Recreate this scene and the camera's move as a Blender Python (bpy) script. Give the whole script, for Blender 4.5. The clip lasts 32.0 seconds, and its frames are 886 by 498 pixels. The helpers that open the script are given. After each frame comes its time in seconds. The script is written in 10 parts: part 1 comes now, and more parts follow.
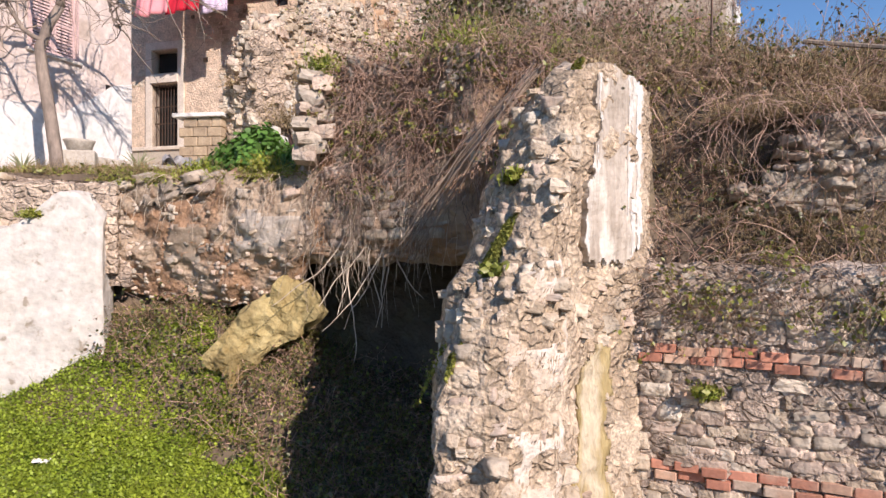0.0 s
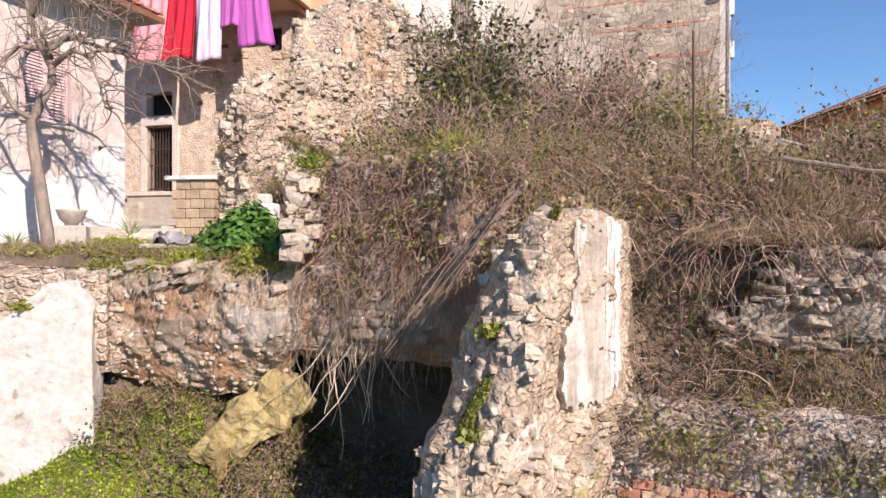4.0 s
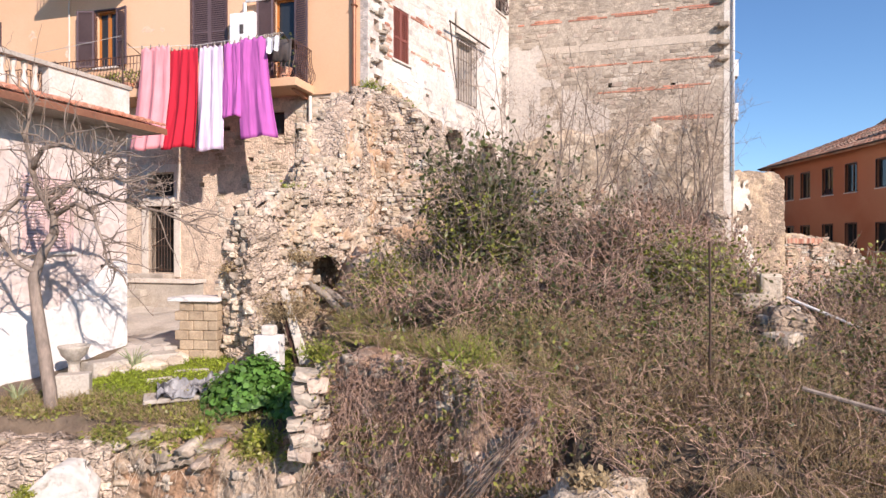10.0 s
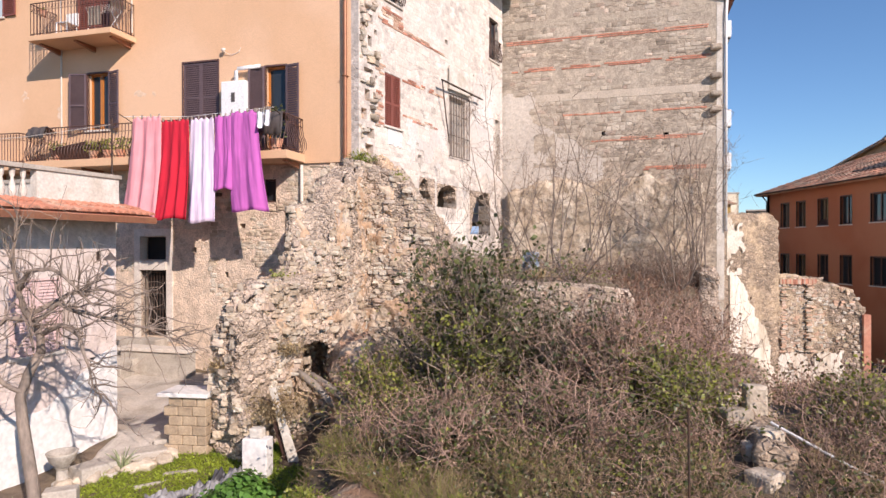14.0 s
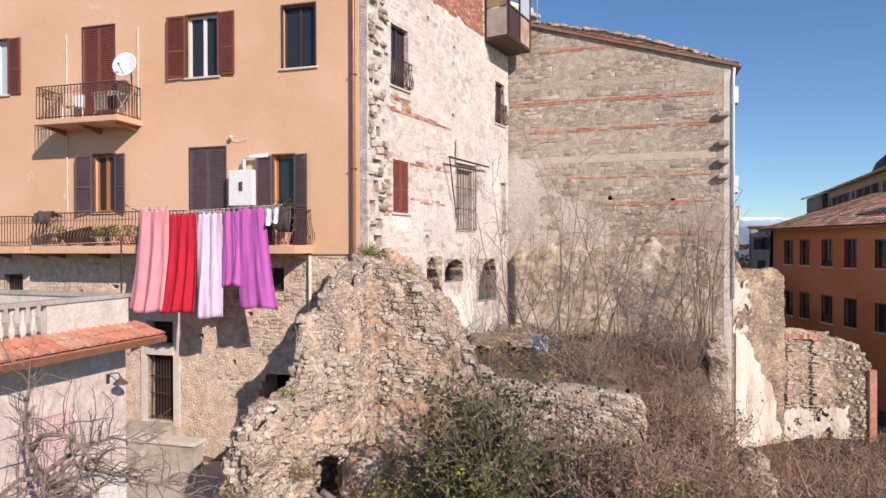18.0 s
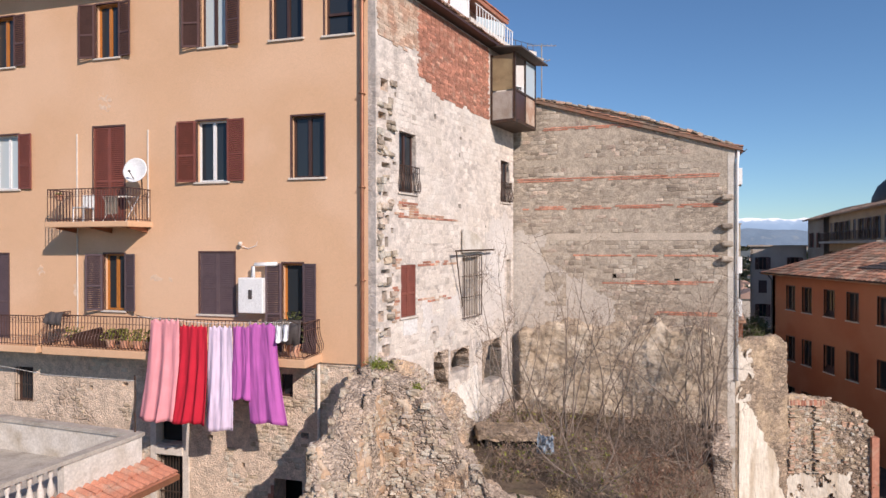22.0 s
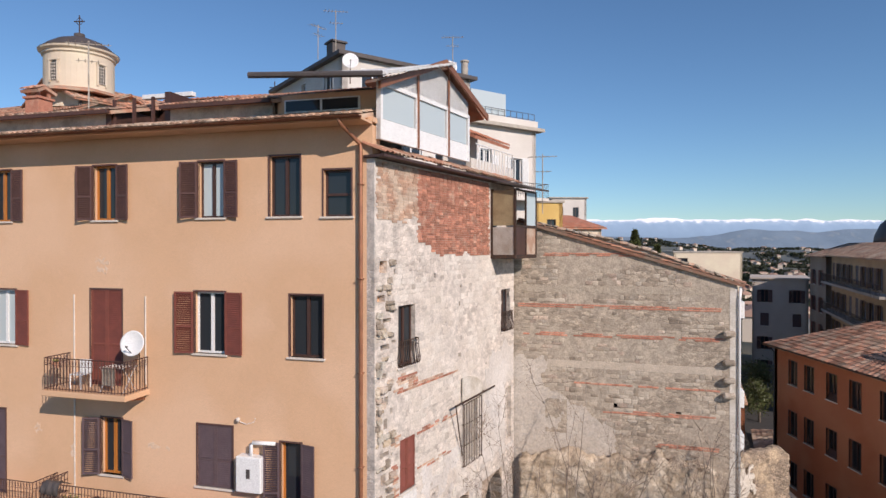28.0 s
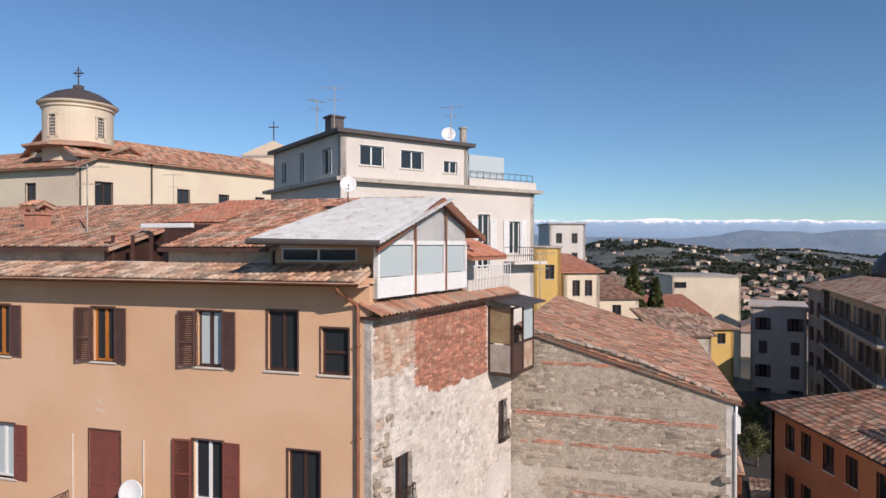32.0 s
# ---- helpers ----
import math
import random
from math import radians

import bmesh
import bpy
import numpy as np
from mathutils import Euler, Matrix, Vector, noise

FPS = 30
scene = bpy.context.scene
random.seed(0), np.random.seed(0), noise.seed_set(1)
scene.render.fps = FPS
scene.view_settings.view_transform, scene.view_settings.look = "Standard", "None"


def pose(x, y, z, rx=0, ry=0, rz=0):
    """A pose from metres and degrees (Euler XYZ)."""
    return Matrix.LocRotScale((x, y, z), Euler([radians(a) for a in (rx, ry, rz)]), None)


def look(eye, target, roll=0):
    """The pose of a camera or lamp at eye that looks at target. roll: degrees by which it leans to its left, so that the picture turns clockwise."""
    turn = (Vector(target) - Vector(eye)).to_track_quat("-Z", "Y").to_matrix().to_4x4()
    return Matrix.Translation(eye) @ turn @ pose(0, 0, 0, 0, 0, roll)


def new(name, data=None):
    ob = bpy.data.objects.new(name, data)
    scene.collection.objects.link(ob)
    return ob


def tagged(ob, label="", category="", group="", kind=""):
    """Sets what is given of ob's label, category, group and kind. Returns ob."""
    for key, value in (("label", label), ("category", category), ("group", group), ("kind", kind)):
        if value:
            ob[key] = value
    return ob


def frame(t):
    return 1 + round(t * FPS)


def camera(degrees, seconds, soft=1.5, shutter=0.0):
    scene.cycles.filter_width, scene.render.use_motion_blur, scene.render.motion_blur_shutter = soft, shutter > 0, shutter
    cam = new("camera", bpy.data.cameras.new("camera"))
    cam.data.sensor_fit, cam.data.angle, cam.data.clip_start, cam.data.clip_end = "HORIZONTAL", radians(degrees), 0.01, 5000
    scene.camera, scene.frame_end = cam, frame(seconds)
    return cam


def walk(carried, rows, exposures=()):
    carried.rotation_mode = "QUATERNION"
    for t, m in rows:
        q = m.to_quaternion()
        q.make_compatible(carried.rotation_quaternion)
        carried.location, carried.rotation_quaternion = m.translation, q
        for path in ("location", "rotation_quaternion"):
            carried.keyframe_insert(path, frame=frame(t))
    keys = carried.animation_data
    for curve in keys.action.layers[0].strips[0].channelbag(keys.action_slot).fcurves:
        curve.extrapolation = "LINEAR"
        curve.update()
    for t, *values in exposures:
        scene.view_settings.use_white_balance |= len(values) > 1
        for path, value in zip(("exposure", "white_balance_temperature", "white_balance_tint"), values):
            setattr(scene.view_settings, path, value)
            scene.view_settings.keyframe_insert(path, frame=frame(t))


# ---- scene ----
EXPOSURES = [(0.0, 0.44, 6450, 17), (3.0, 0.56, 6450, 17), (9.0, 0.57, 6450, 17), (14.0, 0.36, 6450, 17), (20.0, 0.09, 6400, 16), (27.0, -0.08, 6400, 14), (32.0, -0.16, 6400, 14)]
cam = camera(71.6, 32.0)
# seconds, eye (x, y, z), yaw, pitch, roll of a drone that climbs straight up
PATH = [
    (0, -0.003, -0.065, 3.000, 0.14, -0.30, 0.18),
    (0.5, 0.033, -0.076, 3.149, 0.16, -0.30, 0.16),
    (1, 0.076, -0.095, 3.301, 0.16, -0.28, 0.14),
    (1.5, 0.132, -0.118, 3.451, 0.15, -0.27, 0.13),
    (2, 0.172, -0.139, 3.592, 0.12, -0.25, 0.14),
    (2.5, 0.182, -0.152, 3.736, 0.10, -0.23, 0.15),
    (3, 0.171, -0.146, 3.888, 0.10, -0.22, 0.13),
    (3.5, 0.158, -0.143, 4.042, 0.10, -0.19, 0.14),
    (5.5, 0.168, -0.036, 4.700, 0.04, -0.16, 0.12),
    (6, 0.153, -0.032, 4.890, 0.03, -0.18, 0.11),
    (6.5, 0.156, -0.042, 5.102, 0.03, -0.20, 0.10),
    (7, 0.171, -0.054, 5.317, 0.03, -0.20, 0.10),
    (7.5, 0.184, -0.065, 5.542, 0.02, -0.22, 0.09),
    (8, 0.176, -0.057, 5.752, 0.01, -0.22, 0.08),
    (8.5, 0.134, -0.051, 5.953, -0.00, -0.23, 0.07),
    (9, 0.075, -0.040, 6.169, -0.00, -0.24, 0.06),
    (9.5, 0.021, -0.016, 6.387, -0.01, -0.27, 0.03),
    (10, 0.015, 0.015, 6.606, 0.01, -0.26, 0.02),
    (10.5, 0.044, 0.040, 6.831, 0.03, -0.26, -0.00),
    (11, 0.088, 0.045, 7.064, 0.03, -0.26, -0.01),
    (11.5, 0.136, 0.030, 7.290, 0.02, -0.27, -0.03),
    (12, 0.184, 0.036, 7.509, 0.01, -0.26, -0.05),
    (12.5, 0.212, 0.028, 7.732, 0.00, -0.25, -0.04),
    (13, 0.214, 0.007, 7.967, -0.03, -0.25, -0.08),
    (13.5, 0.221, 0.007, 8.221, -0.05, -0.27, -0.10),
    (14, 0.237, -0.003, 8.477, -0.03, -0.28, -0.11),
    (14.5, 0.232, 0.022, 8.746, -0.06, -0.30, -0.12),
    (16.5, 0.140, 0.036, 9.921, -0.11, -0.32, -0.15),
    (17, 0.060, 0.042, 10.267, -0.11, -0.32, -0.14),
    (17.5, 0.002, 0.065, 10.617, -0.11, -0.33, -0.16),
    (18, -0.022, 0.089, 10.966, -0.11, -0.33, -0.15),
    (18.5, -0.033, 0.097, 11.313, -0.10, -0.33, -0.14),
    (19, -0.044, 0.079, 11.676, -0.09, -0.34, -0.13),
    (19.5, -0.060, 0.089, 12.048, -0.07, -0.34, -0.11),
    (20, -0.077, 0.071, 12.429, -0.07, -0.34, -0.10),
    (20.5, -0.082, 0.053, 12.803, -0.07, -0.33, -0.09),
    (21, -0.105, 0.023, 13.190, -0.09, -0.33, -0.09),
    (21.5, -0.146, -0.022, 13.565, -0.08, -0.30, -0.08),
    (22, -0.214, -0.058, 13.951, -0.07, -0.32, -0.07),
    (22.5, -0.266, -0.055, 14.352, -0.07, -0.35, -0.06),
    (23, -0.279, -0.019, 14.743, -0.04, -0.36, -0.05),
    (23.5, -0.283, -0.014, 15.129, -0.03, -0.37, -0.03),
    (24, -0.261, -0.014, 15.528, -0.02, -0.41, -0.03),
    (24.5, -0.240, -0.023, 15.927, -0.02, -0.43, -0.03),
    (25, -0.251, -0.012, 16.325, -0.02, -0.43, -0.01),
    (25.5, -0.267, 0.007, 16.752, 0.01, -0.43, 0.02),
    (27.5, -0.189, 0.136, 18.467, 0.04, -0.37, 0.02),
    (28, -0.158, 0.121, 18.905, 0.06, -0.35, 0.00),
    (28.5, -0.137, 0.094, 19.334, 0.06, -0.34, -0.03),
    (29, -0.118, 0.074, 19.782, 0.05, -0.34, -0.03),
    (29.5, -0.110, 0.059, 20.241, 0.03, -0.33, -0.03),
    (30, -0.129, 0.046, 20.723, -0.01, -0.29, -0.01),
    (30.5, -0.143, 0.030, 21.311, -0.02, -0.31, -0.00),
    (31, -0.129, 0.011, 21.930, -0.01, -0.37, 0.00),
    (31.5, -0.108, 0.031, 22.557, -0.00, -0.37, 0.02),
    (32, -0.090, 0.063, 23.196, 0.00, -0.38, 0.05),
]


def aim(x, y, z, yaw, pitch, roll):
    """A level pose that looks along +y, turned by yaw, pitch and roll."""
    cp, sp = math.cos(radians(pitch)), math.sin(radians(pitch))
    cy, sy = math.cos(radians(yaw)), math.sin(radians(yaw))
    return look((x, y, z), (x - sy * cp, y + cy * cp, z + sp), roll)


walk(cam, [(t, aim(*row)) for t, *row in PATH], EXPOSURES)
# ---- light: clear late-winter noon ----
SUN = Vector((0.60, -0.86, 0.60)).normalized()
world = bpy.data.worlds.new("sky")
scene.world = world
world.use_nodes = True
wn, wl = world.node_tree.nodes, world.node_tree.links
sky = wn.new("ShaderNodeTexSky")
sky.sky_type, sky.sun_disc = "NISHITA", False
sky.sun_elevation = math.asin(SUN.z)
sky.sun_rotation = math.atan2(SUN.x, SUN.y)
sky.altitude, sky.air_density, sky.dust_density, sky.ozone_density = 300, 1.0, 0.0, 2.4
wn["Background"].inputs["Strength"].default_value = 0.104
clear = wn.new("ShaderNodeMix")
clear.data_type, clear.blend_type = "RGBA", "MULTIPLY"
clear.inputs[0].default_value, clear.inputs[7].default_value = 1.0, (0.76, 0.97, 1.12, 1)
wl.new(sky.outputs[0], clear.inputs[6])
wl.new(clear.outputs[2], wn["Background"].inputs["Color"])
lamp = bpy.data.lights.new("sun", "SUN")
lamp.energy, lamp.angle, lamp.color = 5.0, radians(0.55), (1.0, 0.87, 0.75)
sun = new("sun", lamp)
sun.matrix_world = look((0, 0, 60), Vector((0, 0, 60)) - SUN)
tagged(sun, kind="structure")
# ---- materials ----
def surf(name, a, b, scale=3.0, spread=(0.35, 0.65), c=None, cscale=0.5, cspread=(0.45, 0.6), rough=0.85, bump=0.3, bscale=30.0,
         depth=0.02, metal=0.0, vary=0.0, island=0.0, streak=0.0):
    """Two colours mixed by noise, a third in larger patches, fine relief; vary: brightness by object, island: by loose piece."""
    m = bpy.data.materials.new(name)
    m.use_nodes = True
    n, l = m.node_tree.nodes, m.node_tree.links
    p = n["Principled BSDF"]
    p.inputs["Roughness"].default_value, p.inputs["Metallic"].default_value = rough, metal
    src = n.new("ShaderNodeNewGeometry").outputs["Position"]
    if streak:
        mp = n.new("ShaderNodeMapping")
        mp.inputs["Scale"].default_value = (1, 1, streak)
        l.new(src, mp.inputs[0])
        src = mp.outputs[0]

    def noise_ramp(sc, lo, hi, det=6.0):
        t = n.new("ShaderNodeTexNoise")
        t.inputs["Scale"].default_value, t.inputs["Detail"].default_value = sc, det
        l.new(src, t.inputs["Vector"])
        r = n.new("ShaderNodeMapRange")
        r.inputs[1].default_value, r.inputs[2].default_value = lo, hi
        l.new(t.outputs[0], r.inputs[0])
        return t, r.outputs[0]

    def mix(f, x, y, mode="MIX"):
        q = n.new("ShaderNodeMix")
        q.data_type, q.blend_type = "RGBA", mode
        for sock, v in ((q.inputs[0], f), (q.inputs[6], x), (q.inputs[7], y)):
            if isinstance(v, (int, float)):
                sock.default_value = v
            elif isinstance(v, tuple):
                sock.default_value = (*v, 1)
            else:
                l.new(v, sock)
        return q.outputs[2]

    _, f = noise_ramp(scale, *spread)
    col = mix(f, a, b)
    if c:
        _, f2 = noise_ramp(cscale, *cspread)
        col = mix(f2, col, c)
    fine, f3 = noise_ramp(bscale, 0.3, 0.7, 8.0)
    g = n.new("ShaderNodeMapRange")
    g.inputs[3].default_value, g.inputs[4].default_value = 0.82, 1.12
    l.new(f3, g.inputs[0])
    col = mix(1.0, col, g.outputs[0], "MULTIPLY")
    for amount, node, out in ((vary, "ShaderNodeObjectInfo", "Random"), (island, "ShaderNodeNewGeometry", "Random Per Island")):
        if amount:
            o = n.new(node)
            r = n.new("ShaderNodeMapRange")
            r.inputs[3].default_value, r.inputs[4].default_value = 1 - amount, 1 + amount
            l.new(o.outputs[out], r.inputs[0])
            col = mix(1.0, col, r.outputs[0], "MULTIPLY")
    l.new(col, p.inputs["Base Color"])
    if bump:
        bp = n.new("ShaderNodeBump")
        bp.inputs["Strength"].default_value, bp.inputs["Distance"].default_value = bump, depth
        l.new(fine.outputs[0], bp.inputs["Height"])
        l.new(bp.outputs[0], p.inputs["Normal"])
    return m


def leafy(name, a, b, rough=0.55):
    """Leaves: colour by loose piece, some light through them."""
    m = surf(name, a, b, scale=1.2, bump=0, island=0.45, rough=rough)
    n, l = m.node_tree.nodes, m.node_tree.links
    p, out = n["Principled BSDF"], n["Material Output"]
    tr, mx = n.new("ShaderNodeBsdfTranslucent"), n.new("ShaderNodeMixShader")
    l.new(p.inputs["Base Color"].links[0].from_socket, tr.inputs["Color"])
    mx.inputs[0].default_value = 0.3
    l.new(p.outputs[0], mx.inputs[1])
    l.new(tr.outputs[0], mx.inputs[2])
    l.new(mx.outputs[0], out.inputs[0])
    return m


def masonry(name, a, b, mortar, size=0.18, flat=1.5, joint=(0.03, 0.16), fine=26.0, depth=0.05, patch=None, pscale=0.6, pspread=(0.5, 0.62), vary=0.3, grit=(0.66, 1.24)):
    """Irregular stones in mortar: colour by stone, recessed joints, pitted faces; patch: a rendered or stained colour in large areas."""
    m = bpy.data.materials.new(name)
    m.use_nodes = True
    n, l = m.node_tree.nodes, m.node_tree.links
    p = n["Principled BSDF"]
    p.inputs["Roughness"].default_value = 0.9

    def math_(op, x, y, clamp=False):
        q = n.new("ShaderNodeMath")
        q.operation, q.use_clamp = op, clamp
        for s, v in zip(q.inputs, (x, y)):
            if isinstance(v, (int, float)):
                s.default_value = v
            else:
                l.new(v, s)
        return q.outputs[0]

    def ramp(v, lo, hi, x=0.0, y=1.0):
        r = n.new("ShaderNodeMapRange")
        r.interpolation_type = "SMOOTHSTEP"
        for s, w in zip(r.inputs[1:5], (lo, hi, x, y)):
            s.default_value = w
        l.new(v, r.inputs[0])
        return r.outputs[0]

    def noise_(sc, det=6.0):
        t = n.new("ShaderNodeTexNoise")
        t.inputs["Scale"].default_value, t.inputs["Detail"].default_value = sc, det
        l.new(place, t.inputs["Vector"])
        return t

    def mix(f, x, y, mode="MIX"):
        q = n.new("ShaderNodeMix")
        q.data_type, q.blend_type = "RGBA", mode
        for s, v in ((q.inputs[0], f), (q.inputs[6], x), (q.inputs[7], y)):
            if isinstance(v, (int, float)):
                s.default_value = v
            elif isinstance(v, tuple):
                s.default_value = (*v, 1)
            else:
                l.new(v, s)
        return q.outputs[2]

    place = n.new("ShaderNodeNewGeometry").outputs["Position"]
    warp = n.new("ShaderNodeVectorMath")
    warp.operation = "MULTIPLY_ADD"
    warp.inputs[1].default_value = (size * 0.55,) * 3
    l.new(noise_(3.0 / size * 0.35, 3).outputs["Color"], warp.inputs[0])
    l.new(place, warp.inputs[2])
    mp = n.new("ShaderNodeMapping")
    mp.inputs["Scale"].default_value = (1, 1, flat)
    l.new(warp.outputs[0], mp.inputs[0])
    vo, ve = n.new("ShaderNodeTexVoronoi"), n.new("ShaderNodeTexVoronoi")
    ve.feature = "DISTANCE_TO_EDGE"
    for v in (vo, ve):
        v.inputs["Scale"].default_value = 1.0 / size
        l.new(mp.outputs[0], v.inputs["Vector"])
    stone = ramp(ve.outputs["Distance"], *joint)
    sep = n.new("ShaderNodeSeparateColor")
    l.new(vo.outputs["Color"], sep.inputs[0])
    grain, blot = noise_(fine, 8), noise_(fine * 0.22, 6)
    col = mix(sep.outputs[0], a, b)
    col = mix(1.0, col, ramp(sep.outputs[1], 0, 1, 1 - vary, 1 + vary), "MULTIPLY")
    col = mix(stone, mortar, col)
    keep = 1.0
    if patch:
        pn = ramp(noise_(pscale, 7).outputs[0], *pspread)
        col = mix(pn, col, patch)
        keep = math_("SUBTRACT", 1.0, pn)
    col = mix(1.0, col, ramp(grain.outputs[0], 0.3, 0.7, *grit), "MULTIPLY")
    col = mix(1.0, col, ramp(blot.outputs[0], 0.3, 0.7, 0.8, 1.15), "MULTIPLY")
    l.new(col, p.inputs["Base Color"])
    high = math_("MULTIPLY", math_("MULTIPLY", stone, ramp(sep.outputs[2], 0, 1, 0.5, 1.0)), keep)
    high = math_("ADD", high, math_("MULTIPLY", grain.outputs[0], 1.1))
    high = math_("ADD", high, math_("MULTIPLY", blot.outputs[0], 0.9))
    bp = n.new("ShaderNodeBump")
    bp.inputs["Strength"].default_value, bp.inputs["Distance"].default_value = 1.0, depth
    l.new(high, bp.inputs["Height"])
    l.new(bp.outputs[0], p.inputs["Normal"])
    return m


def pane_mat(name, tint, rough=0.04):
    m = bpy.data.materials.new(name)
    m.use_nodes = True
    p = m.node_tree.nodes["Principled BSDF"]
    p.inputs["Base Color"].default_value, p.inputs["Roughness"].default_value = (*tint, 1), rough
    p.inputs["IOR"].default_value = 1.5
    return m


M = {}
M["plaster"] = surf("apricot_plaster", (0.68, 0.43, 0.262), (0.63, 0.395, 0.237), 0.7, c=(0.71, 0.465, 0.30), cscale=0.35, bump=0.12, bscale=60, depth=0.004)
M["rubble"] = masonry("rubble_stone", (0.55, 0.44, 0.345), (0.44, 0.345, 0.265), (0.50, 0.395, 0.305), 0.17, 1.6, (0.02, 0.2), 22, 0.05, patch=(0.58, 0.41, 0.27), pscale=0.55, pspread=(0.55, 0.68))
M["stone"] = surf("limestone", (0.50, 0.43, 0.34), (0.39, 0.325, 0.25), 6, c=(0.31, 0.255, 0.195), cscale=2.2, cspread=(0.5, 0.7), bump=0.8, bscale=18, depth=0.03, vary=0.22, island=0.22)
M["stone_grey"] = surf("weathered_grey_stone", (0.37, 0.305, 0.24), (0.27, 0.22, 0.17), 5, c=(0.45, 0.385, 0.31), cscale=2, bump=0.9, bscale=16, depth=0.03, vary=0.25, island=0.25)
M["stone_warm"] = surf("warm_tuff", (0.51, 0.415, 0.305), (0.40, 0.315, 0.225), 4, c=(0.57, 0.51, 0.42), cscale=1.8, bump=0.9, bscale=16, depth=0.04, vary=0.18, island=0.2)
M["mortar"] = surf("old_mortar", (0.44, 0.38, 0.30), (0.34, 0.29, 0.225), 3, c=(0.52, 0.48, 0.41), cscale=0.8, bump=1.0, bscale=22, depth=0.04)
M["mortar_dark"] = surf("dark_brown_mortar", (0.24, 0.19, 0.14), (0.16, 0.125, 0.095), 3, c=(0.40, 0.34, 0.265), cscale=1.2, bump=1.0, bscale=22, depth=0.04)
M["pillar"] = masonry("cream_rubble_mortar", (0.51, 0.40, 0.295), (0.39, 0.30, 0.21), (0.38, 0.295, 0.205), 0.12, 1.4, (0.02, 0.2), 34, 0.022, patch=(0.57, 0.465, 0.35), pscale=1.6, pspread=(0.52, 0.64), vary=0.18)
M["wall_mortar"] = masonry("pinkish_rubble_wall", (0.52, 0.41, 0.325), (0.40, 0.31, 0.245), (0.36, 0.285, 0.225), 0.15, 1.7, (0.02, 0.14), 32, 0.035, patch=(0.50, 0.42, 0.35), pscale=1.1, pspread=(0.56, 0.66), vary=0.4)
M["stone_cream"] = surf("cream_limestone", (0.57, 0.475, 0.365), (0.45, 0.36, 0.265), 7, c=(0.40, 0.31, 0.22), cscale=3, cspread=(0.5, 0.7), bump=1.0, bscale=30, depth=0.03, vary=0.2, island=0.2)
M["stone_pink"] = surf("brownish_pink_stone", (0.55, 0.435, 0.345), (0.43, 0.33, 0.26), 6, c=(0.56, 0.49, 0.41), cscale=2.4, cspread=(0.5, 0.68), bump=0.9, bscale=20, depth=0.03, vary=0.25, island=0.25)
# Dark spots are stains and small holes, the shade of the holes put into colour.
M["whitewash_old"] = surf("old_white_limewash", (0.57, 0.54, 0.50), (0.49, 0.455, 0.41), 3.5, c=(0.30, 0.255, 0.20), cscale=7, cspread=(0.60, 0.70), bump=0.8, bscale=10, depth=0.03)
M["ruin_brown"] = masonry("brown_rubble", (0.40, 0.305, 0.22), (0.30, 0.225, 0.16), (0.31, 0.24, 0.175), 0.22, 1.8, (0.02, 0.16), 18, 0.035, patch=(0.46, 0.35, 0.235), pscale=0.6, pspread=(0.52, 0.66))
M["sidewall"] = masonry("worn_side_wall", (0.615, 0.55, 0.485), (0.55, 0.485, 0.425), (0.585, 0.515, 0.45), 0.26, 2.0, (0.01, 0.10), 16, 0.008, patch=(0.61, 0.55, 0.49), pscale=0.3, pspread=(0.46, 0.6), vary=0.16, grit=(0.84, 1.1))
M["farwall"] = masonry("grey_masonry", (0.44, 0.37, 0.29), (0.37, 0.305, 0.235), (0.385, 0.32, 0.25), 0.22, 2.4, (0.01, 0.12), 16, 0.01, patch=(0.43, 0.365, 0.29), pscale=0.35, pspread=(0.46, 0.58), vary=0.24, grit=(0.8, 1.14))
M["far_stone"] = surf("grey_buff_stone", (0.44, 0.37, 0.29), (0.35, 0.29, 0.225), 3, c=(0.52, 0.45, 0.365), cscale=1.5, bump=0.7, bscale=18, depth=0.02, vary=0.2, island=0.2)
M["far_stone_dark"] = surf("dark_grey_stone", (0.27, 0.22, 0.17), (0.215, 0.175, 0.135), 3, c=(0.36, 0.295, 0.225), cscale=1.5, bump=0.7, bscale=18, depth=0.02, vary=0.2, island=0.2)
M["side_stone"] = surf("pale_ashlar", (0.615, 0.55, 0.48), (0.555, 0.49, 0.425), 2, c=(0.65, 0.595, 0.53), cscale=1.2, bump=0.5, bscale=18, depth=0.01, vary=0.06, island=0.07)
M["side_stone_grey"] = surf("grey_ashlar", (0.45, 0.40, 0.345), (0.37, 0.325, 0.28), 3, c=(0.52, 0.465, 0.40), cscale=1.5, bump=0.7, bscale=18, depth=0.02, vary=0.2, island=0.2)
M["oldplaster"] = surf("stained_white_plaster", (0.64, 0.60, 0.54), (0.54, 0.49, 0.42), 2.6, c=(0.42, 0.36, 0.28), cscale=1.3, cspread=(0.56, 0.70), bump=0.3, bscale=20, depth=0.01)
M["whitepaint"] = surf("whitewash", (0.73, 0.71, 0.69), (0.67, 0.65, 0.62), 1.2, bump=0.3, bscale=10, depth=0.01)
M["pinkpaint"] = surf("pale_pink_stucco", (0.66, 0.57, 0.52), (0.56, 0.465, 0.42), 2.6, c=(0.48, 0.39, 0.33), cscale=1.6, cspread=(0.54, 0.66), bump=0.9, bscale=9, depth=0.03)
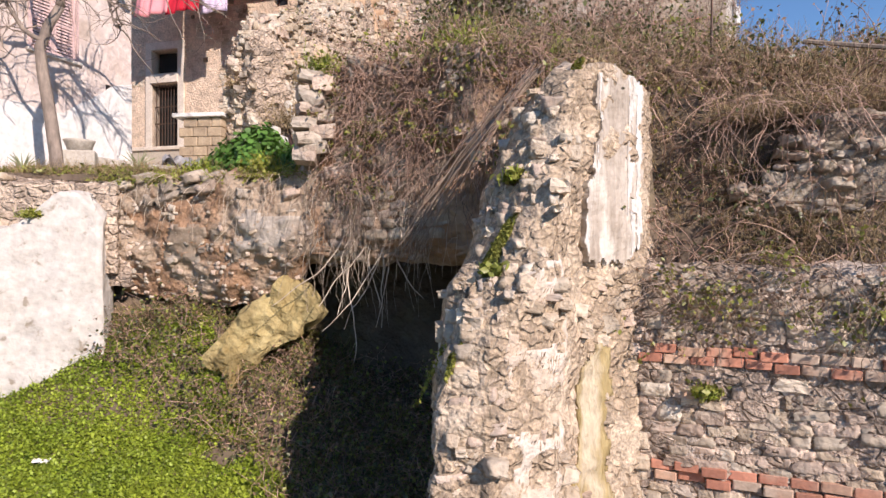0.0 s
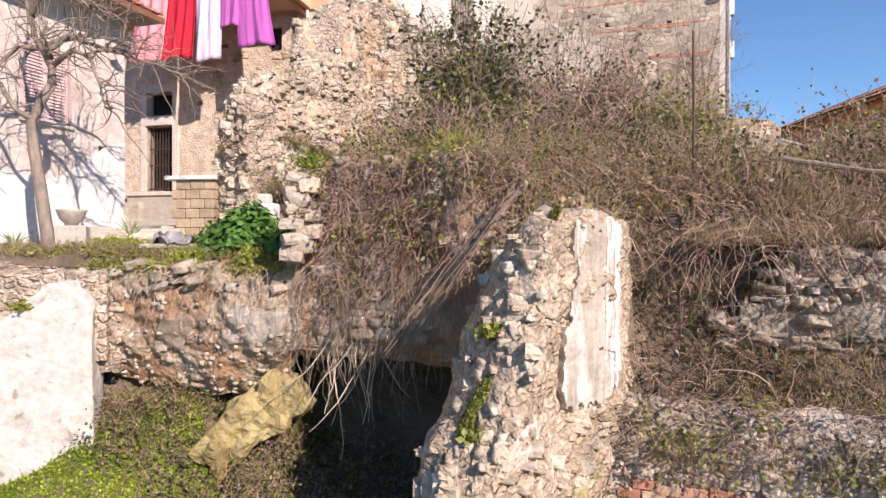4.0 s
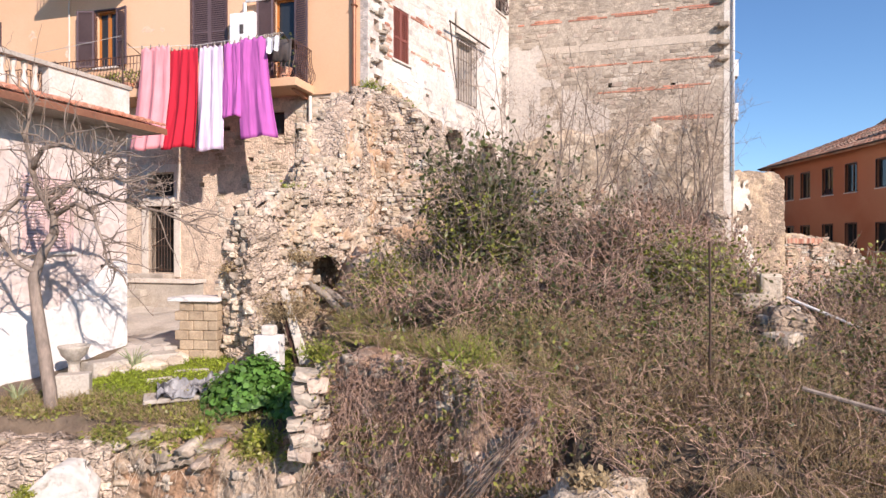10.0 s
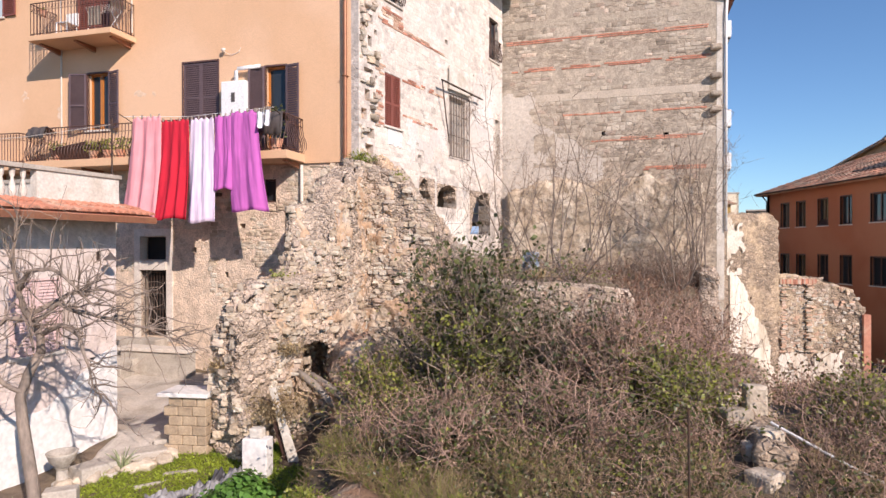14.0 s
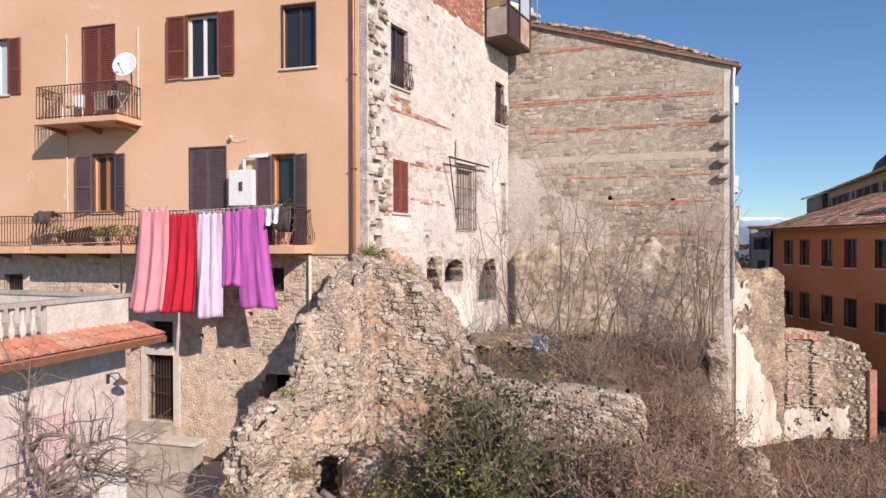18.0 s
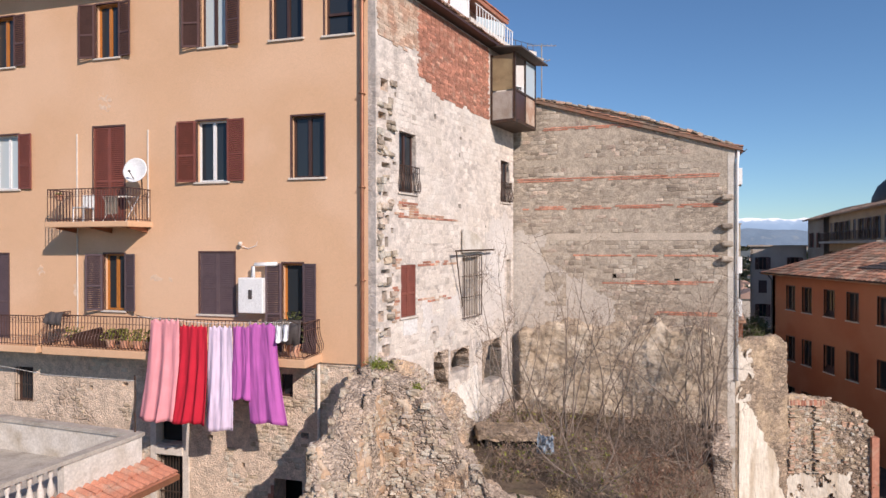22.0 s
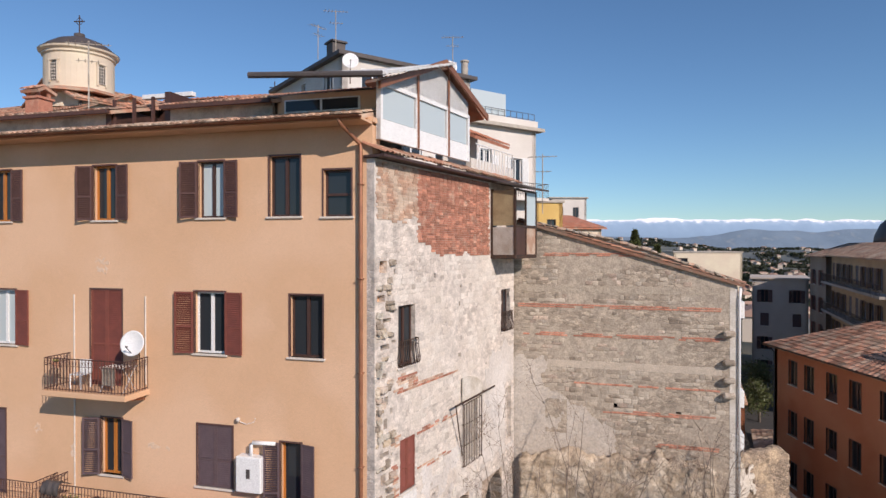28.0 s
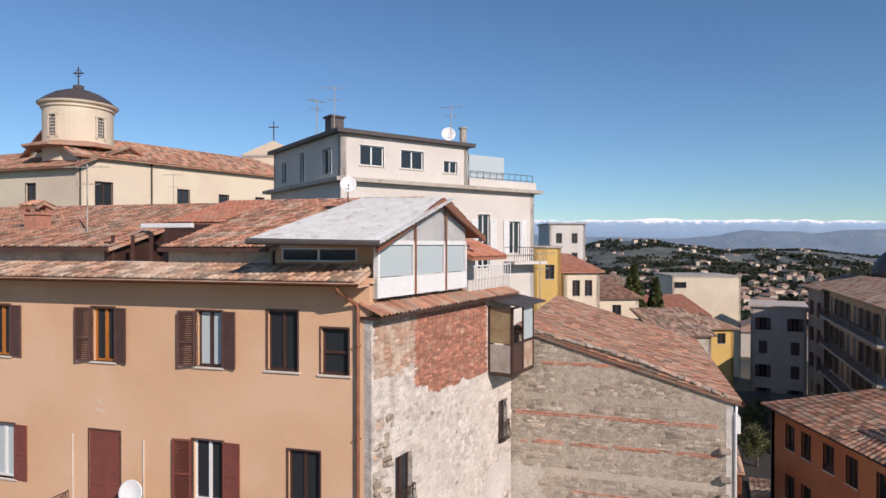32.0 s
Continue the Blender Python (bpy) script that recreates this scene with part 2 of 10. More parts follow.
M["brick"] = surf("red_brick", (0.47, 0.215, 0.14), (0.38, 0.165, 0.11), 7, c=(0.50, 0.33, 0.24), cscale=3, cspread=(0.55, 0.75), bump=0.6, bscale=30, depth=0.01, vary=0.25, island=0.25)
M["brick_pale"] = surf("pale_brick", (0.50, 0.33, 0.23), (0.43, 0.26, 0.18), 6, c=(0.55, 0.43, 0.33), cscale=2.5, bump=0.6, bscale=30, depth=0.01, vary=0.2, island=0.2)
M["tile"] = surf("terracotta_tile", (0.47, 0.225, 0.14), (0.33, 0.175, 0.115), 4, c=(0.38, 0.27, 0.195), cscale=1.4, cspread=(0.46, 0.62), bump=0.4, bscale=25, depth=0.01, vary=0.2, island=0.5)
M["tile_new"] = surf("new_terracotta_tile", (0.52, 0.22, 0.135), (0.42, 0.175, 0.11), 5, c=(0.44, 0.29, 0.21), cscale=2, cspread=(0.52, 0.68), bump=0.3, bscale=25, depth=0.008, vary=0.12, island=0.15)
M["tile_old"] = surf("old_roof_tile", (0.40, 0.235, 0.155), (0.30, 0.19, 0.135), 4, c=(0.40, 0.31, 0.23), cscale=0.9, bump=0.5, bscale=25, depth=0.01, vary=0.2, island=0.5)
M["shutter"] = surf("brown_shutter_paint", (0.125, 0.065, 0.055), (0.10, 0.052, 0.045), 4, bump=0.1, rough=0.5, bscale=40, depth=0.003)
M["shutter_red"] = surf("red_brown_shutter_paint", (0.23, 0.07, 0.05), (0.19, 0.06, 0.043), 4, bump=0.1, rough=0.5, bscale=40, depth=0.003)
M["shutter_plum"] = surf("plum_shutter_paint", (0.125, 0.085, 0.09), (0.105, 0.07, 0.076), 4, bump=0.1, rough=0.5, bscale=40, depth=0.003)
M["shutter_pink"] = surf("faded_pink_shutter_paint", (0.68, 0.50, 0.47), (0.60, 0.43, 0.41), 4, bump=0.1, rough=0.6, bscale=40, depth=0.003)
M["wood_orange"] = surf("varnished_orange_wood", (0.50, 0.19, 0.04), (0.42, 0.15, 0.03), 6, bump=0.1, rough=0.35, streak=0.1)
M["wood_dark"] = surf("dark_brown_wood", (0.075, 0.038, 0.03), (0.055, 0.028, 0.022), 6, bump=0.1, rough=0.45, streak=0.1)
M["wood_grey"] = surf("weathered_grey_wood", (0.36, 0.31, 0.26), (0.25, 0.21, 0.17), 8, bump=0.5, rough=0.85, streak=0.1)
M["white_frame"] = surf("white_window_frame", (0.80, 0.80, 0.79), (0.76, 0.76, 0.75), 3, bump=0.05, rough=0.4)
M["metal_white"] = surf("white_enamel", (0.80, 0.80, 0.79), (0.76, 0.76, 0.75), 3, bump=0.02, rough=0.35)
M["iron"] = surf("rusty_black_iron", (0.055, 0.042, 0.036), (0.10, 0.055, 0.035), 9, bump=0.3, rough=0.6, metal=0.4, bscale=50, depth=0.003)
M["rust"] = surf("red_brown_painted_iron", (0.10, 0.045, 0.034), (0.065, 0.034, 0.028), 9, bump=0.3, rough=0.6, bscale=50, depth=0.003)
M["copper"] = surf("copper_pipe", (0.36, 0.16, 0.085), (0.28, 0.12, 0.07), 3, bump=0.1, rough=0.45, metal=0.4)
M["concrete"] = surf("weathered_concrete", (0.47, 0.425, 0.365), (0.38, 0.34, 0.29), 3, c=(0.30, 0.265, 0.22), cscale=1.5, cspread=(0.52, 0.7), bump=0.5, bscale=25, depth=0.01)
M["sill"] = surf("travertine_sill", (0.66, 0.60, 0.53), (0.58, 0.52, 0.45), 5, bump=0.2, bscale=30, depth=0.004)
M["glass"] = pane_mat("window_glass", (0.025, 0.03, 0.036))
M["glass_walltone"] = pane_mat("wall_toned_glass", (0.36, 0.32, 0.28), 0.3)
# Pale curtain tone plus the blue sky reflection, put into the pane colour.
M["glass_light"] = pane_mat("curtained_sky_glass", (0.46, 0.53, 0.55), 0.12)
# Near-black: shade of rooms and hollows put into the colour; also the door leaf.
M["dark"] = surf("shade_and_door_black", (0.02, 0.018, 0.016), (0.014, 0.012, 0.011), 2, bump=0)
M["corrugated"] = surf("white_corrugated_sheet", (0.66, 0.66, 0.65), (0.56, 0.56, 0.54), 2, c=(0.42, 0.40, 0.37), cscale=3, cspread=(0.55, 0.72), bump=0.1, rough=0.5)
M["cream"] = surf("cream_stucco", (0.68, 0.575, 0.445), (0.61, 0.51, 0.39), 0.6, c=(0.70, 0.62, 0.47), cscale=0.3, bump=0.1, bscale=30, depth=0.01)
M["white_wall"] = surf("white_stucco", (0.66, 0.62, 0.57), (0.60, 0.56, 0.51), 0.5, bump=0.1, bscale=30, depth=0.01)
M["grey_wall"] = surf("grey_stucco", (0.56, 0.485, 0.415), (0.49, 0.42, 0.36), 0.5, bump=0.1, bscale=30, depth=0.01)
M["orange_wall"] = surf("deep_orange_stucco", (0.44, 0.158, 0.075), (0.39, 0.135, 0.063), 0.5, c=(0.45, 0.185, 0.095), cscale=0.3, bump=0.1, bscale=30, depth=0.01)
M["yellow_wall"] = surf("yellow_stucco", (0.64, 0.43, 0.14), (0.58, 0.38, 0.12), 0.5, bump=0.1, bscale=30, depth=0.01)
# Brown taken darker: the shade on the street house is in the colour.
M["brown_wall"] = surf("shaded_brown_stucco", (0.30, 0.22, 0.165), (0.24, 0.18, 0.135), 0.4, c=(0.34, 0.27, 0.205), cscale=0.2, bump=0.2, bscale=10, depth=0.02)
M["ochre_wall"] = surf("ochre_stucco", (0.52, 0.35, 0.20), (0.44, 0.295, 0.17), 0.4, bump=0.2, bscale=10, depth=0.02)
M["lead"] = surf("dark_lead_sheet", (0.09, 0.075, 0.07), (0.065, 0.055, 0.052), 2, bump=0.2, rough=0.6)
M["twig"] = surf("dry_stem", (0.34, 0.26, 0.20), (0.20, 0.15, 0.115), 2, bump=0, island=0.4, rough=0.8)
M["twig_red"] = surf("reddish_bramble_stem", (0.46, 0.31, 0.235), (0.28, 0.18, 0.135), 2, bump=0, island=0.5, rough=0.75)
M["twig_pale"] = surf("bleached_stem", (0.58, 0.49, 0.39), (0.44, 0.36, 0.28), 2, bump=0, island=0.35, rough=0.8)
M["bark"] = surf("grey_bark", (0.29, 0.23, 0.185), (0.17, 0.135, 0.11), 9, bump=0.8, bscale=30, depth=0.02, streak=0.3)
M["baseplaster"] = masonry("crumbling_cream_plaster", (0.56, 0.44, 0.335), (0.46, 0.35, 0.26), (0.55, 0.43, 0.33), 0.24, 1.6, (0.02, 0.2), 20, 0.035, patch=(0.64, 0.51, 0.395), pscale=0.5, pspread=(0.26, 0.44), vary=0.2, grit=(0.82, 1.14))
M["tuff_block"] = surf("brown_tuff_block", (0.45, 0.35, 0.24), (0.35, 0.265, 0.18), 5, bump=0.5, bscale=30, depth=0.01, vary=0.15)
M["drygrass"] = leafy("dry_grass", (0.44, 0.34, 0.19), (0.33, 0.24, 0.13), 0.7)
M["grass"] = leafy("bright_grass", (0.33, 0.40, 0.04), (0.22, 0.30, 0.03))
M["moss"] = leafy("yellow_moss", (0.30, 0.30, 0.06), (0.20, 0.21, 0.04), 0.8)
M["leaf"] = leafy("green_leaf", (0.29, 0.295, 0.06), (0.18, 0.20, 0.042), 0.45)
M["leaf_dark"] = leafy("bramble_leaf", (0.13, 0.145, 0.05), (0.07, 0.08, 0.028), 0.4)
M["leaf_agave"] = surf("agave_leaf", (0.28, 0.31, 0.17), (0.20, 0.23, 0.12), 6, bump=0.1, rough=0.5)
M["leaf_dry"] = leafy("withered_leaf", (0.34, 0.22, 0.145), (0.23, 0.145, 0.095), 0.7)
M["leaf_mallow"] = leafy("mallow_leaf", (0.12, 0.25, 0.045), (0.085, 0.19, 0.034), 0.45)
for key, colour in (("pink", (0.80, 0.33, 0.36)), ("red", (0.55, 0.012, 0.035)), ("lilac", (0.74, 0.60, 0.74)), ("purple", (0.50, 0.12, 0.42)), ("white", (0.78, 0.77, 0.80))):
    M["cloth_" + key] = surf(key + "_cotton", colour, tuple(v * 0.9 for v in colour), 3, bump=0.15, bscale=200, depth=0.002, rough=0.9)


# ---- mesh tools ----
def link(name, mesh, mat, parent=None, label="", m=None):
    ob = new(name, mesh)
    if mat is not None and not mesh.materials:
        mesh.materials.append(mat)
    if m is not None:
        ob.matrix_basis = m
    if parent is not None:
        ob.parent = parent
    if label:
        ob["label"] = label
    return ob


def part(name, bm, mat, parent=None, label="", smooth=False, m=None):
    mesh = bpy.data.meshes.new(name)
    bm.normal_update()
    bm.to_mesh(mesh)
    bm.free()
    if smooth:
        mesh.polygons.foreach_set("use_smooth", [True] * len(mesh.polygons))
    return link(name, mesh, mat, parent, label, m)


def raw(name, verts, faces, mat, parent=None, label="", smooth=False, m=None):
    mesh = bpy.data.meshes.new(name)
    mesh.from_pydata(verts, [], faces)
    mesh.update()
    if smooth:
        mesh.polygons.foreach_set("use_smooth", [True] * len(mesh.polygons))
    return link(name, mesh, mat, parent, label, m)


def thing(name, m, label, category, group="", kind=""):
    ob = new(name)
    ob.empty_display_size = 0.2
    ob.matrix_basis = m
    return tagged(ob, label, category, group, kind)


def box(bm, x0, x1, y0, y1, z0, z1, m=None):
    vs = [bm.verts.new(Vector(p) if m is None else m @ Vector(p)) for p in
          ((x0, y0, z0), (x1, y0, z0), (x1, y1, z0), (x0, y1, z0), (x0, y0, z1), (x1, y0, z1), (x1, y1, z1), (x0, y1, z1))]
    for f in ((0, 3, 2, 1), (4, 5, 6, 7), (0, 1, 5, 4), (1, 2, 6, 5), (2, 3, 7, 6), (3, 0, 4, 7)):
        bm.faces.new([vs[i] for i in f])
    return vs


def boxes(*bs):
    bm = bmesh.new()
    for b in bs:
        box(bm, *b)
    return bm


def soft_box(x0, x1, y0, y1, z0, z1, r=0.01, seg=2):
    bm = boxes((x0, x1, y0, y1, z0, z1))
    bmesh.ops.bevel(bm, geom=bm.edges[:], offset=r, segments=seg, affect="EDGES", profile=0.5)
    return bm


def tube(bm, pts, r0, r1=None, sides=6, cap=True):
    """A tapered tube along points."""
    r1 = r0 if r1 is None else r1
    pts = [Vector(p) for p in pts]
    rings, up = [], Vector((0.31, 0.17, 0.93)).normalized()
    for i, p in enumerate(pts):
        d = (pts[min(i + 1, len(pts) - 1)] - pts[max(i - 1, 0)]).normalized()
        a = d.cross(up if abs(d.dot(up)) < 0.95 else Vector((1, 0, 0))).normalized()
        b = d.cross(a)
        r = r0 + (r1 - r0) * i / max(1, len(pts) - 1)
        rings.append([bm.verts.new(p + (a * math.cos(k * math.tau / sides) + b * math.sin(k * math.tau / sides)) * r) for k in range(sides)])
    for u, v in zip(rings, rings[1:]):
        for k in range(sides):
            bm.faces.new((u[k], u[(k + 1) % sides], v[(k + 1) % sides], v[k]))
    if cap and sides > 2:
        bm.faces.new(rings[0][::-1])
        bm.faces.new(rings[-1])
    return bm


def lathe(bm, profile, seg=16, centre=(0, 0, 0)):
    """A turned body from (radius, height) pairs."""
    c = Vector(centre)
    rings = [[bm.verts.new(c + Vector((r * math.cos(k * math.tau / seg), r * math.sin(k * math.tau / seg), z))) for k in range(seg)] for r, z in profile]
    for u, v in zip(rings, rings[1:]):
        for k in range(seg):
            bm.faces.new((u[k], u[(k + 1) % seg], v[(k + 1) % seg], v[k]))
    bm.faces.new(rings[0][::-1])
    bm.faces.new(rings[-1])
    return bm


def holed_wall(x0, x1, z0, z1, thick, holes, top=None):
    """A wall from x0 to x1 in its own frame (y runs into it), with openings (x0, x1, z0, z1) right through; top: height by x."""
    xs = sorted({x0, x1, *(v for h in holes for v in h[:2] if x0 < v < x1), *(top[1] if top else ())})
    zs = sorted({z0, z1, *(v for h in holes for v in h[2:4] if z0 < v < z1)})
    bm, made = bmesh.new(), {}

    def solid(i, k):
        if not (0 <= i < len(xs) - 1 and 0 <= k < len(zs) - 1):
            return False
        x, z = (xs[i] + xs[i + 1]) / 2, (zs[k] + zs[k + 1]) / 2
        return not any(h[0] < x < h[1] and h[2] < z < h[3] for h in holes)

    def v(i, k, y):
        key = (i, k, y)
        if key not in made:
            z = top[0](xs[i]) if top and k == len(zs) - 1 else zs[k]
            made[key] = bm.verts.new((xs[i], y, z))
        return made[key]

    for i in range(len(xs) - 1):
        for k in range(len(zs) - 1):
            if not solid(i, k):
                continue
            bm.faces.new((v(i, k, 0), v(i + 1, k, 0), v(i + 1, k + 1, 0), v(i, k + 1, 0)))
            bm.faces.new((v(i, k + 1, thick), v(i + 1, k + 1, thick), v(i + 1, k, thick), v(i, k, thick)))
            for (di, dk), (a, b) in (((0, -1), ((i + 1, k), (i, k))), ((0, 1), ((i, k + 1), (i + 1, k + 1))), ((-1, 0), ((i, k), (i, k + 1))), ((1, 0), ((i + 1, k + 1), (i + 1, k)))):
                if not solid(i + di, k + dk):
                    bm.faces.new((v(*a, 0), v(*b, 0), v(*b, thick), v(*a, thick)))
    return bm


def frame_at(x, y, deg, z=0.0):
    return pose(x, y, z, 0, 0, deg)


def fbm(x, y, z=0.0, o=4):
    return noise.fractal(Vector((x, y, z)), 1.0, 2.0, o)


def lerp(a, b, f):
    return a + (b - a) * min(1.0, max(0.0, f))


def ease(v, a, b):
    f = min(1.0, max(0.0, (v - a) / (b - a)))
    return f * f * (3 - 2 * f)


FACADE = frame_at(-2.04, 16.38, -15.11)
SIDE = frame_at(-1.98, 16.30, 60.66)
FAR = frame_at(2.63, 24.72, -16.69)
# ---- ground: pit, terrace, mound, courtyard, town and valley in one sheet ----
def wall_line(x):
    """The foot of the low retaining wall beside the pillar."""
    return 5.2 - 0.5 * (x - 2.1)


def ruin_line(x):
    """The broken wall that closes the courtyard."""
    return 16.0 - 0.24 * (x + 2.0)


def pit_z(x, y):
    z = 1.17 - 0.5 * (8.34 - y) + 0.35 * ease(x, -4.6, -3.4) * ease(y, 7.0, 8.6) * (1 - ease(x, -2.2, -1.2))
    z += 0.5 * ease(x, -6.2, -4.7) * ease(y, 7.3, 8.3) * (1 - ease(x, -3.3, -2.6))
    z -= 0.3 * ease(x, -2.4, -0.6)
    return max(z, -1.1) + 0.06 * fbm(x * 1.3, y * 1.3)


def terrace_z(x, y):
    left = 3.95 + 0.12 * min(max(y - 8.4, 0), 5) + 0.1 * max(y - 13.4, 0) * (y < 17) + 0.36 * (y >= 17)
    right = 5.2 + 0.09 * min(max(y - 7.0, 0), 4.0)
    right = lerp(right, 5.0, ease(y, 11, 13.5))
    right = lerp(lerp(4.2, 5.2, (y - 5.5) / 2.2), right, (y - 7.2) / 1.5) if x > 1.2 and y < 9 else right
    if y > ruin_line(min(x, 4.6)) + 0.2:
        right = lerp(7.5, right, 0) if x < 4.6 else lerp(5.0, 7.5, ease(y, 14.6 + 0.3 * (x - 4.6), 19.5))
    z = lerp(left, right, ease(x, -2.3, -1.5))
    out = ease(x, 6.6, 9.0) * (1 - ease(y, 16, 19) * (1 - ease(x, 0.44 * y - 0.2, 0.44 * y + 0.2)))
    return lerp(z, lerp(4.7, 2.2, ease(y, 12, 25)), out) + 0.1 * fbm(x * 0.9, y * 0.9)


def edge_y(x):
    if x < -1.6:
        return 9.0
    if x < 1.2:
        return lerp(9.0, 6.5, (x + 1.6) / 2.2)
    return wall_line(x) + 0.35 if x > 1.9 else lerp(6.5, 5.65, (x - 1.2) / 0.7)


def hollow_edge(x):
    """Back of the hollow under the mound; elsewhere the terrace edge."""
    return lerp(9.0, edge_y(x), (x - 0.75) / 0.45) if -1.6 < x < 1.2 else edge_y(x)


def top_z(x, y):
    """Where plants root: the mound's lip over the hollow, elsewhere the ground."""
    if -1.6 < x < 1.2 and edge_y(x) < y < hollow_edge(x):
        return 5.2 - 0.35 * ease(x, 0.2, 1.2)
    return ground_z(x, y)


def near_z(x, y):
    e = hollow_edge(x)
    if y < e:
        return pit_z(x, y)
    if x > 1.9:
        d = y - e
        return lerp(lerp(2.65, 3.75, d / 0.75), terrace_z(x, y), ease(d, 0.75, 1.15))
    return terrace_z(x, y)


def far_z(x, y):
    r = math.hypot(x, y)
    z = lerp(2.2, -42, ease(r, 60, 480)) + 9 * fbm(x / 260, y / 260) * ease(r, 200, 700)
    way = x / max(y, 1.0)
    z += 74 * math.exp(-((way - 0.33) / 0.14) ** 2 - ((r - 2300) / 420) ** 2)
    z += 46 * math.exp(-((way - 0.58) / 0.12) ** 2 - ((r - 2700) / 420) ** 2)
    return z + 26 * fbm(x / 500, y / 500, 3, 6) * ease(r, 900, 2500)


def ground_z(x, y):
    f = max(ease(abs(x), 13, 30), ease(y, 27, 40), ease(-y, 2, 12))
    return lerp(near_z(x, y), far_z(x, y), f) if f < 1 else far_z(x, y)


def spaced(lo, hi, fine0, fine1, step, growth):
    out, v, d = [], fine0, step
    while v > lo:
        d *= growth
        v -= d
        out.append(max(v, lo))
    out = out[::-1]
    out += list(np.arange(fine0, fine1 + 1e-6, step))
    v, d = fine1, step
    while v < hi:
        d *= growth
        v += d
        out.append(min(v, hi))
    return out


gx, gy = spaced(-4700, 4700, -9, 12, 0.16, 1.13), spaced(-4700, 4800, 0.6, 27, 0.16, 1.075)
gv = [(x, y, ground_z(x, y)) for y in gy for x in gx]
nx = len(gx)
gf = [(j * nx + i, j * nx + i + 1, (j + 1) * nx + i + 1, (j + 1) * nx + i) for j in range(len(gy) - 1) for i in range(nx - 1)]


def ground_material():
    m = surf("earth_and_grass", (0.17, 0.125, 0.085), (0.10, 0.072, 0.05), 1.7, c=(0.15, 0.125, 0.065), cscale=0.9, cspread=(0.5, 0.7), bump=1.0, bscale=7, depth=0.06)
    n, l = m.node_tree.nodes, m.node_tree.links
    p = n["Principled BSDF"]
    base = p.inputs["Base Color"].links[0].from_socket
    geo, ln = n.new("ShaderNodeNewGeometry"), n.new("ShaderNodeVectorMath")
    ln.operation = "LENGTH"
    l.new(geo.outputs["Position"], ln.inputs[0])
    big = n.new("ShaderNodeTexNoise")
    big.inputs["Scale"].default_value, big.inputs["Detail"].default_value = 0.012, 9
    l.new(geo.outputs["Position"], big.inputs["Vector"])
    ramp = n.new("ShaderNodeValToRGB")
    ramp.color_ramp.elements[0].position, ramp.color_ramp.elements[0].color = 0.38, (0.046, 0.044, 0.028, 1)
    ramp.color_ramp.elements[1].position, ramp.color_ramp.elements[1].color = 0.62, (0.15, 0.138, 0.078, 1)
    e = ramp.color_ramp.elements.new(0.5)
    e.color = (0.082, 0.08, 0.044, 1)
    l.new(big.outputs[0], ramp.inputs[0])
    far_mix, haze_mix = n.new("ShaderNodeMix"), n.new("ShaderNodeMix")
    for q, a, b in ((far_mix, 60, 160), (haze_mix, 1200, 5200)):
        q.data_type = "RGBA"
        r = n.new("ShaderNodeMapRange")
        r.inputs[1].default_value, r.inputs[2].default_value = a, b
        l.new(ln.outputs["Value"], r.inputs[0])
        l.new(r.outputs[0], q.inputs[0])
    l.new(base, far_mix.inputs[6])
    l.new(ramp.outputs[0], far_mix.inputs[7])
    l.new(far_mix.outputs[2], haze_mix.inputs[6])
    # Far ground turns blue with distance: air haze put into the base colour.
    haze_mix.inputs[7].default_value = (0.19, 0.26, 0.35, 1)
    l.new(haze_mix.outputs[2], p.inputs["Base Color"])
    return m


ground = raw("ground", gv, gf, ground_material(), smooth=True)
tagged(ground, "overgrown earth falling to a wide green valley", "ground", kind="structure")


# ---- snowy mountains and hills on the horizon ----
def ridge(name, label, dist, base, crest, mat, span=(-0.9, 1.3), n=260):
    vs, fs, rows = [], [], 14
    for i in range(n + 1):
        w = span[0] + (span[1] - span[0]) * i / n
        x, y = dist * w, dist
        top = crest(w)
        for k in range(rows):
            f = k / (rows - 1)
            vs.append((x, y - 260 * (1 - f), base + (top - base) * f ** 1.15 + (8 * fbm(w * 60, f * 6, 2) * f * (1 - f) * 4)))
    for i in range(n):
        for k in range(rows - 1):
            a = i * rows + k
            fs.append((a, a + rows, a + rows + 1, a + 1))
    return tagged(raw(name, vs, fs, mat, smooth=True), label, "mountains", kind="structure")


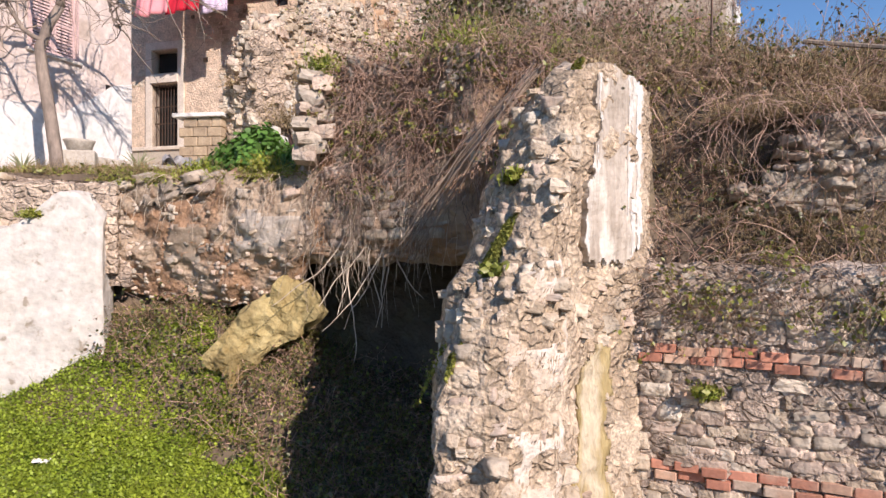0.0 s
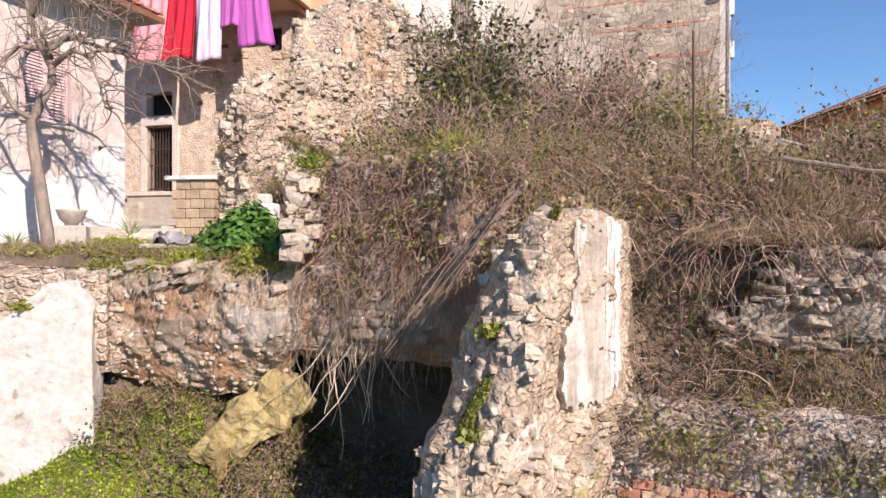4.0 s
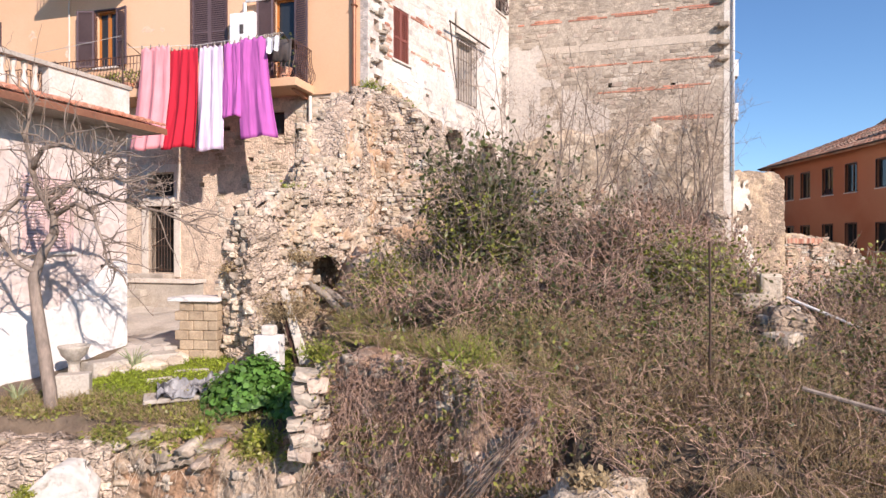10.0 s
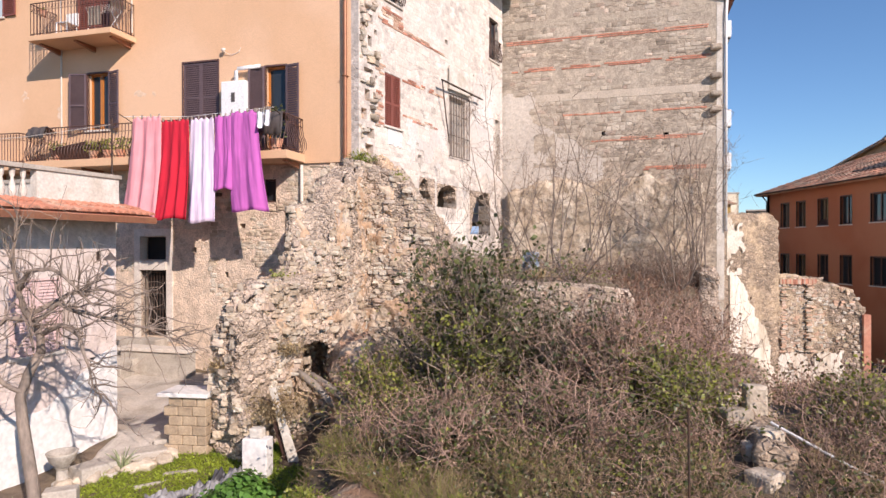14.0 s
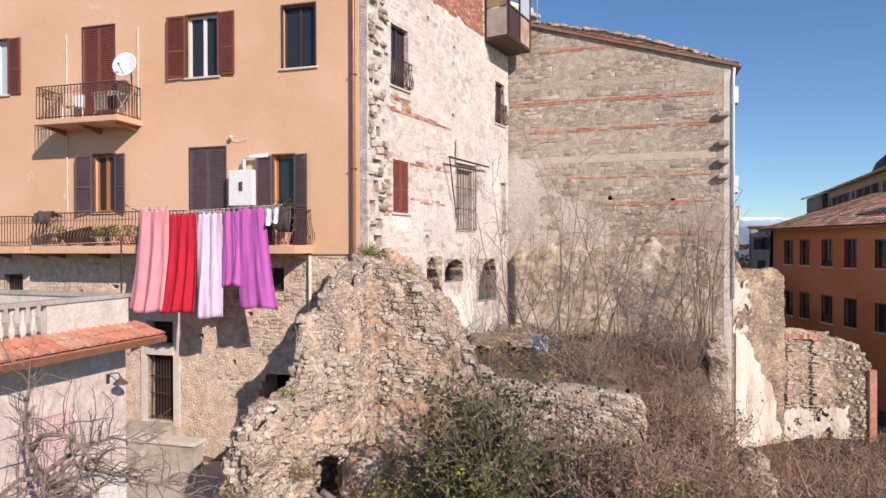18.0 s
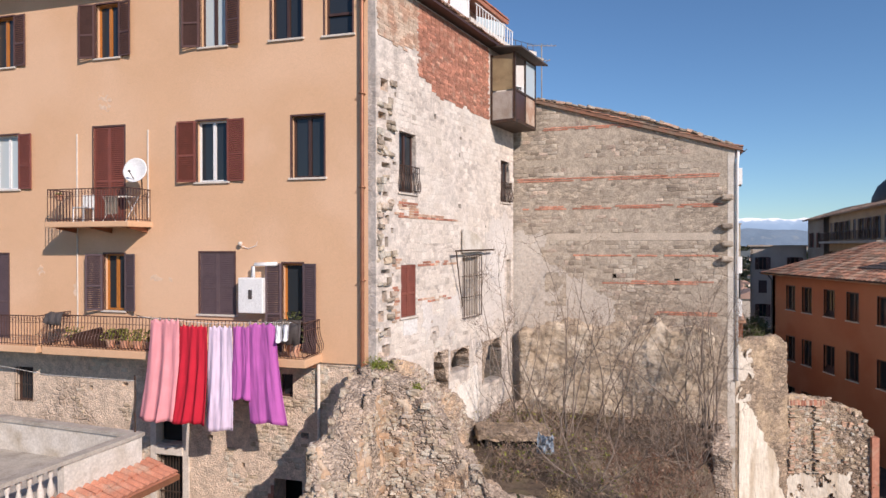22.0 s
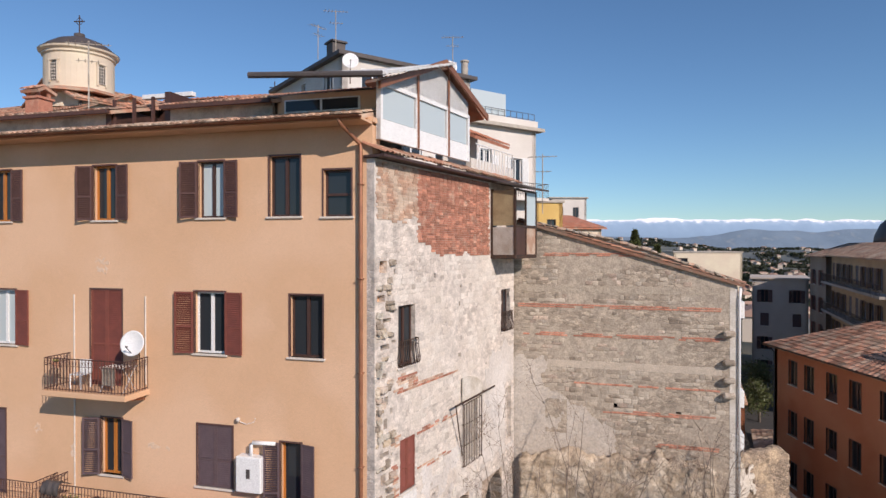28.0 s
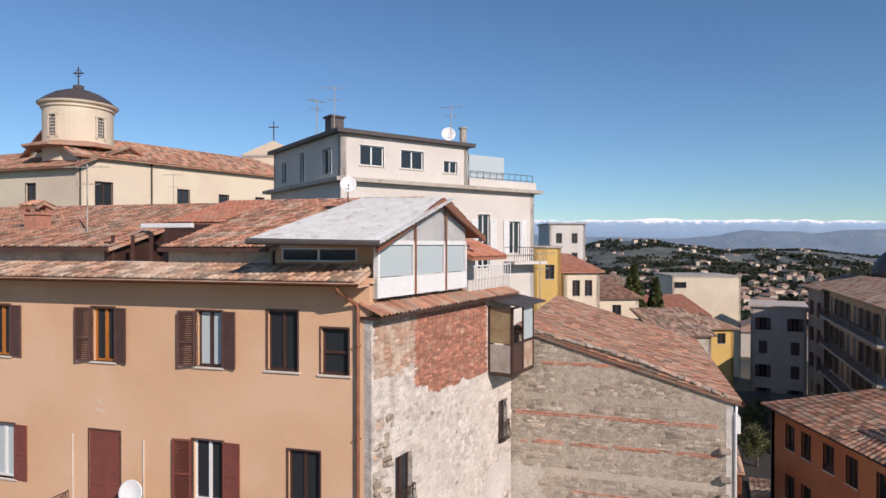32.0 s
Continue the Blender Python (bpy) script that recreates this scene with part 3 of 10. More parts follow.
def mountain_material():
    m = bpy.data.materials.new("hazy_snowy_mountain")
    m.use_nodes = True
    n, l = m.node_tree.nodes, m.node_tree.links
    p = n["Principled BSDF"]
    p.inputs["Roughness"].default_value = 1.0
    p.inputs["Specular IOR Level"].default_value = 0.0
    geo, sep, nz = n.new("ShaderNodeNewGeometry"), n.new("ShaderNodeSeparateXYZ"), n.new("ShaderNodeTexNoise")
    nz.inputs["Scale"].default_value, nz.inputs["Detail"].default_value = 0.02, 9
    l.new(geo.outputs["Position"], sep.inputs[0])
    l.new(geo.outputs["Position"], nz.inputs["Vector"])
    add = n.new("ShaderNodeMath")
    add.operation = "MULTIPLY_ADD"
    add.inputs[1].default_value = 62.0
    l.new(nz.outputs[0], add.inputs[0])
    l.new(sep.outputs["Z"], add.inputs[2])
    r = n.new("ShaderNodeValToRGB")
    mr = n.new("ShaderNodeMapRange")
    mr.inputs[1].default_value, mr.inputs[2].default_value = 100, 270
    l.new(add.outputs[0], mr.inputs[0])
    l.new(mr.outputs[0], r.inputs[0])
    # Slope blues hold the distance haze in the colour; the pale top is snow.
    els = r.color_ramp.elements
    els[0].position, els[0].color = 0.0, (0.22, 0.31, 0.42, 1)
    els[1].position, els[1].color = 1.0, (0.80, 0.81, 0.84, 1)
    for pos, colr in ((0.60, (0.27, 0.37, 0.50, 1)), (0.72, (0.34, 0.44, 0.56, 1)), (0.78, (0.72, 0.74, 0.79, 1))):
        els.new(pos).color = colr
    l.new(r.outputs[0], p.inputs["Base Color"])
    return m


ridge("mountain_range", "snow-capped mountains along the horizon with haze in their blue colour", 4600, -40,
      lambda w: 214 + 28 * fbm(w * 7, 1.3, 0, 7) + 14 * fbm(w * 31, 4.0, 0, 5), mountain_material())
# Woodland colour with the blue-grey haze of distance mixed in.
hazy_wood = surf("hazy_far_hill", (0.165, 0.225, 0.295), (0.135, 0.19, 0.255), 0.01, c=(0.22, 0.26, 0.30), cscale=0.02, cspread=(0.55, 0.7), bump=0.0, rough=1.0)
ridge("far_hill", "wooded hills before the mountains with blue-grey haze in their colour", 3700, -45,
      lambda w: float(np.interp(w, [-0.9, 0.1, 0.36, 0.43, 0.5, 0.55, 0.6, 0.67, 0.73, 1.3], [60, 90, 62, 74, 118, 106, 98, 118, 120, 90])) + 9 * fbm(w * 22, 2.0, 0, 6), hazy_wood, n=200)
# ---- apartment building with apricot front and bare side wall ----
apartment = thing("apartment_building", pose(0, 0, 0), "four-storey apartment building with apricot plaster front and bare stone side wall", "building")
F_OPEN = {  # openings of the front: x0, x1, z0, z1
    "w4a": (-13.1, -12.23, 19.66, 21.28), "w4b": (-9.04, -8.21, 19.66, 21.3), "w4c": (-5.35, -4.51, 19.69, 21.3), "w4d": (-3.06, -2.12, 19.7, 21.37), "w4e": (-1.42, -0.61, 19.68, 20.94),
    "w3a": (-13.1, -12.06, 15.76, 17.5), "w3b": (-9.16, -8.02, 14.68, 17.57), "w3c": (-5.49, -4.48, 15.8, 17.57), "w3d": (-2.43, -1.45, 15.83, 17.54),
    "w2a": (-13.6, -12.5, 11.0, 13.7), "w2b": (-8.78, -8.02, 12.0, 13.71), "w2c": (-5.4, -4.25, 11.98, 13.76), "w2d": (-2.72, -2.1, 11.0, 13.46)}
BASE_OPEN = {"door": (-6.94, -6.02, 5.82, 7.77), "transom": (-7.02, -6.07, 8.09, 8.76), "vent_a": (-2.86, -2.45, 9.7, 10.36), "vent_b": (-1.02, -0.7, 9.1, 9.95), "cellar": (-3.04, -2.17, 6.0, 7.4),
             "grille": (-12.3, -11.6, 9.0, 10.1)}
for i, (u, z) in enumerate(((-5.6, 9.6), (-5.2, 8.3), (-4.4, 9.9), (-4.1, 7.6), (-3.6, 9.0), (-2.2, 8.6), (-1.9, 7.9), (-1.3, 8.4), (-8.2, 9.7), (-9.4, 9.5), (-0.5, 8.0))):
    BASE_OPEN["putlog_%d" % i] = (u, u + 0.13 + 0.05 * (i % 3), z, z + 0.12 + 0.03 * (i % 2))
FZ0, FZ1, TH = 10.74, 22.1, 0.55
part("front_wall", holed_wall(-22, 0, FZ0, FZ1, TH, list(F_OPEN.values())), M["plaster"], apartment, "apricot plaster front", m=FACADE)
part("base_wall", holed_wall(-22, -0.02, 3.6, FZ0 - 0.004, TH + 0.1, list(BASE_OPEN.values())), M["baseplaster"], apartment, "crumbling plaster and rubble base", m=FACADE @ pose(0, 0.06, 0))
part("interior", boxes((-21.9, -0.6, 1.4, 1.5, 4.0, 22.0)), M["dark"], apartment, "black sheet for the shade in the rooms behind the openings", m=FACADE)
bm = boxes((-22, 0, -0.74, 0.0, 22.1, 22.16), (-22, 0.05, -0.05, 0.5, 22.16, 22.3))
part("eave", bm, M["plaster"], apartment, "", m=FACADE)


def gutter(length):
    bm = bmesh.new()
    prof = [(-0.08 * math.cos(a), -0.08 * math.sin(a)) for a in np.linspace(0, math.pi, 7)]
    for x0, x1 in ((0, length),):
        a = [bm.verts.new((x0, y, z)) for y, z in prof]
        b = [bm.verts.new((x1, y, z)) for y, z in prof]
        for k in range(len(prof) - 1):
            bm.faces.new((a[k], a[k + 1], b[k + 1], b[k]))
    bmesh.ops.solidify(bm, geom=bm.faces[:], thickness=0.008)
    return bm


part("gutter", gutter(22), M["copper"], apartment, "copper-brown gutter", m=FACADE @ pose(-22, -0.82, 22.2))
bm = tube(bmesh.new(), [(-0.62, -0.8, 22.15), (-0.58, -0.72, 22.0), (-0.33, -0.1, 21.6), (-0.3, -0.09, 21.5), (-0.3, -0.09, 16), (-0.3, -0.09, 10.8), (-0.3, -0.07, 10.2)], 0.055, sides=10)
for z in (20.5, 18.0, 15.5, 13.0):
    box(bm, -0.37, -0.23, -0.16, 0, z, z + 0.03)
part("downpipe", bm, M["copper"], apartment, "rust-brown downpipe", smooth=True, m=FACADE)
part("thin_pipe", tube(bmesh.new(), [(-9.75, -0.03, 17.4), (-9.75, -0.03, 14.7), (-9.75, -0.03, 11.2)], 0.025, sides=6), M["sill"], apartment, "", m=FACADE)
part("thin_pipe", tube(bmesh.new(), [(-7.15, -0.03, 17.4), (-7.15, -0.03, 14.8)], 0.025, sides=6), M["sill"], apartment, "", m=FACADE)


def shutter_mesh(w, h, mat, mid=True):
    """A louvred leaf of width w and height h, hinge side at x = 0."""
    bm = bmesh.new()
    f, t = 0.055, 0.035
    rails = [(0, f), (h - f, h)] + ([(h * 0.42, h * 0.42 + f)] if mid else [])
    box(bm, 0, f, 0, t, 0, h)
    box(bm, w - f, w, 0, t, 0, h)
    for a, b in rails:
        box(bm, f, w - f, 0, t, a, b)
    n = int(h / 0.062)
    for i in range(n):
        z = 0.03 + i * (h - 0.06) / n
        vs = [bm.verts.new(p) for p in ((f, 0.003, z), (w - f, 0.003, z), (w - f, 0.032, z + 0.05), (f, 0.032, z + 0.05))]
        bm.faces.new(vs)
        vs = [bm.verts.new(p) for p in ((f, 0.003, z - 0.008), (w - f, 0.003, z - 0.008), (w - f, 0.003, z), (f, 0.003, z))]
        bm.faces.new(vs)
    me = bpy.data.meshes.new("shutter")
    bm.to_mesh(me)
    bm.free()
    me.materials.append(mat)
    return me


def window(parent, m, o, frame_mat, glass, shutter=None, left=0.0, right=0.0, closed=False, sill=True, bars=False, leaves=2, ajar=0.0, shut_z=0.0, surround=True):
    """One window in the opening o: frame with sub-parts panes, sill, shutters."""
    x0, x1, z0, z1 = o
    w, h = x1 - x0, z1 - z0
    d, f = 0.14, 0.06
    bm = bmesh.new()
    box(bm, x0, x0 + f, d, d + 0.07, z0, z1)
    box(bm, x1 - f, x1, d, d + 0.07, z0, z1)
    box(bm, x0 + f, x1 - f, d, d + 0.07, z1 - f, z1)
    box(bm, x0 + f, x1 - f, d, d + 0.07, z0, z0 + f)
    for i in range(1, leaves):
        c = x0 + w * i / leaves
        box(bm, c - 0.045, c + 0.045, d - 0.012, d + 0.06, z0 + f, z1 - f)
    win = part("window", bm, frame_mat, parent, m=m)
    for i in range(leaves):
        a, b = x0 + w * i / leaves + f * 0.9, x0 + w * (i + 1) / leaves - f * 0.9
        bm = boxes((a, b, d + 0.03, d + 0.036, z0 + f, z1 - f))
        g = part("pane", bm, M[glass], win)
    if sill:
        part("sill", soft_box(x0 - 0.09, x1 + 0.09, -0.06, 0.14, z0 - 0.06, z0, 0.008, 1), M["sill"], win)
    if surround:
        bm = boxes((x0 - 0.045, x0, -0.012, 0.06, z0, z1 + 0.045), (x1, x1 + 0.045, -0.012, 0.06, z0, z1 + 0.045), (x0, x1, -0.012, 0.06, z1, z1 + 0.045))
        # Apartment surrounds in dark brown: red-brown sides and lintel shadow put into colour.
        part("surround", bm, M["shutter"] if parent is apartment else frame_mat, win)
    if shutter:
        for side, sw in ((-1, left), (1, right)):
            if not sw and not closed:
                continue
            if closed:
                me = shutter_mesh(w / 2 - 0.004, h - 0.01, M[shutter])
                sm = pose(x0 if side < 0 else x0 + w / 2, 0.02, z0 + 0.005)
            else:
                me = shutter_mesh(sw, h + shut_z, M[shutter])
                swing = 4 + ajar
                sm = pose(x0 - 0.01, -0.045, z0, 0, 0, 180 + swing) if side < 0 else pose(x1 + 0.01, -0.045, z0, 0, 0, -swing)
            ob = link("shutter", me, None, win, m=sm)
    if bars:
        bm = bmesh.new()
        n = max(4, int(w / 0.1))
        for i in range(n + 1):
            x = x0 + w * i / n
            tube(bm, [(x, -0.03, z0), (x, -0.03, z1)], 0.008, sides=4)
        for z in (z0 + 0.05, (z0 + z1) / 2, z1 - 0.05):
            tube(bm, [(x0, -0.03, z), (x1, -0.03, z)], 0.009, sides=4)
        part("bars", bm, M["iron"], win)
    return win


fo = F_OPEN
window(apartment, FACADE, fo["w4a"], M["wood_orange"], "glass", "shutter", 0.5, 0.5)
window(apartment, FACADE, fo["w4b"], M["wood_orange"], "glass", "shutter", 0.52, 0.5, ajar=6)
window(apartment, FACADE, fo["w4c"], M["wood_dark"], "glass_light", "shutter", 0.53, 0.5, ajar=6)
window(apartment, FACADE, fo["w4d"], M["wood_dark"], "glass")
w_ = window(apartment, FACADE, fo["w4e"], M["wood_dark"], "glass", leaves=1)
part("sash_rail", boxes((-1.36, -0.67, 0.11, 0.2, 20.24, 20.31)), M["wood_dark"], w_)
window(apartment, FACADE, fo["w3a"], M["white_frame"], "glass_light", "shutter_red", 0.55, 0.55)
window(apartment, FACADE, fo["w3b"], M["wood_dark"], "glass", "shutter_red", closed=True, sill=False)
window(apartment, FACADE, fo["w3c"], M["white_frame"], "glass", "shutter_red", 0.6, 0.57)
window(apartment, FACADE, fo["w3d"], M["wood_dark"], "glass")
window(apartment, FACADE, fo["w2a"], M["wood_dark"], "glass", "shutter_plum", closed=True, sill=False)
window(apartment, FACADE, fo["w2b"], M["wood_orange"], "glass", "shutter_plum", 0.52, 0.5, ajar=12)
window(apartment, FACADE, fo["w2c"], M["wood_dark"], "glass", "shutter_plum", closed=True)
window(apartment, FACADE, fo["w2d"], M["wood_orange"], "glass", "shutter_plum", 0.46, 0.46, sill=False, ajar=10, leaves=1)
for k in ("vent_a", "vent_b", "grille"):
    window(apartment, FACADE @ pose(0, 0.06, 0), BASE_OPEN[k], M["wood_dark"], "glass", bars=k == "grille", sill=False, leaves=1, surround=False)

# street door with fanlight and stone surround
bx = BASE_OPEN["door"]
bm = boxes((bx[0] - 0.2, bx[0], -0.05, 0.25, 5.7, 9.0), (bx[1], bx[1] + 0.2, -0.05, 0.25, 5.7, 9.0), (bx[0], bx[1], -0.05, 0.25, 8.78, 9.0), (bx[0], bx[1], -0.09, 0.25, 7.79, 8.05))
door = part("door_surround", bm, M["sill"], apartment, "worn stone door surround", m=FACADE @ pose(0, 0.06, 0))
for z in (5.9, 6.6, 7.1, 7.7):
    part("gate_rail", boxes((bx[0], bx[1], 0.11, 0.135, z, z + 0.035)), M["iron"], door, "rail of a black iron gate")
for i in range(9):
    x = bx[0] + 0.05 + i * (bx[1] - bx[0] - 0.1) / 8
    part("gate_bar", tube(bmesh.new(), [(x, 0.12, 5.85), (x, 0.12, 7.77)], 0.012, sides=5), M["iron"], door, "bar of a black iron gate")
part("door_leaf", boxes((bx[0], bx[1], 0.3, 0.36, 5.82, 7.78), (bx[0], bx[1], 0.3, 0.36, 8.06, 8.78)), M["dark"], door, "dark door leaf")

# ---- balconies ----
def railing(x0, x1, depth, h, belly=0.0, step=0.11):
    """An iron railing round a balcony: front and two ends; belly: bulging bars."""
    bm = bmesh.new()
    runs = [((x0, 0), (x0, -depth)), ((x0, -depth), (x1, -depth)), ((x1, -depth), (x1, 0))]
    for (ax, ay), (bx_, by) in runs:
        a, b = Vector((ax, ay, 0)), Vector((bx_, by, 0))
        ln = (b - a).length
        out = Vector((b.y - a.y, -(b.x - a.x), 0)).normalized()
        if out.dot(Vector(((ax + bx_) / 2 - (x0 + x1) / 2, (ay + by) / 2 + depth / 2, 0))) < 0:
            out = -out
        n = max(2, int(ln / step))
        for i in range(n + 1):
            p = a.lerp(b, i / n)
            if belly:
                pts = [p + out * (belly * s) + Vector((0, 0, h * z)) for z, s in ((0.02, 0.2), (0.15, 0.9), (0.3, 1.0), (0.5, 0.35), (0.7, 0.05), (1, 0))]
            else:
                pts = [p + Vector((0, 0, h * z)) for z in (0.02, 0.5, 1)]
            tube(bm, pts, 0.011, sides=4, cap=False)
        for z, r in ((h, 0.017), (0.06, 0.012), (h * 0.78, 0.009)):
            tube(bm, [a + Vector((0, 0, z)), b + Vector((0, 0, z))], r, sides=5)
        if not belly:
            for i in range(n):
                c = a.lerp(b, (i + 0.5) / n) + Vector((0, 0, h * 0.88))
                tube(bm, [c + Vector((math.cos(t) * step * 0.4 * (b - a).normalized().x, math.cos(t) * step * 0.4 * (b - a).normalized().y, math.sin(t) * 0.05)) for t in np.linspace(0, math.tau, 7)], 0.005, sides=3, cap=False)
    return bm


def balcony(x0, x1, z, depth, h, belly, slab_h=0.16):
    b = part("balcony", soft_box(x0 - 0.06, x1 + 0.06, -depth - 0.06, 0.1, z - slab_h, z, 0.015, 2), M["plaster"], apartment, "apricot rendered balcony with iron railing", m=FACADE)
    part("railing", railing(x0, x1, depth, h, belly), M["rust"], b, "wrought iron railing", m=pose(0, 0, z))
    n = max(2, int((x1 - x0) / 1.5))
    for i in range(n + 1):
        x = x0 + 0.15 + (x1 - x0 - 0.3) * i / n
        bm = bmesh.new()
        vs = box(bm, x - 0.05, x + 0.05, -depth * 0.8, 0, z - slab_h - 0.16, z - slab_h)
        for v in vs[:2]:
            v.co.z += 0.12
        part("bracket", bm, M["copper"], b)
    return b


balcony(-9.94, -7.1, 14.66, 0.9, 0.95, 0.0)
balcony(-10.05, -1.6, 10.98, 0.9, 0.95, 0.12, 0.22)
balcony(-16.5, -10.45, 10.96, 0.85, 0.9, 0.0, 0.2)

# ---- side wall ----
S_OPEN = {"s3": (1.13, 2.02, 15.47, 17.2), "s4": (8.18, 9.0, 15.62, 17.22), "s2": (1.21, 2.02, 11.9, 13.4), "grid": (5.0, 6.2, 11.5, 13.55), "blocked": (8.72, 9.14, 11.4, 13.4)}
for i, (u, z) in enumerate(((0.75, 13.1), (0.7, 14.3), (0.8, 16.2), (4.75, 16.9), (4.8, 17.5), (4.7, 15.2), (6.8, 14.6), (3.1, 17.9), (3.0, 11.2), (0.9, 18.1))):
    S_OPEN["putlog_%d" % i] = (u, u + 0.09 + 0.05 * (i % 3), z, z + 0.09 + 0.05 * (i % 2))
hr_ = random.Random(17)
z = 10.9
while z < 18.2:
    u = hr_.uniform(0.1, 0.45)
    S_OPEN["tooth_%d" % int(z * 100)] = (u, u + hr_.uniform(0.14, 0.42), z, z + hr_.uniform(0.1, 0.36))
    z += hr_.uniform(0.42, 0.8)
NICHE = [(3.05, 4.02, 9.25, 10.62), (4.15, 5.5, 9.75, 10.52), (6.5, 8.25, 8.9, 10.48)]
part("side_wall", holed_wall(0.0, 9.4, 6.8, 21.2, 0.5, list(S_OPEN.values()) + NICHE), M["sidewall"], apartment, "bare patched stone side wall", m=SIDE)
for k_, (u0, u1, z0, z1) in enumerate(NICHE):
    bm, n = bmesh.new(), 14
    rows_ = []
    for i in range(n + 1):
        f = i / n
        z, w = z0 + (z1 - z0) * f, u1 - u0
        arch = math.sqrt(max(0.0, 1 - max(0.0, (f - 0.45) / 0.55) ** 2))
        c = u0 + w * (0.5, 0.5, 0.55)[k_] + w * (-0.22, 0.1, 0.16)[k_] * f
        half = 0.5 * w * (1.0 - (0.35, 0.1, 0.2)[k_] * f) * arch
        xl = min(max(c - half + 0.22 * fbm(z * 3, k_, 1), u0), u1)
        xr = min(max(c + half + 0.24 * fbm(z * 3, k_, 5), xl), u1)
        rows_.append((z, xl, xr))
    for (za, la, ra), (zb, lb, rb) in zip(rows_, rows_[1:]):
        for y in (0.012, 0.48):
            bm.faces.new([bm.verts.new(p) for p in ((u0, y, za), (la, y, za), (lb, y, zb), (u0, y, zb))])
            bm.faces.new([bm.verts.new(p) for p in ((ra, y, za), (u1, y, za), (u1, y, zb), (rb, y, zb))])
        bm.faces.new([bm.verts.new(p) for p in ((la, 0.012, za), (la, 0.48, za), (lb, 0.48, zb), (lb, 0.012, zb))])
        bm.faces.new([bm.verts.new(p) for p in ((ra, 0.48, za), (ra, 0.012, za), (rb, 0.012, zb), (rb, 0.48, zb))])
    bmesh.ops.remove_doubles(bm, verts=bm.verts[:], dist=0.0005)
    part("arch_head", bm, M["rubble"], apartment, "ragged edge of a broken vault niche", m=SIDE)
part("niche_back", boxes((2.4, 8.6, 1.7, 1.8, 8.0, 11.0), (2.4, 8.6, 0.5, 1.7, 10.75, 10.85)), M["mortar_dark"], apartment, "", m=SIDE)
so = S_OPEN
window(apartment, SIDE, so["s3"], M["wood_dark"], "glass", bars=False, surround=False)
window(apartment, SIDE, so["s4"], M["wood_dark"], "glass", surround=False)
window(apartment, SIDE, so["s2"], M["wood_dark"], "glass", "shutter_red", closed=True, surround=False)
# Wall-coloured pane stands in for the walled-up opening behind the cage.
g = window(apartment, SIDE, so["grid"], M["concrete"], "glass_walltone", sill=False, surround=False, leaves=1)
part("blocking", boxes((8.72, 9.14, 0.16, 0.4, 11.4, 13.4)), M["concrete"], apartment, "walled-up narrow window", m=SIDE)
cage = part("window_cage", tube(bmesh.new(), [(4.95, 0.02, 13.58), (4.95, -0.09, 13.58), (6.3, -0.09, 13.62), (6.3, 0.02, 13.6)], 0.016, sides=5), M["iron"], apartment, "rusty iron window cage", m=SIDE)
for i in range(8):
    x = 4.95 + 1.35 * i / 7
    part("bar", tube(bmesh.new(), [(x, -0.09, 11.5), (x, -0.09, 13.6)], 0.02 if i in (0, 7) else 0.010, sides=5), M["iron"], cage)
for z in (11.5, 12.2, 12.9):
    part("cross_bar", tube(bmesh.new(), [(4.95, 0.02, z), (4.95, -0.09, z), (6.3, -0.09, z), (6.3, 0.02, z)], 0.012, sides=4), M["iron"], cage)
part("pole", tube(bmesh.new(), [(3.95, -0.3, 13.78), (7.1, -0.22, 13.8)], 0.032, sides=6), M["iron"], cage)
part("brace", tube(bmesh.new(), [(3.98, -0.3, 13.78), (4.5, -0.15, 12.7), (4.9, -0.05, 11.9)], 0.022, sides=5), M["iron"], cage)
part("brace", tube(bmesh.new(), [(6.3, -0.24, 13.79), (6.3, -0.02, 13.79)], 0.02, sides=5), M["iron"], cage)
bm = bmesh.new()
for k in range(9):
    a0, a1 = math.pi / 2 * k / 9, math.pi / 2 * (k + 1) / 9
    q = [(4.85 + 1.6 * math.sin(a0), -0.02, 13.75 + 0.75 * math.cos(a0)), (4.85 + 1.6 * math.sin(a1), -0.02, 13.75 + 0.75 * math.cos(a1)), (4.85, 0.0, 13.72)]
    bm.faces.new([bm.verts.new(p) for p in q])
bmesh.ops.remove_doubles(bm, verts=bm.verts[:], dist=0.001)
bmesh.ops.solidify(bm, geom=bm.faces[:], thickness=0.05)
part("arch_plaster", bm, M["oldplaster"], apartment, "grey cement arch head over the cage", m=SIDE @ pose(0, -0.05, 0))
for o in (so["s3"], so["s4"]):
    bm = railing(o[0], o[1], 0.12, 0.75, 0.06, 0.09)
    part("window_guard", bm, M["iron"], apartment, "", m=SIDE @ pose(0, 0, o[2]))
# tiled ledge under the loft and its boards
vs, fs = [], []
for k in range(9):
    a = math.pi * k / 8
    for y, z in ((-0.42, 0.0), (0.35, 0.3)):
        vs += [(-0.095 * math.cos(a), y, z + 0.07 * math.sin(a)), (-0.078 * math.cos(a), y, z + 0.052 * math.sin(a))]
for k in range(8):
    o = 4 * k
    fs += [(o, o + 2, o + 6, o + 4), (o + 1, o + 5, o + 7, o + 3), (o, o + 4, o + 5, o + 1)]
ledge_me = bpy.data.meshes.new("ledge_tile")
ledge_me.from_pydata(vs, [], fs)
ledge_me.materials.append(M["tile"])
for i in range(47):
    link("ledge_tile", ledge_me, None, apartment, m=SIDE @ pose(i * 0.2, 0.02 * math.sin(i * 5.1), 21.32 + 0.012 * math.sin(i * 2.3), 0, 2 * math.sin(i * 3.7), 2 * math.sin(i * 1.9)))
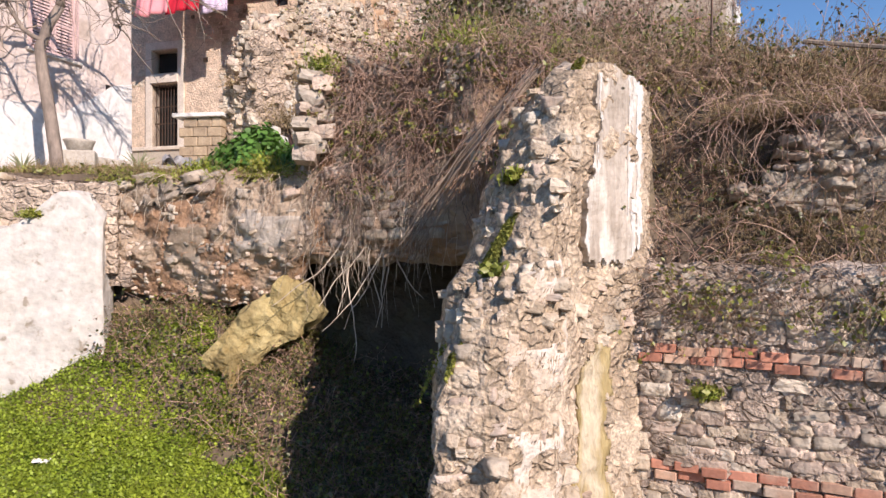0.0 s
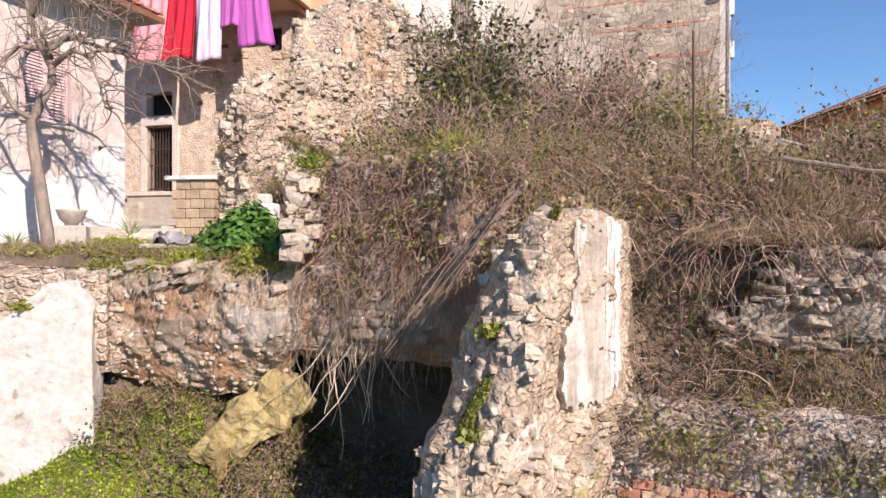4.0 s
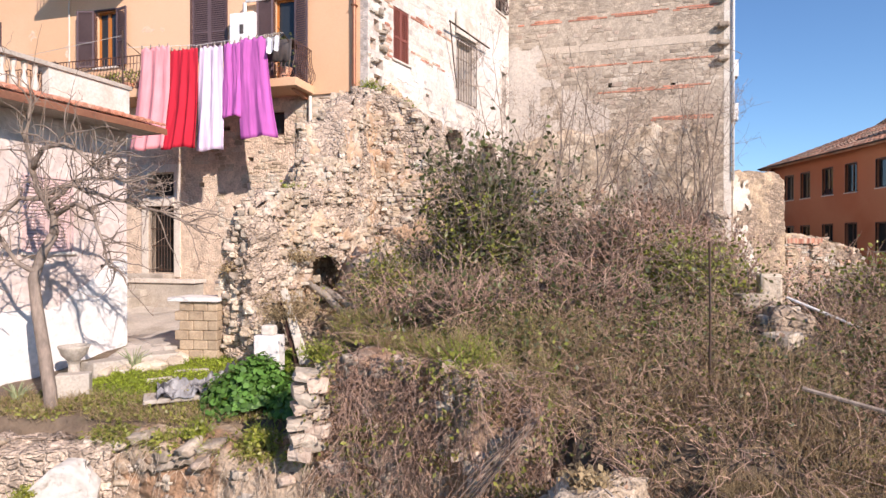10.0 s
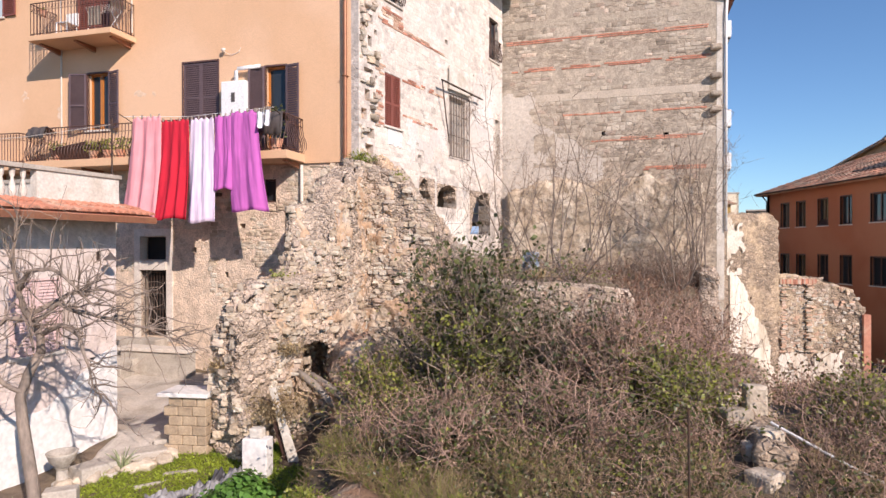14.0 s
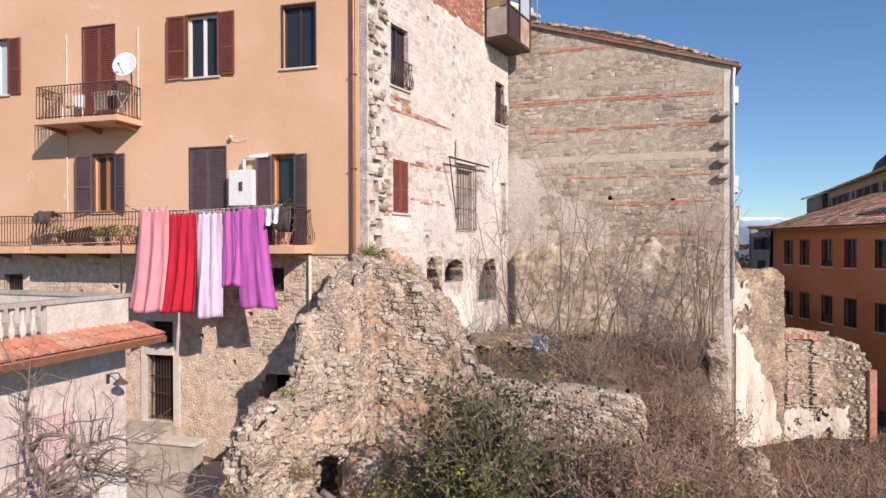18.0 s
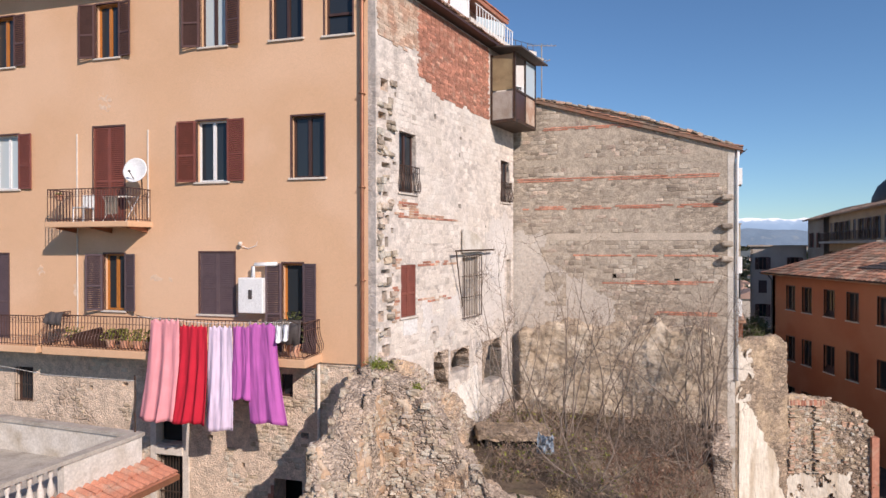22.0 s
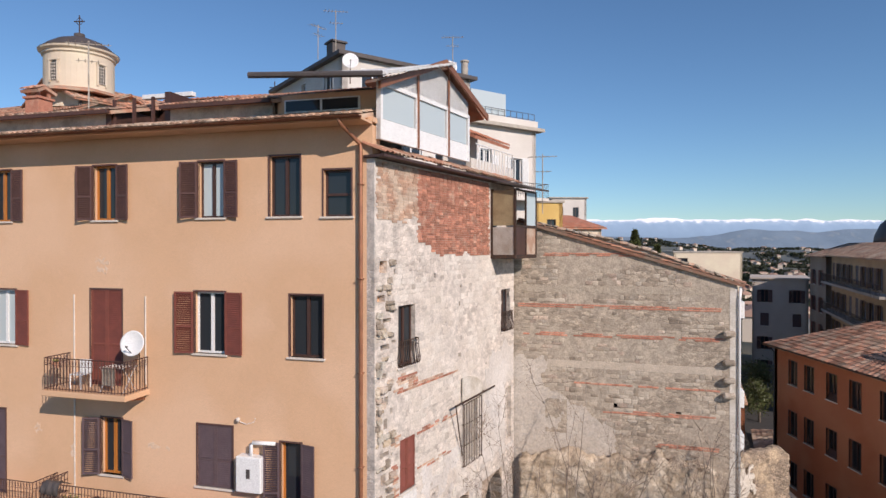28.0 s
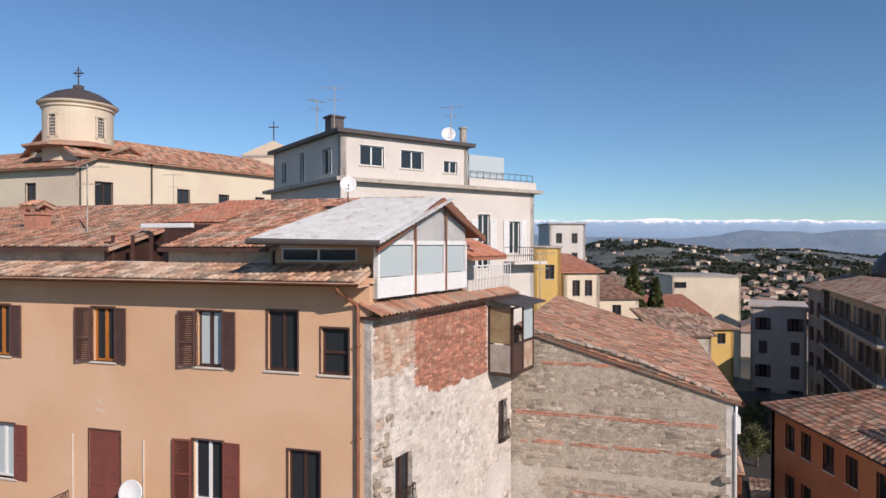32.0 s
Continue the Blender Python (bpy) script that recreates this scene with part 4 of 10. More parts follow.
part("ledge_board", boxes((-0.1, 9.3, -0.38, 0.3, 21.22, 21.29)), M["wood_dark"], apartment, "", m=SIDE)
part("white_pipe", tube(bmesh.new(), [(-1.62, -0.02, 10.7), (-1.62, -0.02, 9.0), (-1.62, -0.02, 7.2)], 0.045, sides=8), M["sill"], apartment, "grey-white drain pipe", smooth=True, m=FACADE)
part("brick_jamb", boxes((-3.2, -3.045, -0.03, 0.25, 6.0, 6.3), (-3.16, -3.045, -0.02, 0.25, 6.3, 6.6), (-3.22, -3.045, -0.03, 0.25, 6.6, 6.95), (-3.14, -3.045, -0.01, 0.25, 6.95, 7.2)), M["brick"], apartment, "worn red brick jamb of the cellar opening", m=FACADE @ pose(0, 0.05, 0))
# ---- roofs ----
def tile_roof(name, corners, mat, parent=None, label="", pitch=0.2, row=0.36, m=None, depth=0.055):
    """Barrel tiles over a quad: eave-left, eave-right, ridge-right, ridge-left."""
    a, b, c, d = (Vector(p) for p in corners)
    cols = max(2, int(((b - a).length + (c - d).length) / 2 / pitch))
    rows_ = max(1, int(((d - a).length + (c - b).length) / 2 / row))
    nrm = (b - a).cross(d - a).normalized()
    if nrm.z < 0:
        nrm = -nrm
    vs, fs = [], []
    rnd = random.Random(len(name) + cols)
    for i in range(cols):
        for j in range(rows_):
            lift = rnd.uniform(0, 0.012)
            o = len(vs)
            for jj, up in ((j, 0.035), (j + 1.08, 0.0)):
                fj = min(jj / rows_, 1.0)
                for k in range(5):
                    fi = (i + k / 4 * 0.94 + 0.03) / cols
                    p = a.lerp(b, fi).lerp(d.lerp(c, fi), fj)
                    vs.append(p + nrm * (depth * math.sin(math.pi * k / 4) + up + lift))
            fs += [(o + k, o + k + 1, o + 6 + k, o + 5 + k) for k in range(4)]
            fs.append((o, o + 1, o + 2, o + 3, o + 4))
    base = [p - nrm * 0.01 for p in (a, b, c, d)] + [p - nrm * 0.12 for p in (a, b, c, d)]
    o = len(vs)
    vs += base
    fs += [(o, o + 1, o + 2, o + 3), (o + 7, o + 6, o + 5, o + 4), (o, o + 4, o + 5, o + 1), (o + 1, o + 5, o + 6, o + 2), (o + 2, o + 6, o + 7, o + 3), (o + 3, o + 7, o + 4, o)]
    return raw(name, vs, fs, mat, parent, label, m=m)


# eave strip along the front, then the loft set back, then the main roof
tile_roof("roof", ((-22, -0.76, 22.22), (-0.1, -0.76, 22.22), (-0.1, 0.75, 22.62), (-22, 0.75, 22.62)), M["tile_old"], apartment, "weathered eave tiles", m=FACADE)
part("loft_wall", boxes((-22, -9.3, 0.75, 0.9, 22.5, 23.1), (-6.9, -3.4, 0.75, 0.9, 22.5, 23.05)), M["concrete"], apartment, "", m=FACADE)
tile_roof("roof", ((-22, 0.5, 23.1), (-8.9, 0.5, 23.1), (-8.9, 7.2, 24.9), (-22, 7.2, 24.9)), M["tile"], apartment, "red tile roof", m=FACADE)
tile_roof("roof", ((-7.0, 0.5, 23.1), (-3.3, 0.5, 23.1), (-0.6, 7.2, 25.0), (-7.0, 7.2, 25.0)), M["tile"], apartment, "red tile roof", m=FACADE)
tile_roof("roof", ((-9.2, 3.2, 23.95), (-6.8, 3.2, 23.95), (-6.8, 7.2, 25.0), (-9.2, 7.2, 25.0)), M["tile_new"], apartment, "newer red tiles", m=FACADE)
part("roof_back", boxes((-22, -1.6, 7.0, 7.3, 21.0, 24.85)), M["concrete"], apartment, "", m=FACADE)
part("terrace_back", boxes((-9.2, -7.0, 3.0, 3.1, 22.5, 23.9), (-9.3, -9.1, 0.75, 3.1, 22.4, 23.3), (-7.1, -6.9, 0.75, 3.1, 22.4, 23.6)), M["wood_dark"], apartment, "dark recessed roof terrace", m=FACADE)
part("terrace_awning", soft_box(-8.95, -7.0, 1.9, 2.1, 23.75, 23.9, 0.02), M["metal_white"], apartment, "white rolled awning box", m=FACADE)
for x0, x1 in ((-22, -8.9), (-7.0, -3.3)):
    part("roof_gutter", boxes((x0, x1, 0.36, 0.48, 22.99, 23.1)), M["rust"], apartment, "red-brown gutter board", m=FACADE)
for x in (-9.05, -8.3, -7.6):
    part("terrace_post", boxes((x - 0.04, x + 0.04, 0.8, 0.88, 22.55, 23.5)), M["rust"], apartment, "", m=FACADE)
part("terrace_shelf", boxes((-9.2, -7.0, 0.72, 0.86, 22.6, 22.68)), M["oldplaster"], apartment, "", m=FACADE)
# glazed loft with corrugated roof; gable faces the side
G0, G1, GT = Vector((-1.8, 15.71, 23.22)), Vector((1.33, 22.3, 23.6)), Vector((0.13, 19.6, 24.62))
L0, L1 = Vector((-5.19, 16.06, 23.28)), Vector((-3.13, 22.4, 25.0))
vs, fs = [], []
n = 40
for i in range(n + 1):
    f = i / n
    w = 0.02 * math.sin(i * math.pi / 2 * 1.7)
    p, q = L0.lerp(L1 + Vector((0.2, -0.9, -0.25)), f), G0.lerp(GT, f)
    q2 = q + Vector((0.12, -0.05, 0))
    vs += [p + Vector((0, 0, 0.06 + w)), q2 + Vector((0, 0, 0.06 + w)), p + Vector((0, 0, w)), q2 + Vector((0, 0, w))]
for i in range(n):
    a = 4 * i
    fs += [(a, a + 1, a + 5, a + 4), (a + 2, a + 6, a + 7, a + 3), (a + 1, a + 3, a + 7, a + 5), (a, a + 4, a + 6, a + 2)]
fs += [(0, 2, 3, 1)]
loft_roof = raw("loft_roof", vs, fs, M["corrugated"], apartment, "white corrugated loft roof")
bm = bmesh.new()
tube(bm, [L0 + Vector((0, -0.08, 0.01)), G0 + Vector((0.1, -0.08, 0.01))], 0.085, sides=8)
part("loft_gutter", bm, M["lead"], apartment, "dark gutter of the loft roof")
# ridges of the sheet running up the slope
for i in range(26):
    f = (i + 0.5) / 26
    a, b = L0.lerp(G0, f), (L1 + Vector((0.2, -0.9, -0.25))).lerp(GT, f)
    part("sheet_ridge", tube(bmesh.new(), [a + Vector((0, 0, 0.07)), b + Vector((0, 0, 0.07))], 0.035, sides=6), M["corrugated"], loft_roof)
tile_roof("roof", ((1.33, 22.4, 23.55), (-2.0, 25.0, 23.55), (-3.0, 22.5, 24.9), (0.13, 19.7, 24.6)), M["tile"], apartment)
bm = bmesh.new()
xa, xb, xt = 0.25, 5.45, 3.45
for (p, q) in (((xa - 0.35, 23.18), (xt, 24.66)), ((xt, 24.66), (xb + 1.0, 23.5))):
    v = [bm.verts.new((x, y, z + dz)) for y in (-0.28, -0.2) for (x, z) in (p, q) for dz in (0, -0.2)]
    for f in ((0, 1, 3, 2), (4, 6, 7, 5), (0, 2, 6, 4), (1, 5, 7, 3), (0, 4, 5, 1), (2, 3, 7, 6)):
        bm.faces.new([v[i] for i in f])
part("bargeboard", bm, M["copper"], apartment, "red-brown bargeboards", m=SIDE)
bm = boxes((xa, xb, 0.0, 0.1, 21.75, 22.3))
for x in (xa, 2.05, 3.9, xb - 0.08):
    box(bm, x, x + 0.1, -0.03, 0.12, 21.75, 23.3)
box(bm, xa, xb, -0.03, 0.12, 23.2, 23.32)
part("glazing_frame", bm, M["white_frame"], apartment, "white framed loft glazing", m=SIDE)
for x, z in ((2.1, 24.0), (3.95, 24.4)):
    part("glazing_post", boxes((x, x + 0.1, -0.05, -0.03, 21.75, z)), M["copper"], apartment, "red-brown post", m=SIDE)
for a, b in ((xa + 0.15, 2.0), (2.2, 3.85), (4.05, xb - 0.12)):
    part("loft_pane", boxes((a, b, 0.03, 0.05, 22.32, 23.2)), M["glass_light"], apartment, "curtained pane", m=SIDE)
bm = bmesh.new()
v = [bm.verts.new(p) for p in ((xa, 0.02, 23.3), (xb, 0.02, 23.3), (xb, 0.02, 23.75), (xt, 0.02, 24.5), (xa, 0.02, 23.35))]
bm.faces.new(v)
bmesh.ops.solidify(bm, geom=bm.faces[:], thickness=0.06)
part("gable_panel", bm, M["white_frame"], apartment, "white gable panel", m=SIDE)
part("loft_front", boxes((-3.3, 0.1, 0.85, 1.0, 22.4, 23.25)), M["plaster"], apartment, "", m=FACADE)
w = part("loft_window", boxes((-3.05, -0.7, 0.8, 0.86, 22.72, 23.1)), M["white_frame"], apartment, "low white loft window", m=FACADE)
for a, b in ((-3.0, -1.92), (-1.84, -0.75)):
    part("pane", boxes((a, b, 0.786, 0.797, 22.76, 23.06)), M["glass"], w)
part("parapet", boxes((5.85, 9.6, 0.1, 0.3, 21.2, 21.95), (5.9, 9.4, 0.2, 5.0, 21.2, 21.3)), M["white_wall"], apartment, "", m=SIDE)
tile_roof("roof", ((6.0, 0.0, 22.75), (9.0, 0.0, 22.75), (9.0, 1.5, 23.4), (6.0, 1.5, 23.4)), M["tile_new"], apartment, "small red tile canopy", m=SIDE)
for u in np.linspace(6.1, 9.3, 14):
    part("terrace_bar", tube(bmesh.new(), [(u, 0.0, 21.6), (u, 0.0, 22.45)], 0.018, sides=5), M["white_frame"], apartment, m=SIDE)
part("terrace_rail", tube(bmesh.new(), [(6.0, 0.0, 22.45), (9.35, 0.0, 22.45)], 0.025, sides=6), M["white_frame"], apartment, m=SIDE)
part("canopy_wall", boxes((6.0, 9.0, 1.4, 1.55, 21.3, 23.3)), M["white_wall"], apartment, "", m=SIDE)
# chimney on the front roof
bm = boxes((-0.3, 0.3, -0.3, 0.3, 0, 1.1), (-0.36, 0.36, -0.36, 0.36, 1.1, 1.18))
for sx in (-0.27, 0.17):
    for sy in (-0.27, 0.17):
        box(bm, sx, sx + 0.1, sy, sy + 0.1, 1.18, 1.4)
ch = part("chimney", bm, M["brick"], apartment, "brick chimney with tile hood", m=pose(-15.2, 22.97, 23.2, 0, 0, -15))
tile_roof("hood", ((-0.42, -0.42, 1.4), (0.42, -0.42, 1.4), (0.3, 0, 1.62), (-0.3, 0, 1.62)), M["tile"], ch)
tile_roof("hood", ((0.42, 0.42, 1.4), (-0.42, 0.42, 1.4), (-0.3, 0, 1.62), (0.3, 0, 1.62)), M["tile"], ch)

# enclosed balcony hung on the side wall
bm = soft_box(7.2, 9.3, -1.0, 0.0, 18.42, 18.55, 0.015, 1)
eb = part("enclosed_balcony", bm, M["iron"], apartment, "rusty enclosed balcony with panelled sides", m=SIDE)
for b_ in ((7.2, 7.28, -1.0, -0.92, 18.55, 20.95), (9.22, 9.3, -1.0, -0.92, 18.55, 20.95), (7.2, 7.28, -0.1, -0.02, 18.55, 20.95), (8.2, 8.26, -1.0, -0.94, 18.55, 20.87)):
    part("post", boxes(b_), M["iron"], eb)
for b_ in ((7.28, 9.22, -1.003, -0.937, 19.55, 19.63), (7.28, 9.22, -1.003, -0.937, 20.88, 20.95)):
    part("cross_rail", boxes(b_), M["iron"], eb)
part("side_panel", boxes((7.22, 7.26, -0.92, -0.1, 19.62, 20.9)), surf("stained_yellow_panel", (0.36, 0.29, 0.17), (0.25, 0.19, 0.11), 2, bump=0.1, rough=0.4), eb)
part("side_panel", boxes((7.22, 7.26, -0.92, -0.1, 18.56, 19.56)), surf("stained_grey_panel", (0.46, 0.43, 0.39), (0.33, 0.28, 0.23), 2, bump=0.1, rough=0.4), eb)
part("front_panel", boxes((7.3, 8.2, -0.98, -0.95, 18.56, 19.55)), M["wood_dark"], eb)
part("front_panel", boxes((8.3, 9.2, -0.98, -0.95, 18.56, 19.55)), M["brick_pale"], eb)
part("front_pane", boxes((8.3, 9.2, -0.98, -0.96, 19.65, 20.88)), M["glass_light"], eb)
bm = boxes((7.0, 9.7, -1.35, 0.1, 20.98, 21.04))
for v in bm.verts:
    v.co.z += 0.25 * (v.co.y + 1.35) / 1.45
part("canopy", bm, M["lead"], eb, "dark sheet canopy")
# ---- neighbouring house: bare party wall and long tile roof ----
house = thing("stone_house", pose(0, 0, 0), "old stone house with bare banded party wall and sloping tile roof", "building")


def far_top(x):
    return np.interp(x, [-0.5, 0.3, 2.1, 4.25, 6.3, 8.2], [20.0, 19.9, 19.5, 19.0, 18.3, 17.55])


part("party_wall", holed_wall(-0.05, 8.18, 5.0, 19.0, 0.5, [(3.88, 4.12, 12.62, 12.86), (6.12, 6.3, 12.62, 12.86)], top=(far_top, (0.3, 2.1, 4.25, 6.3))), M["farwall"], house, "grey banded masonry party wall", m=FAR)
# Black plate behind the two small holes, coloured for their shade.
part("wall_core", boxes((3.0, 7.0, 0.52, 0.6, 12.3, 13.2)), M["dark"], house, "", m=FAR)
part("street_wall", boxes((7.75, 8.2, 0.5, 15.0, 1.0, 17.5)), M["oldplaster"], house, "", m=FAR @ pose(0, 0, 0, 0, 0, 0))
tile_roof("roof", ((8.45, 15.2, 17.5), (8.45, -0.12, 17.5), (0.2, -0.12, 19.95), (0.2, 15.2, 19.95)), M["tile"], house, "sloping roof of faded barrel tiles", m=FAR)
part("gutter", gutter(15.3), M["copper"], house, "", m=FAR @ pose(8.5, -0.1, 17.45, 0, 0, 90))
part("downpipe", tube(bmesh.new(), [(8.3, -0.03, 17.4), (8.26, -0.04, 16.9), (8.26, -0.04, 9.0)], 0.05, sides=8), M["white_frame"], house, "", smooth=True, m=FAR)
part("quoin_edge", boxes((7.95, 8.21, -0.008, 0.5, 5.0, 17.4)), M["oldplaster"], house, "", m=FAR)
# ---- small whitewashed house with roof terrace ----
WH = frame_at(-6.65, 12.95, 70.9)  # x runs away along the wall, y into the house
cottage = thing("cottage", pose(0, 0, 0), "small pale stucco house with tile eave and balustraded roof terrace", "house")
WO = (-2.22, -1.3, 6.5, 7.85)
part("wall", holed_wall(-7.0, 0.0, 3.6, 9.0, 0.45, [WO, (-0.64, -0.42, 6.03, 6.24)]), M["pinkpaint"], cottage, "pale pink rough stucco wall", m=WH)
part("wall", boxes((-0.45, 0.0, 0.45, 6.0, 3.6, 9.0)), M["pinkpaint"], cottage, "", m=WH)
bm = bmesh.new()
cols = 40
for i in range(cols):
    x0, x1 = -7.0 + 7.004 * i / cols, -7.0 + 7.004 * (i + 1) / cols
    h0, h1 = (lerp(5.45, 6.4, ease(x, -1.9, 0.1)) + 0.08 * fbm(x * 2.5, 0.4) for x in (x0, x1))
    v = [bm.verts.new(p) for p in ((x0, -0.012, 3.6), (x1, -0.012, 3.6), (x1, -0.012, h1), (x0, -0.012, h0))]
    bm.faces.new(v)
bmesh.ops.remove_doubles(bm, verts=bm.verts[:], dist=0.001)
bmesh.ops.solidify(bm, geom=bm.faces[:], thickness=0.01)
part("whitewash", bm, M["whitepaint"], cottage, "bright whitewashed lower wall", m=WH)
window(cottage, WH, WO, M["shutter_pink"], "glass", "shutter_pink", closed=True)
part("roof_slab", boxes((-7.0, 0.1, -0.05, 6.0, 9.0, 9.25)), M["concrete"], cottage, "", m=WH)
tile_roof("roof", ((-7.2, -0.72, 9.1), (0.35, -0.72, 9.1), (0.35, 0.05, 9.34), (-7.2, 0.05, 9.34)), M["tile_new"], cottage, "red barrel tile eave", m=WH, pitch=0.17, row=0.3)
part("fascia", boxes((-7.2, 0.36, -0.74, -0.7, 8.96, 9.08)), M["copper"], cottage, "red-brown fascia", m=WH)
part("soffit", boxes((-7.2, 0.35, -0.7, 0.0, 8.98, 9.02)), M["wood_grey"], cottage, "", m=WH)
part("parapet", boxes((-1.75, 0.08, 0.0, 0.16, 9.25, 9.9), (-0.08, 0.08, 0.16, 4.5, 9.25, 9.9)), M["oldplaster"], cottage, "weathered white parapet", m=WH)
part("coping", boxes((-7.0, 0.12, -0.04, 0.2, 9.9, 9.98), (-0.12, 0.12, 0.2, 4.5, 9.9, 9.98), (-7.0, -0.12, 4.3, 4.5, 9.9, 9.98)), M["concrete"], cottage, "", m=WH)
BAL = [(0.055, 0), (0.055, 0.05), (0.03, 0.07), (0.045, 0.12), (0.068, 0.2), (0.06, 0.28), (0.03, 0.4), (0.025, 0.44), (0.045, 0.5), (0.05, 0.58), (0.05, 0.62)]
bal_bm = lathe(bmesh.new(), BAL, 10)
bal_me = bpy.data.meshes.new("baluster")
bal_bm.to_mesh(bal_me)
bal_bm.free()
bal_me.polygons.foreach_set("use_smooth", [True] * len(bal_me.polygons))
bal_me.materials.append(M["oldplaster"])
for i in range(26):
    link("baluster", bal_me, None, cottage, m=WH @ pose(-1.95 - 0.2 * i, 0.08, 9.27))
for i in range(32):
    link("baluster", bal_me, None, cottage, m=WH @ pose(-0.3 - 0.2 * i, 4.4, 9.27))
part("plinth", boxes((-7.0, -1.75, 0.0, 0.16, 9.24, 9.28), (-7.0, -0.1, 4.3, 4.5, 9.24, 9.28)), M["concrete"], cottage, "", m=WH)
# ---- masonry masses of the ruin, bank and pillar ----
def cobble(x, y, z, size, seed=0.0):
    """Relief of rounded stones in mortar, 0 in the joints to about 1 on the stones."""
    q = Vector((x / size + seed, y / size, z / size * 1.5))
    q += 0.25 * noise.noise_vector(q * 1.7)
    d, c = noise.voronoi(q)
    t = q - c[0]
    h = 0.45 + 0.55 * noise.cell(c[0] * 3.7) + 0.5 * (t.x * noise.cell(c[0] * 5.1) - t.z * noise.cell(c[0] * 7.3))
    return ease(d[1] - d[0], 0.0, 0.16) * h + 0.22 * fbm(x / size * 2.6, y / size * 2.6, z / size * 2.6, 3)


def rough_prism(outline, z0, top, cell=0.18, amp=0.08, seed=0.0, lean=0.0, scale=1.6, stone=0.0, size=0.16, inset=0.1):
    """A ragged solid over a polygon outline (counter-clockwise); top: height by (x, y); the sides are broken up by noise and stones."""
    pts = [Vector((*p, 0)) for p in outline]
    ring = []
    for a, b in zip(pts, pts[1:] + pts[:1]):
        n = max(1, int((b - a).length / cell))
        ring += [a.lerp(b, i / n) for i in range(n)]
    n = len(ring)
    w = max(1, int(0.25 / cell))
    outs = []
    for i in range(n):
        d = ring[(i + w) % n] - ring[i - w]
        outs.append(Vector((d.y, -d.x, 0)).normalized())
    hi = max(top(p.x, p.y) for p in ring)
    rows_ = max(3, int((hi - z0) / cell))
    bm = bmesh.new()
    lev = []
    for k in range(rows_ + 3):
        lv = []
        for p, out in zip(ring, outs):
            q = p - out * (inset * max(0, k - rows_))
            z = lerp(z0, top(q.x, q.y), min(k, rows_) / rows_) + 0.02 * max(0, k - rows_)
            d = amp * (fbm(p.x * scale + seed, p.y * scale, z * scale, 5) + 0.5 * fbm(p.x * 6 + seed, p.y * 6, z * 6, 2)) - lean * (z - z0)
            up = amp * 0.7 * fbm(q.x * 3, q.y * 3, seed)
            if stone:
                c = stone * cobble(q.x, q.y, z, size, seed)
                d, up = d + (c if k <= rows_ else 0), up + (c * 0.9 if k > rows_ else 0)
            lv.append(bm.verts.new((q.x + out.x * d, q.y + out.y * d, z + up)))
        lev.append(lv)
    for u, v in zip(lev, lev[1:]):
        for i in range(n):
            bm.faces.new((u[i], u[(i + 1) % n], v[(i + 1) % n], v[i]))
    cap = bm.faces.new(lev[-1])
    bmesh.ops.triangulate(bm, faces=[cap])
    return bm


def strip(line, half):
    """A closed outline round a polyline, of the given half-thickness."""
    ls = [Vector(p) for p in line]
    left, right = [], []
    for i, p in enumerate(ls):
        d = (ls[min(i + 1, len(ls) - 1)] - ls[max(i - 1, 0)]).normalized()
        q = Vector((-d.y, d.x)) * half
        left.append(p + q)
        right.append(p - q)
    return [tuple(p) for p in right + left[::-1]]


def bm_low(bm, z):
    return [v for v in bm.verts if v.co.z < z]


# broken spur from the corner of the apartment building towards the garden
spur = rough_prism(strip([(-4.0, 12.0), (-3.3, 13.0), (-2.5, 14.3), (-2.15, 16.2)], 0.45), 4.2,
                   lambda x, y: float(np.interp(y + 0.15 * fbm(x * 2, y * 2), [11.4, 11.8, 12.15, 12.6, 13.2, 13.82, 13.95, 14.4, 15.0, 15.7, 16.2, 16.8], [6.2, 7.0, 7.5, 7.7, 7.8, 7.9, 9.3, 9.7, 10.1, 10.4, 10.6, 10.8])) - 2.2 * max(0.0, -3.9 - x), 0.055, 0.13, 2.0, stone=0.045, size=0.26)
for v in spur.verts:
    if v.co.x > -3.0 + 0.3 * (v.co.y - 13.3) and (abs(v.co.y - 13.3) / 0.5) ** 2 + (max(0.0, v.co.z - 5.9) / 0.5) ** 2 < 1 and v.co.z > 5.2:
        v.co += Vector((-0.15, 1.9, 0))
vault = rough_prism([(-2.2, 13.1), (-1.75, 12.85), (-1.3, 13.1), (-1.15, 13.7), (-1.6, 14.2), (-2.2, 14.0)], 4.4, lambda x, y: 6.5 - 1.1 * max(0.0, math.hypot(x + 1.7, y - 13.6) - 0.25) + 0.2 * fbm(x * 3, y * 3), 0.06, 0.14, 21.0, stone=0.06, size=0.2)
tagged(part("vault_fragment", vault, surf("orange_rubble", (0.50, 0.31, 0.20), (0.38, 0.235, 0.155), 4, c=(0.54, 0.42, 0.31), cscale=2, bump=1.0, bscale=16, depth=0.05), smooth=True), "fallen orange rubble of a broken vault", "rubble")
for a_, b_ in (((-2.9, 13.0, 5.85), (-2.0, 12.55, 5.2)), ((-2.6, 13.2, 5.7), (-1.7, 12.7, 5.15))):
    log = thing("log", pose(0, 0, 0), "old grey log leaning in the broken vault", "log", "logs in the vault")
    part("timber", tube(bmesh.new(), [a_, tuple((p + q) / 2 + 0.04 for p, q in zip(a_, b_)), b_], 0.085, 0.07, 8), M["wood_grey"], log, smooth=True)
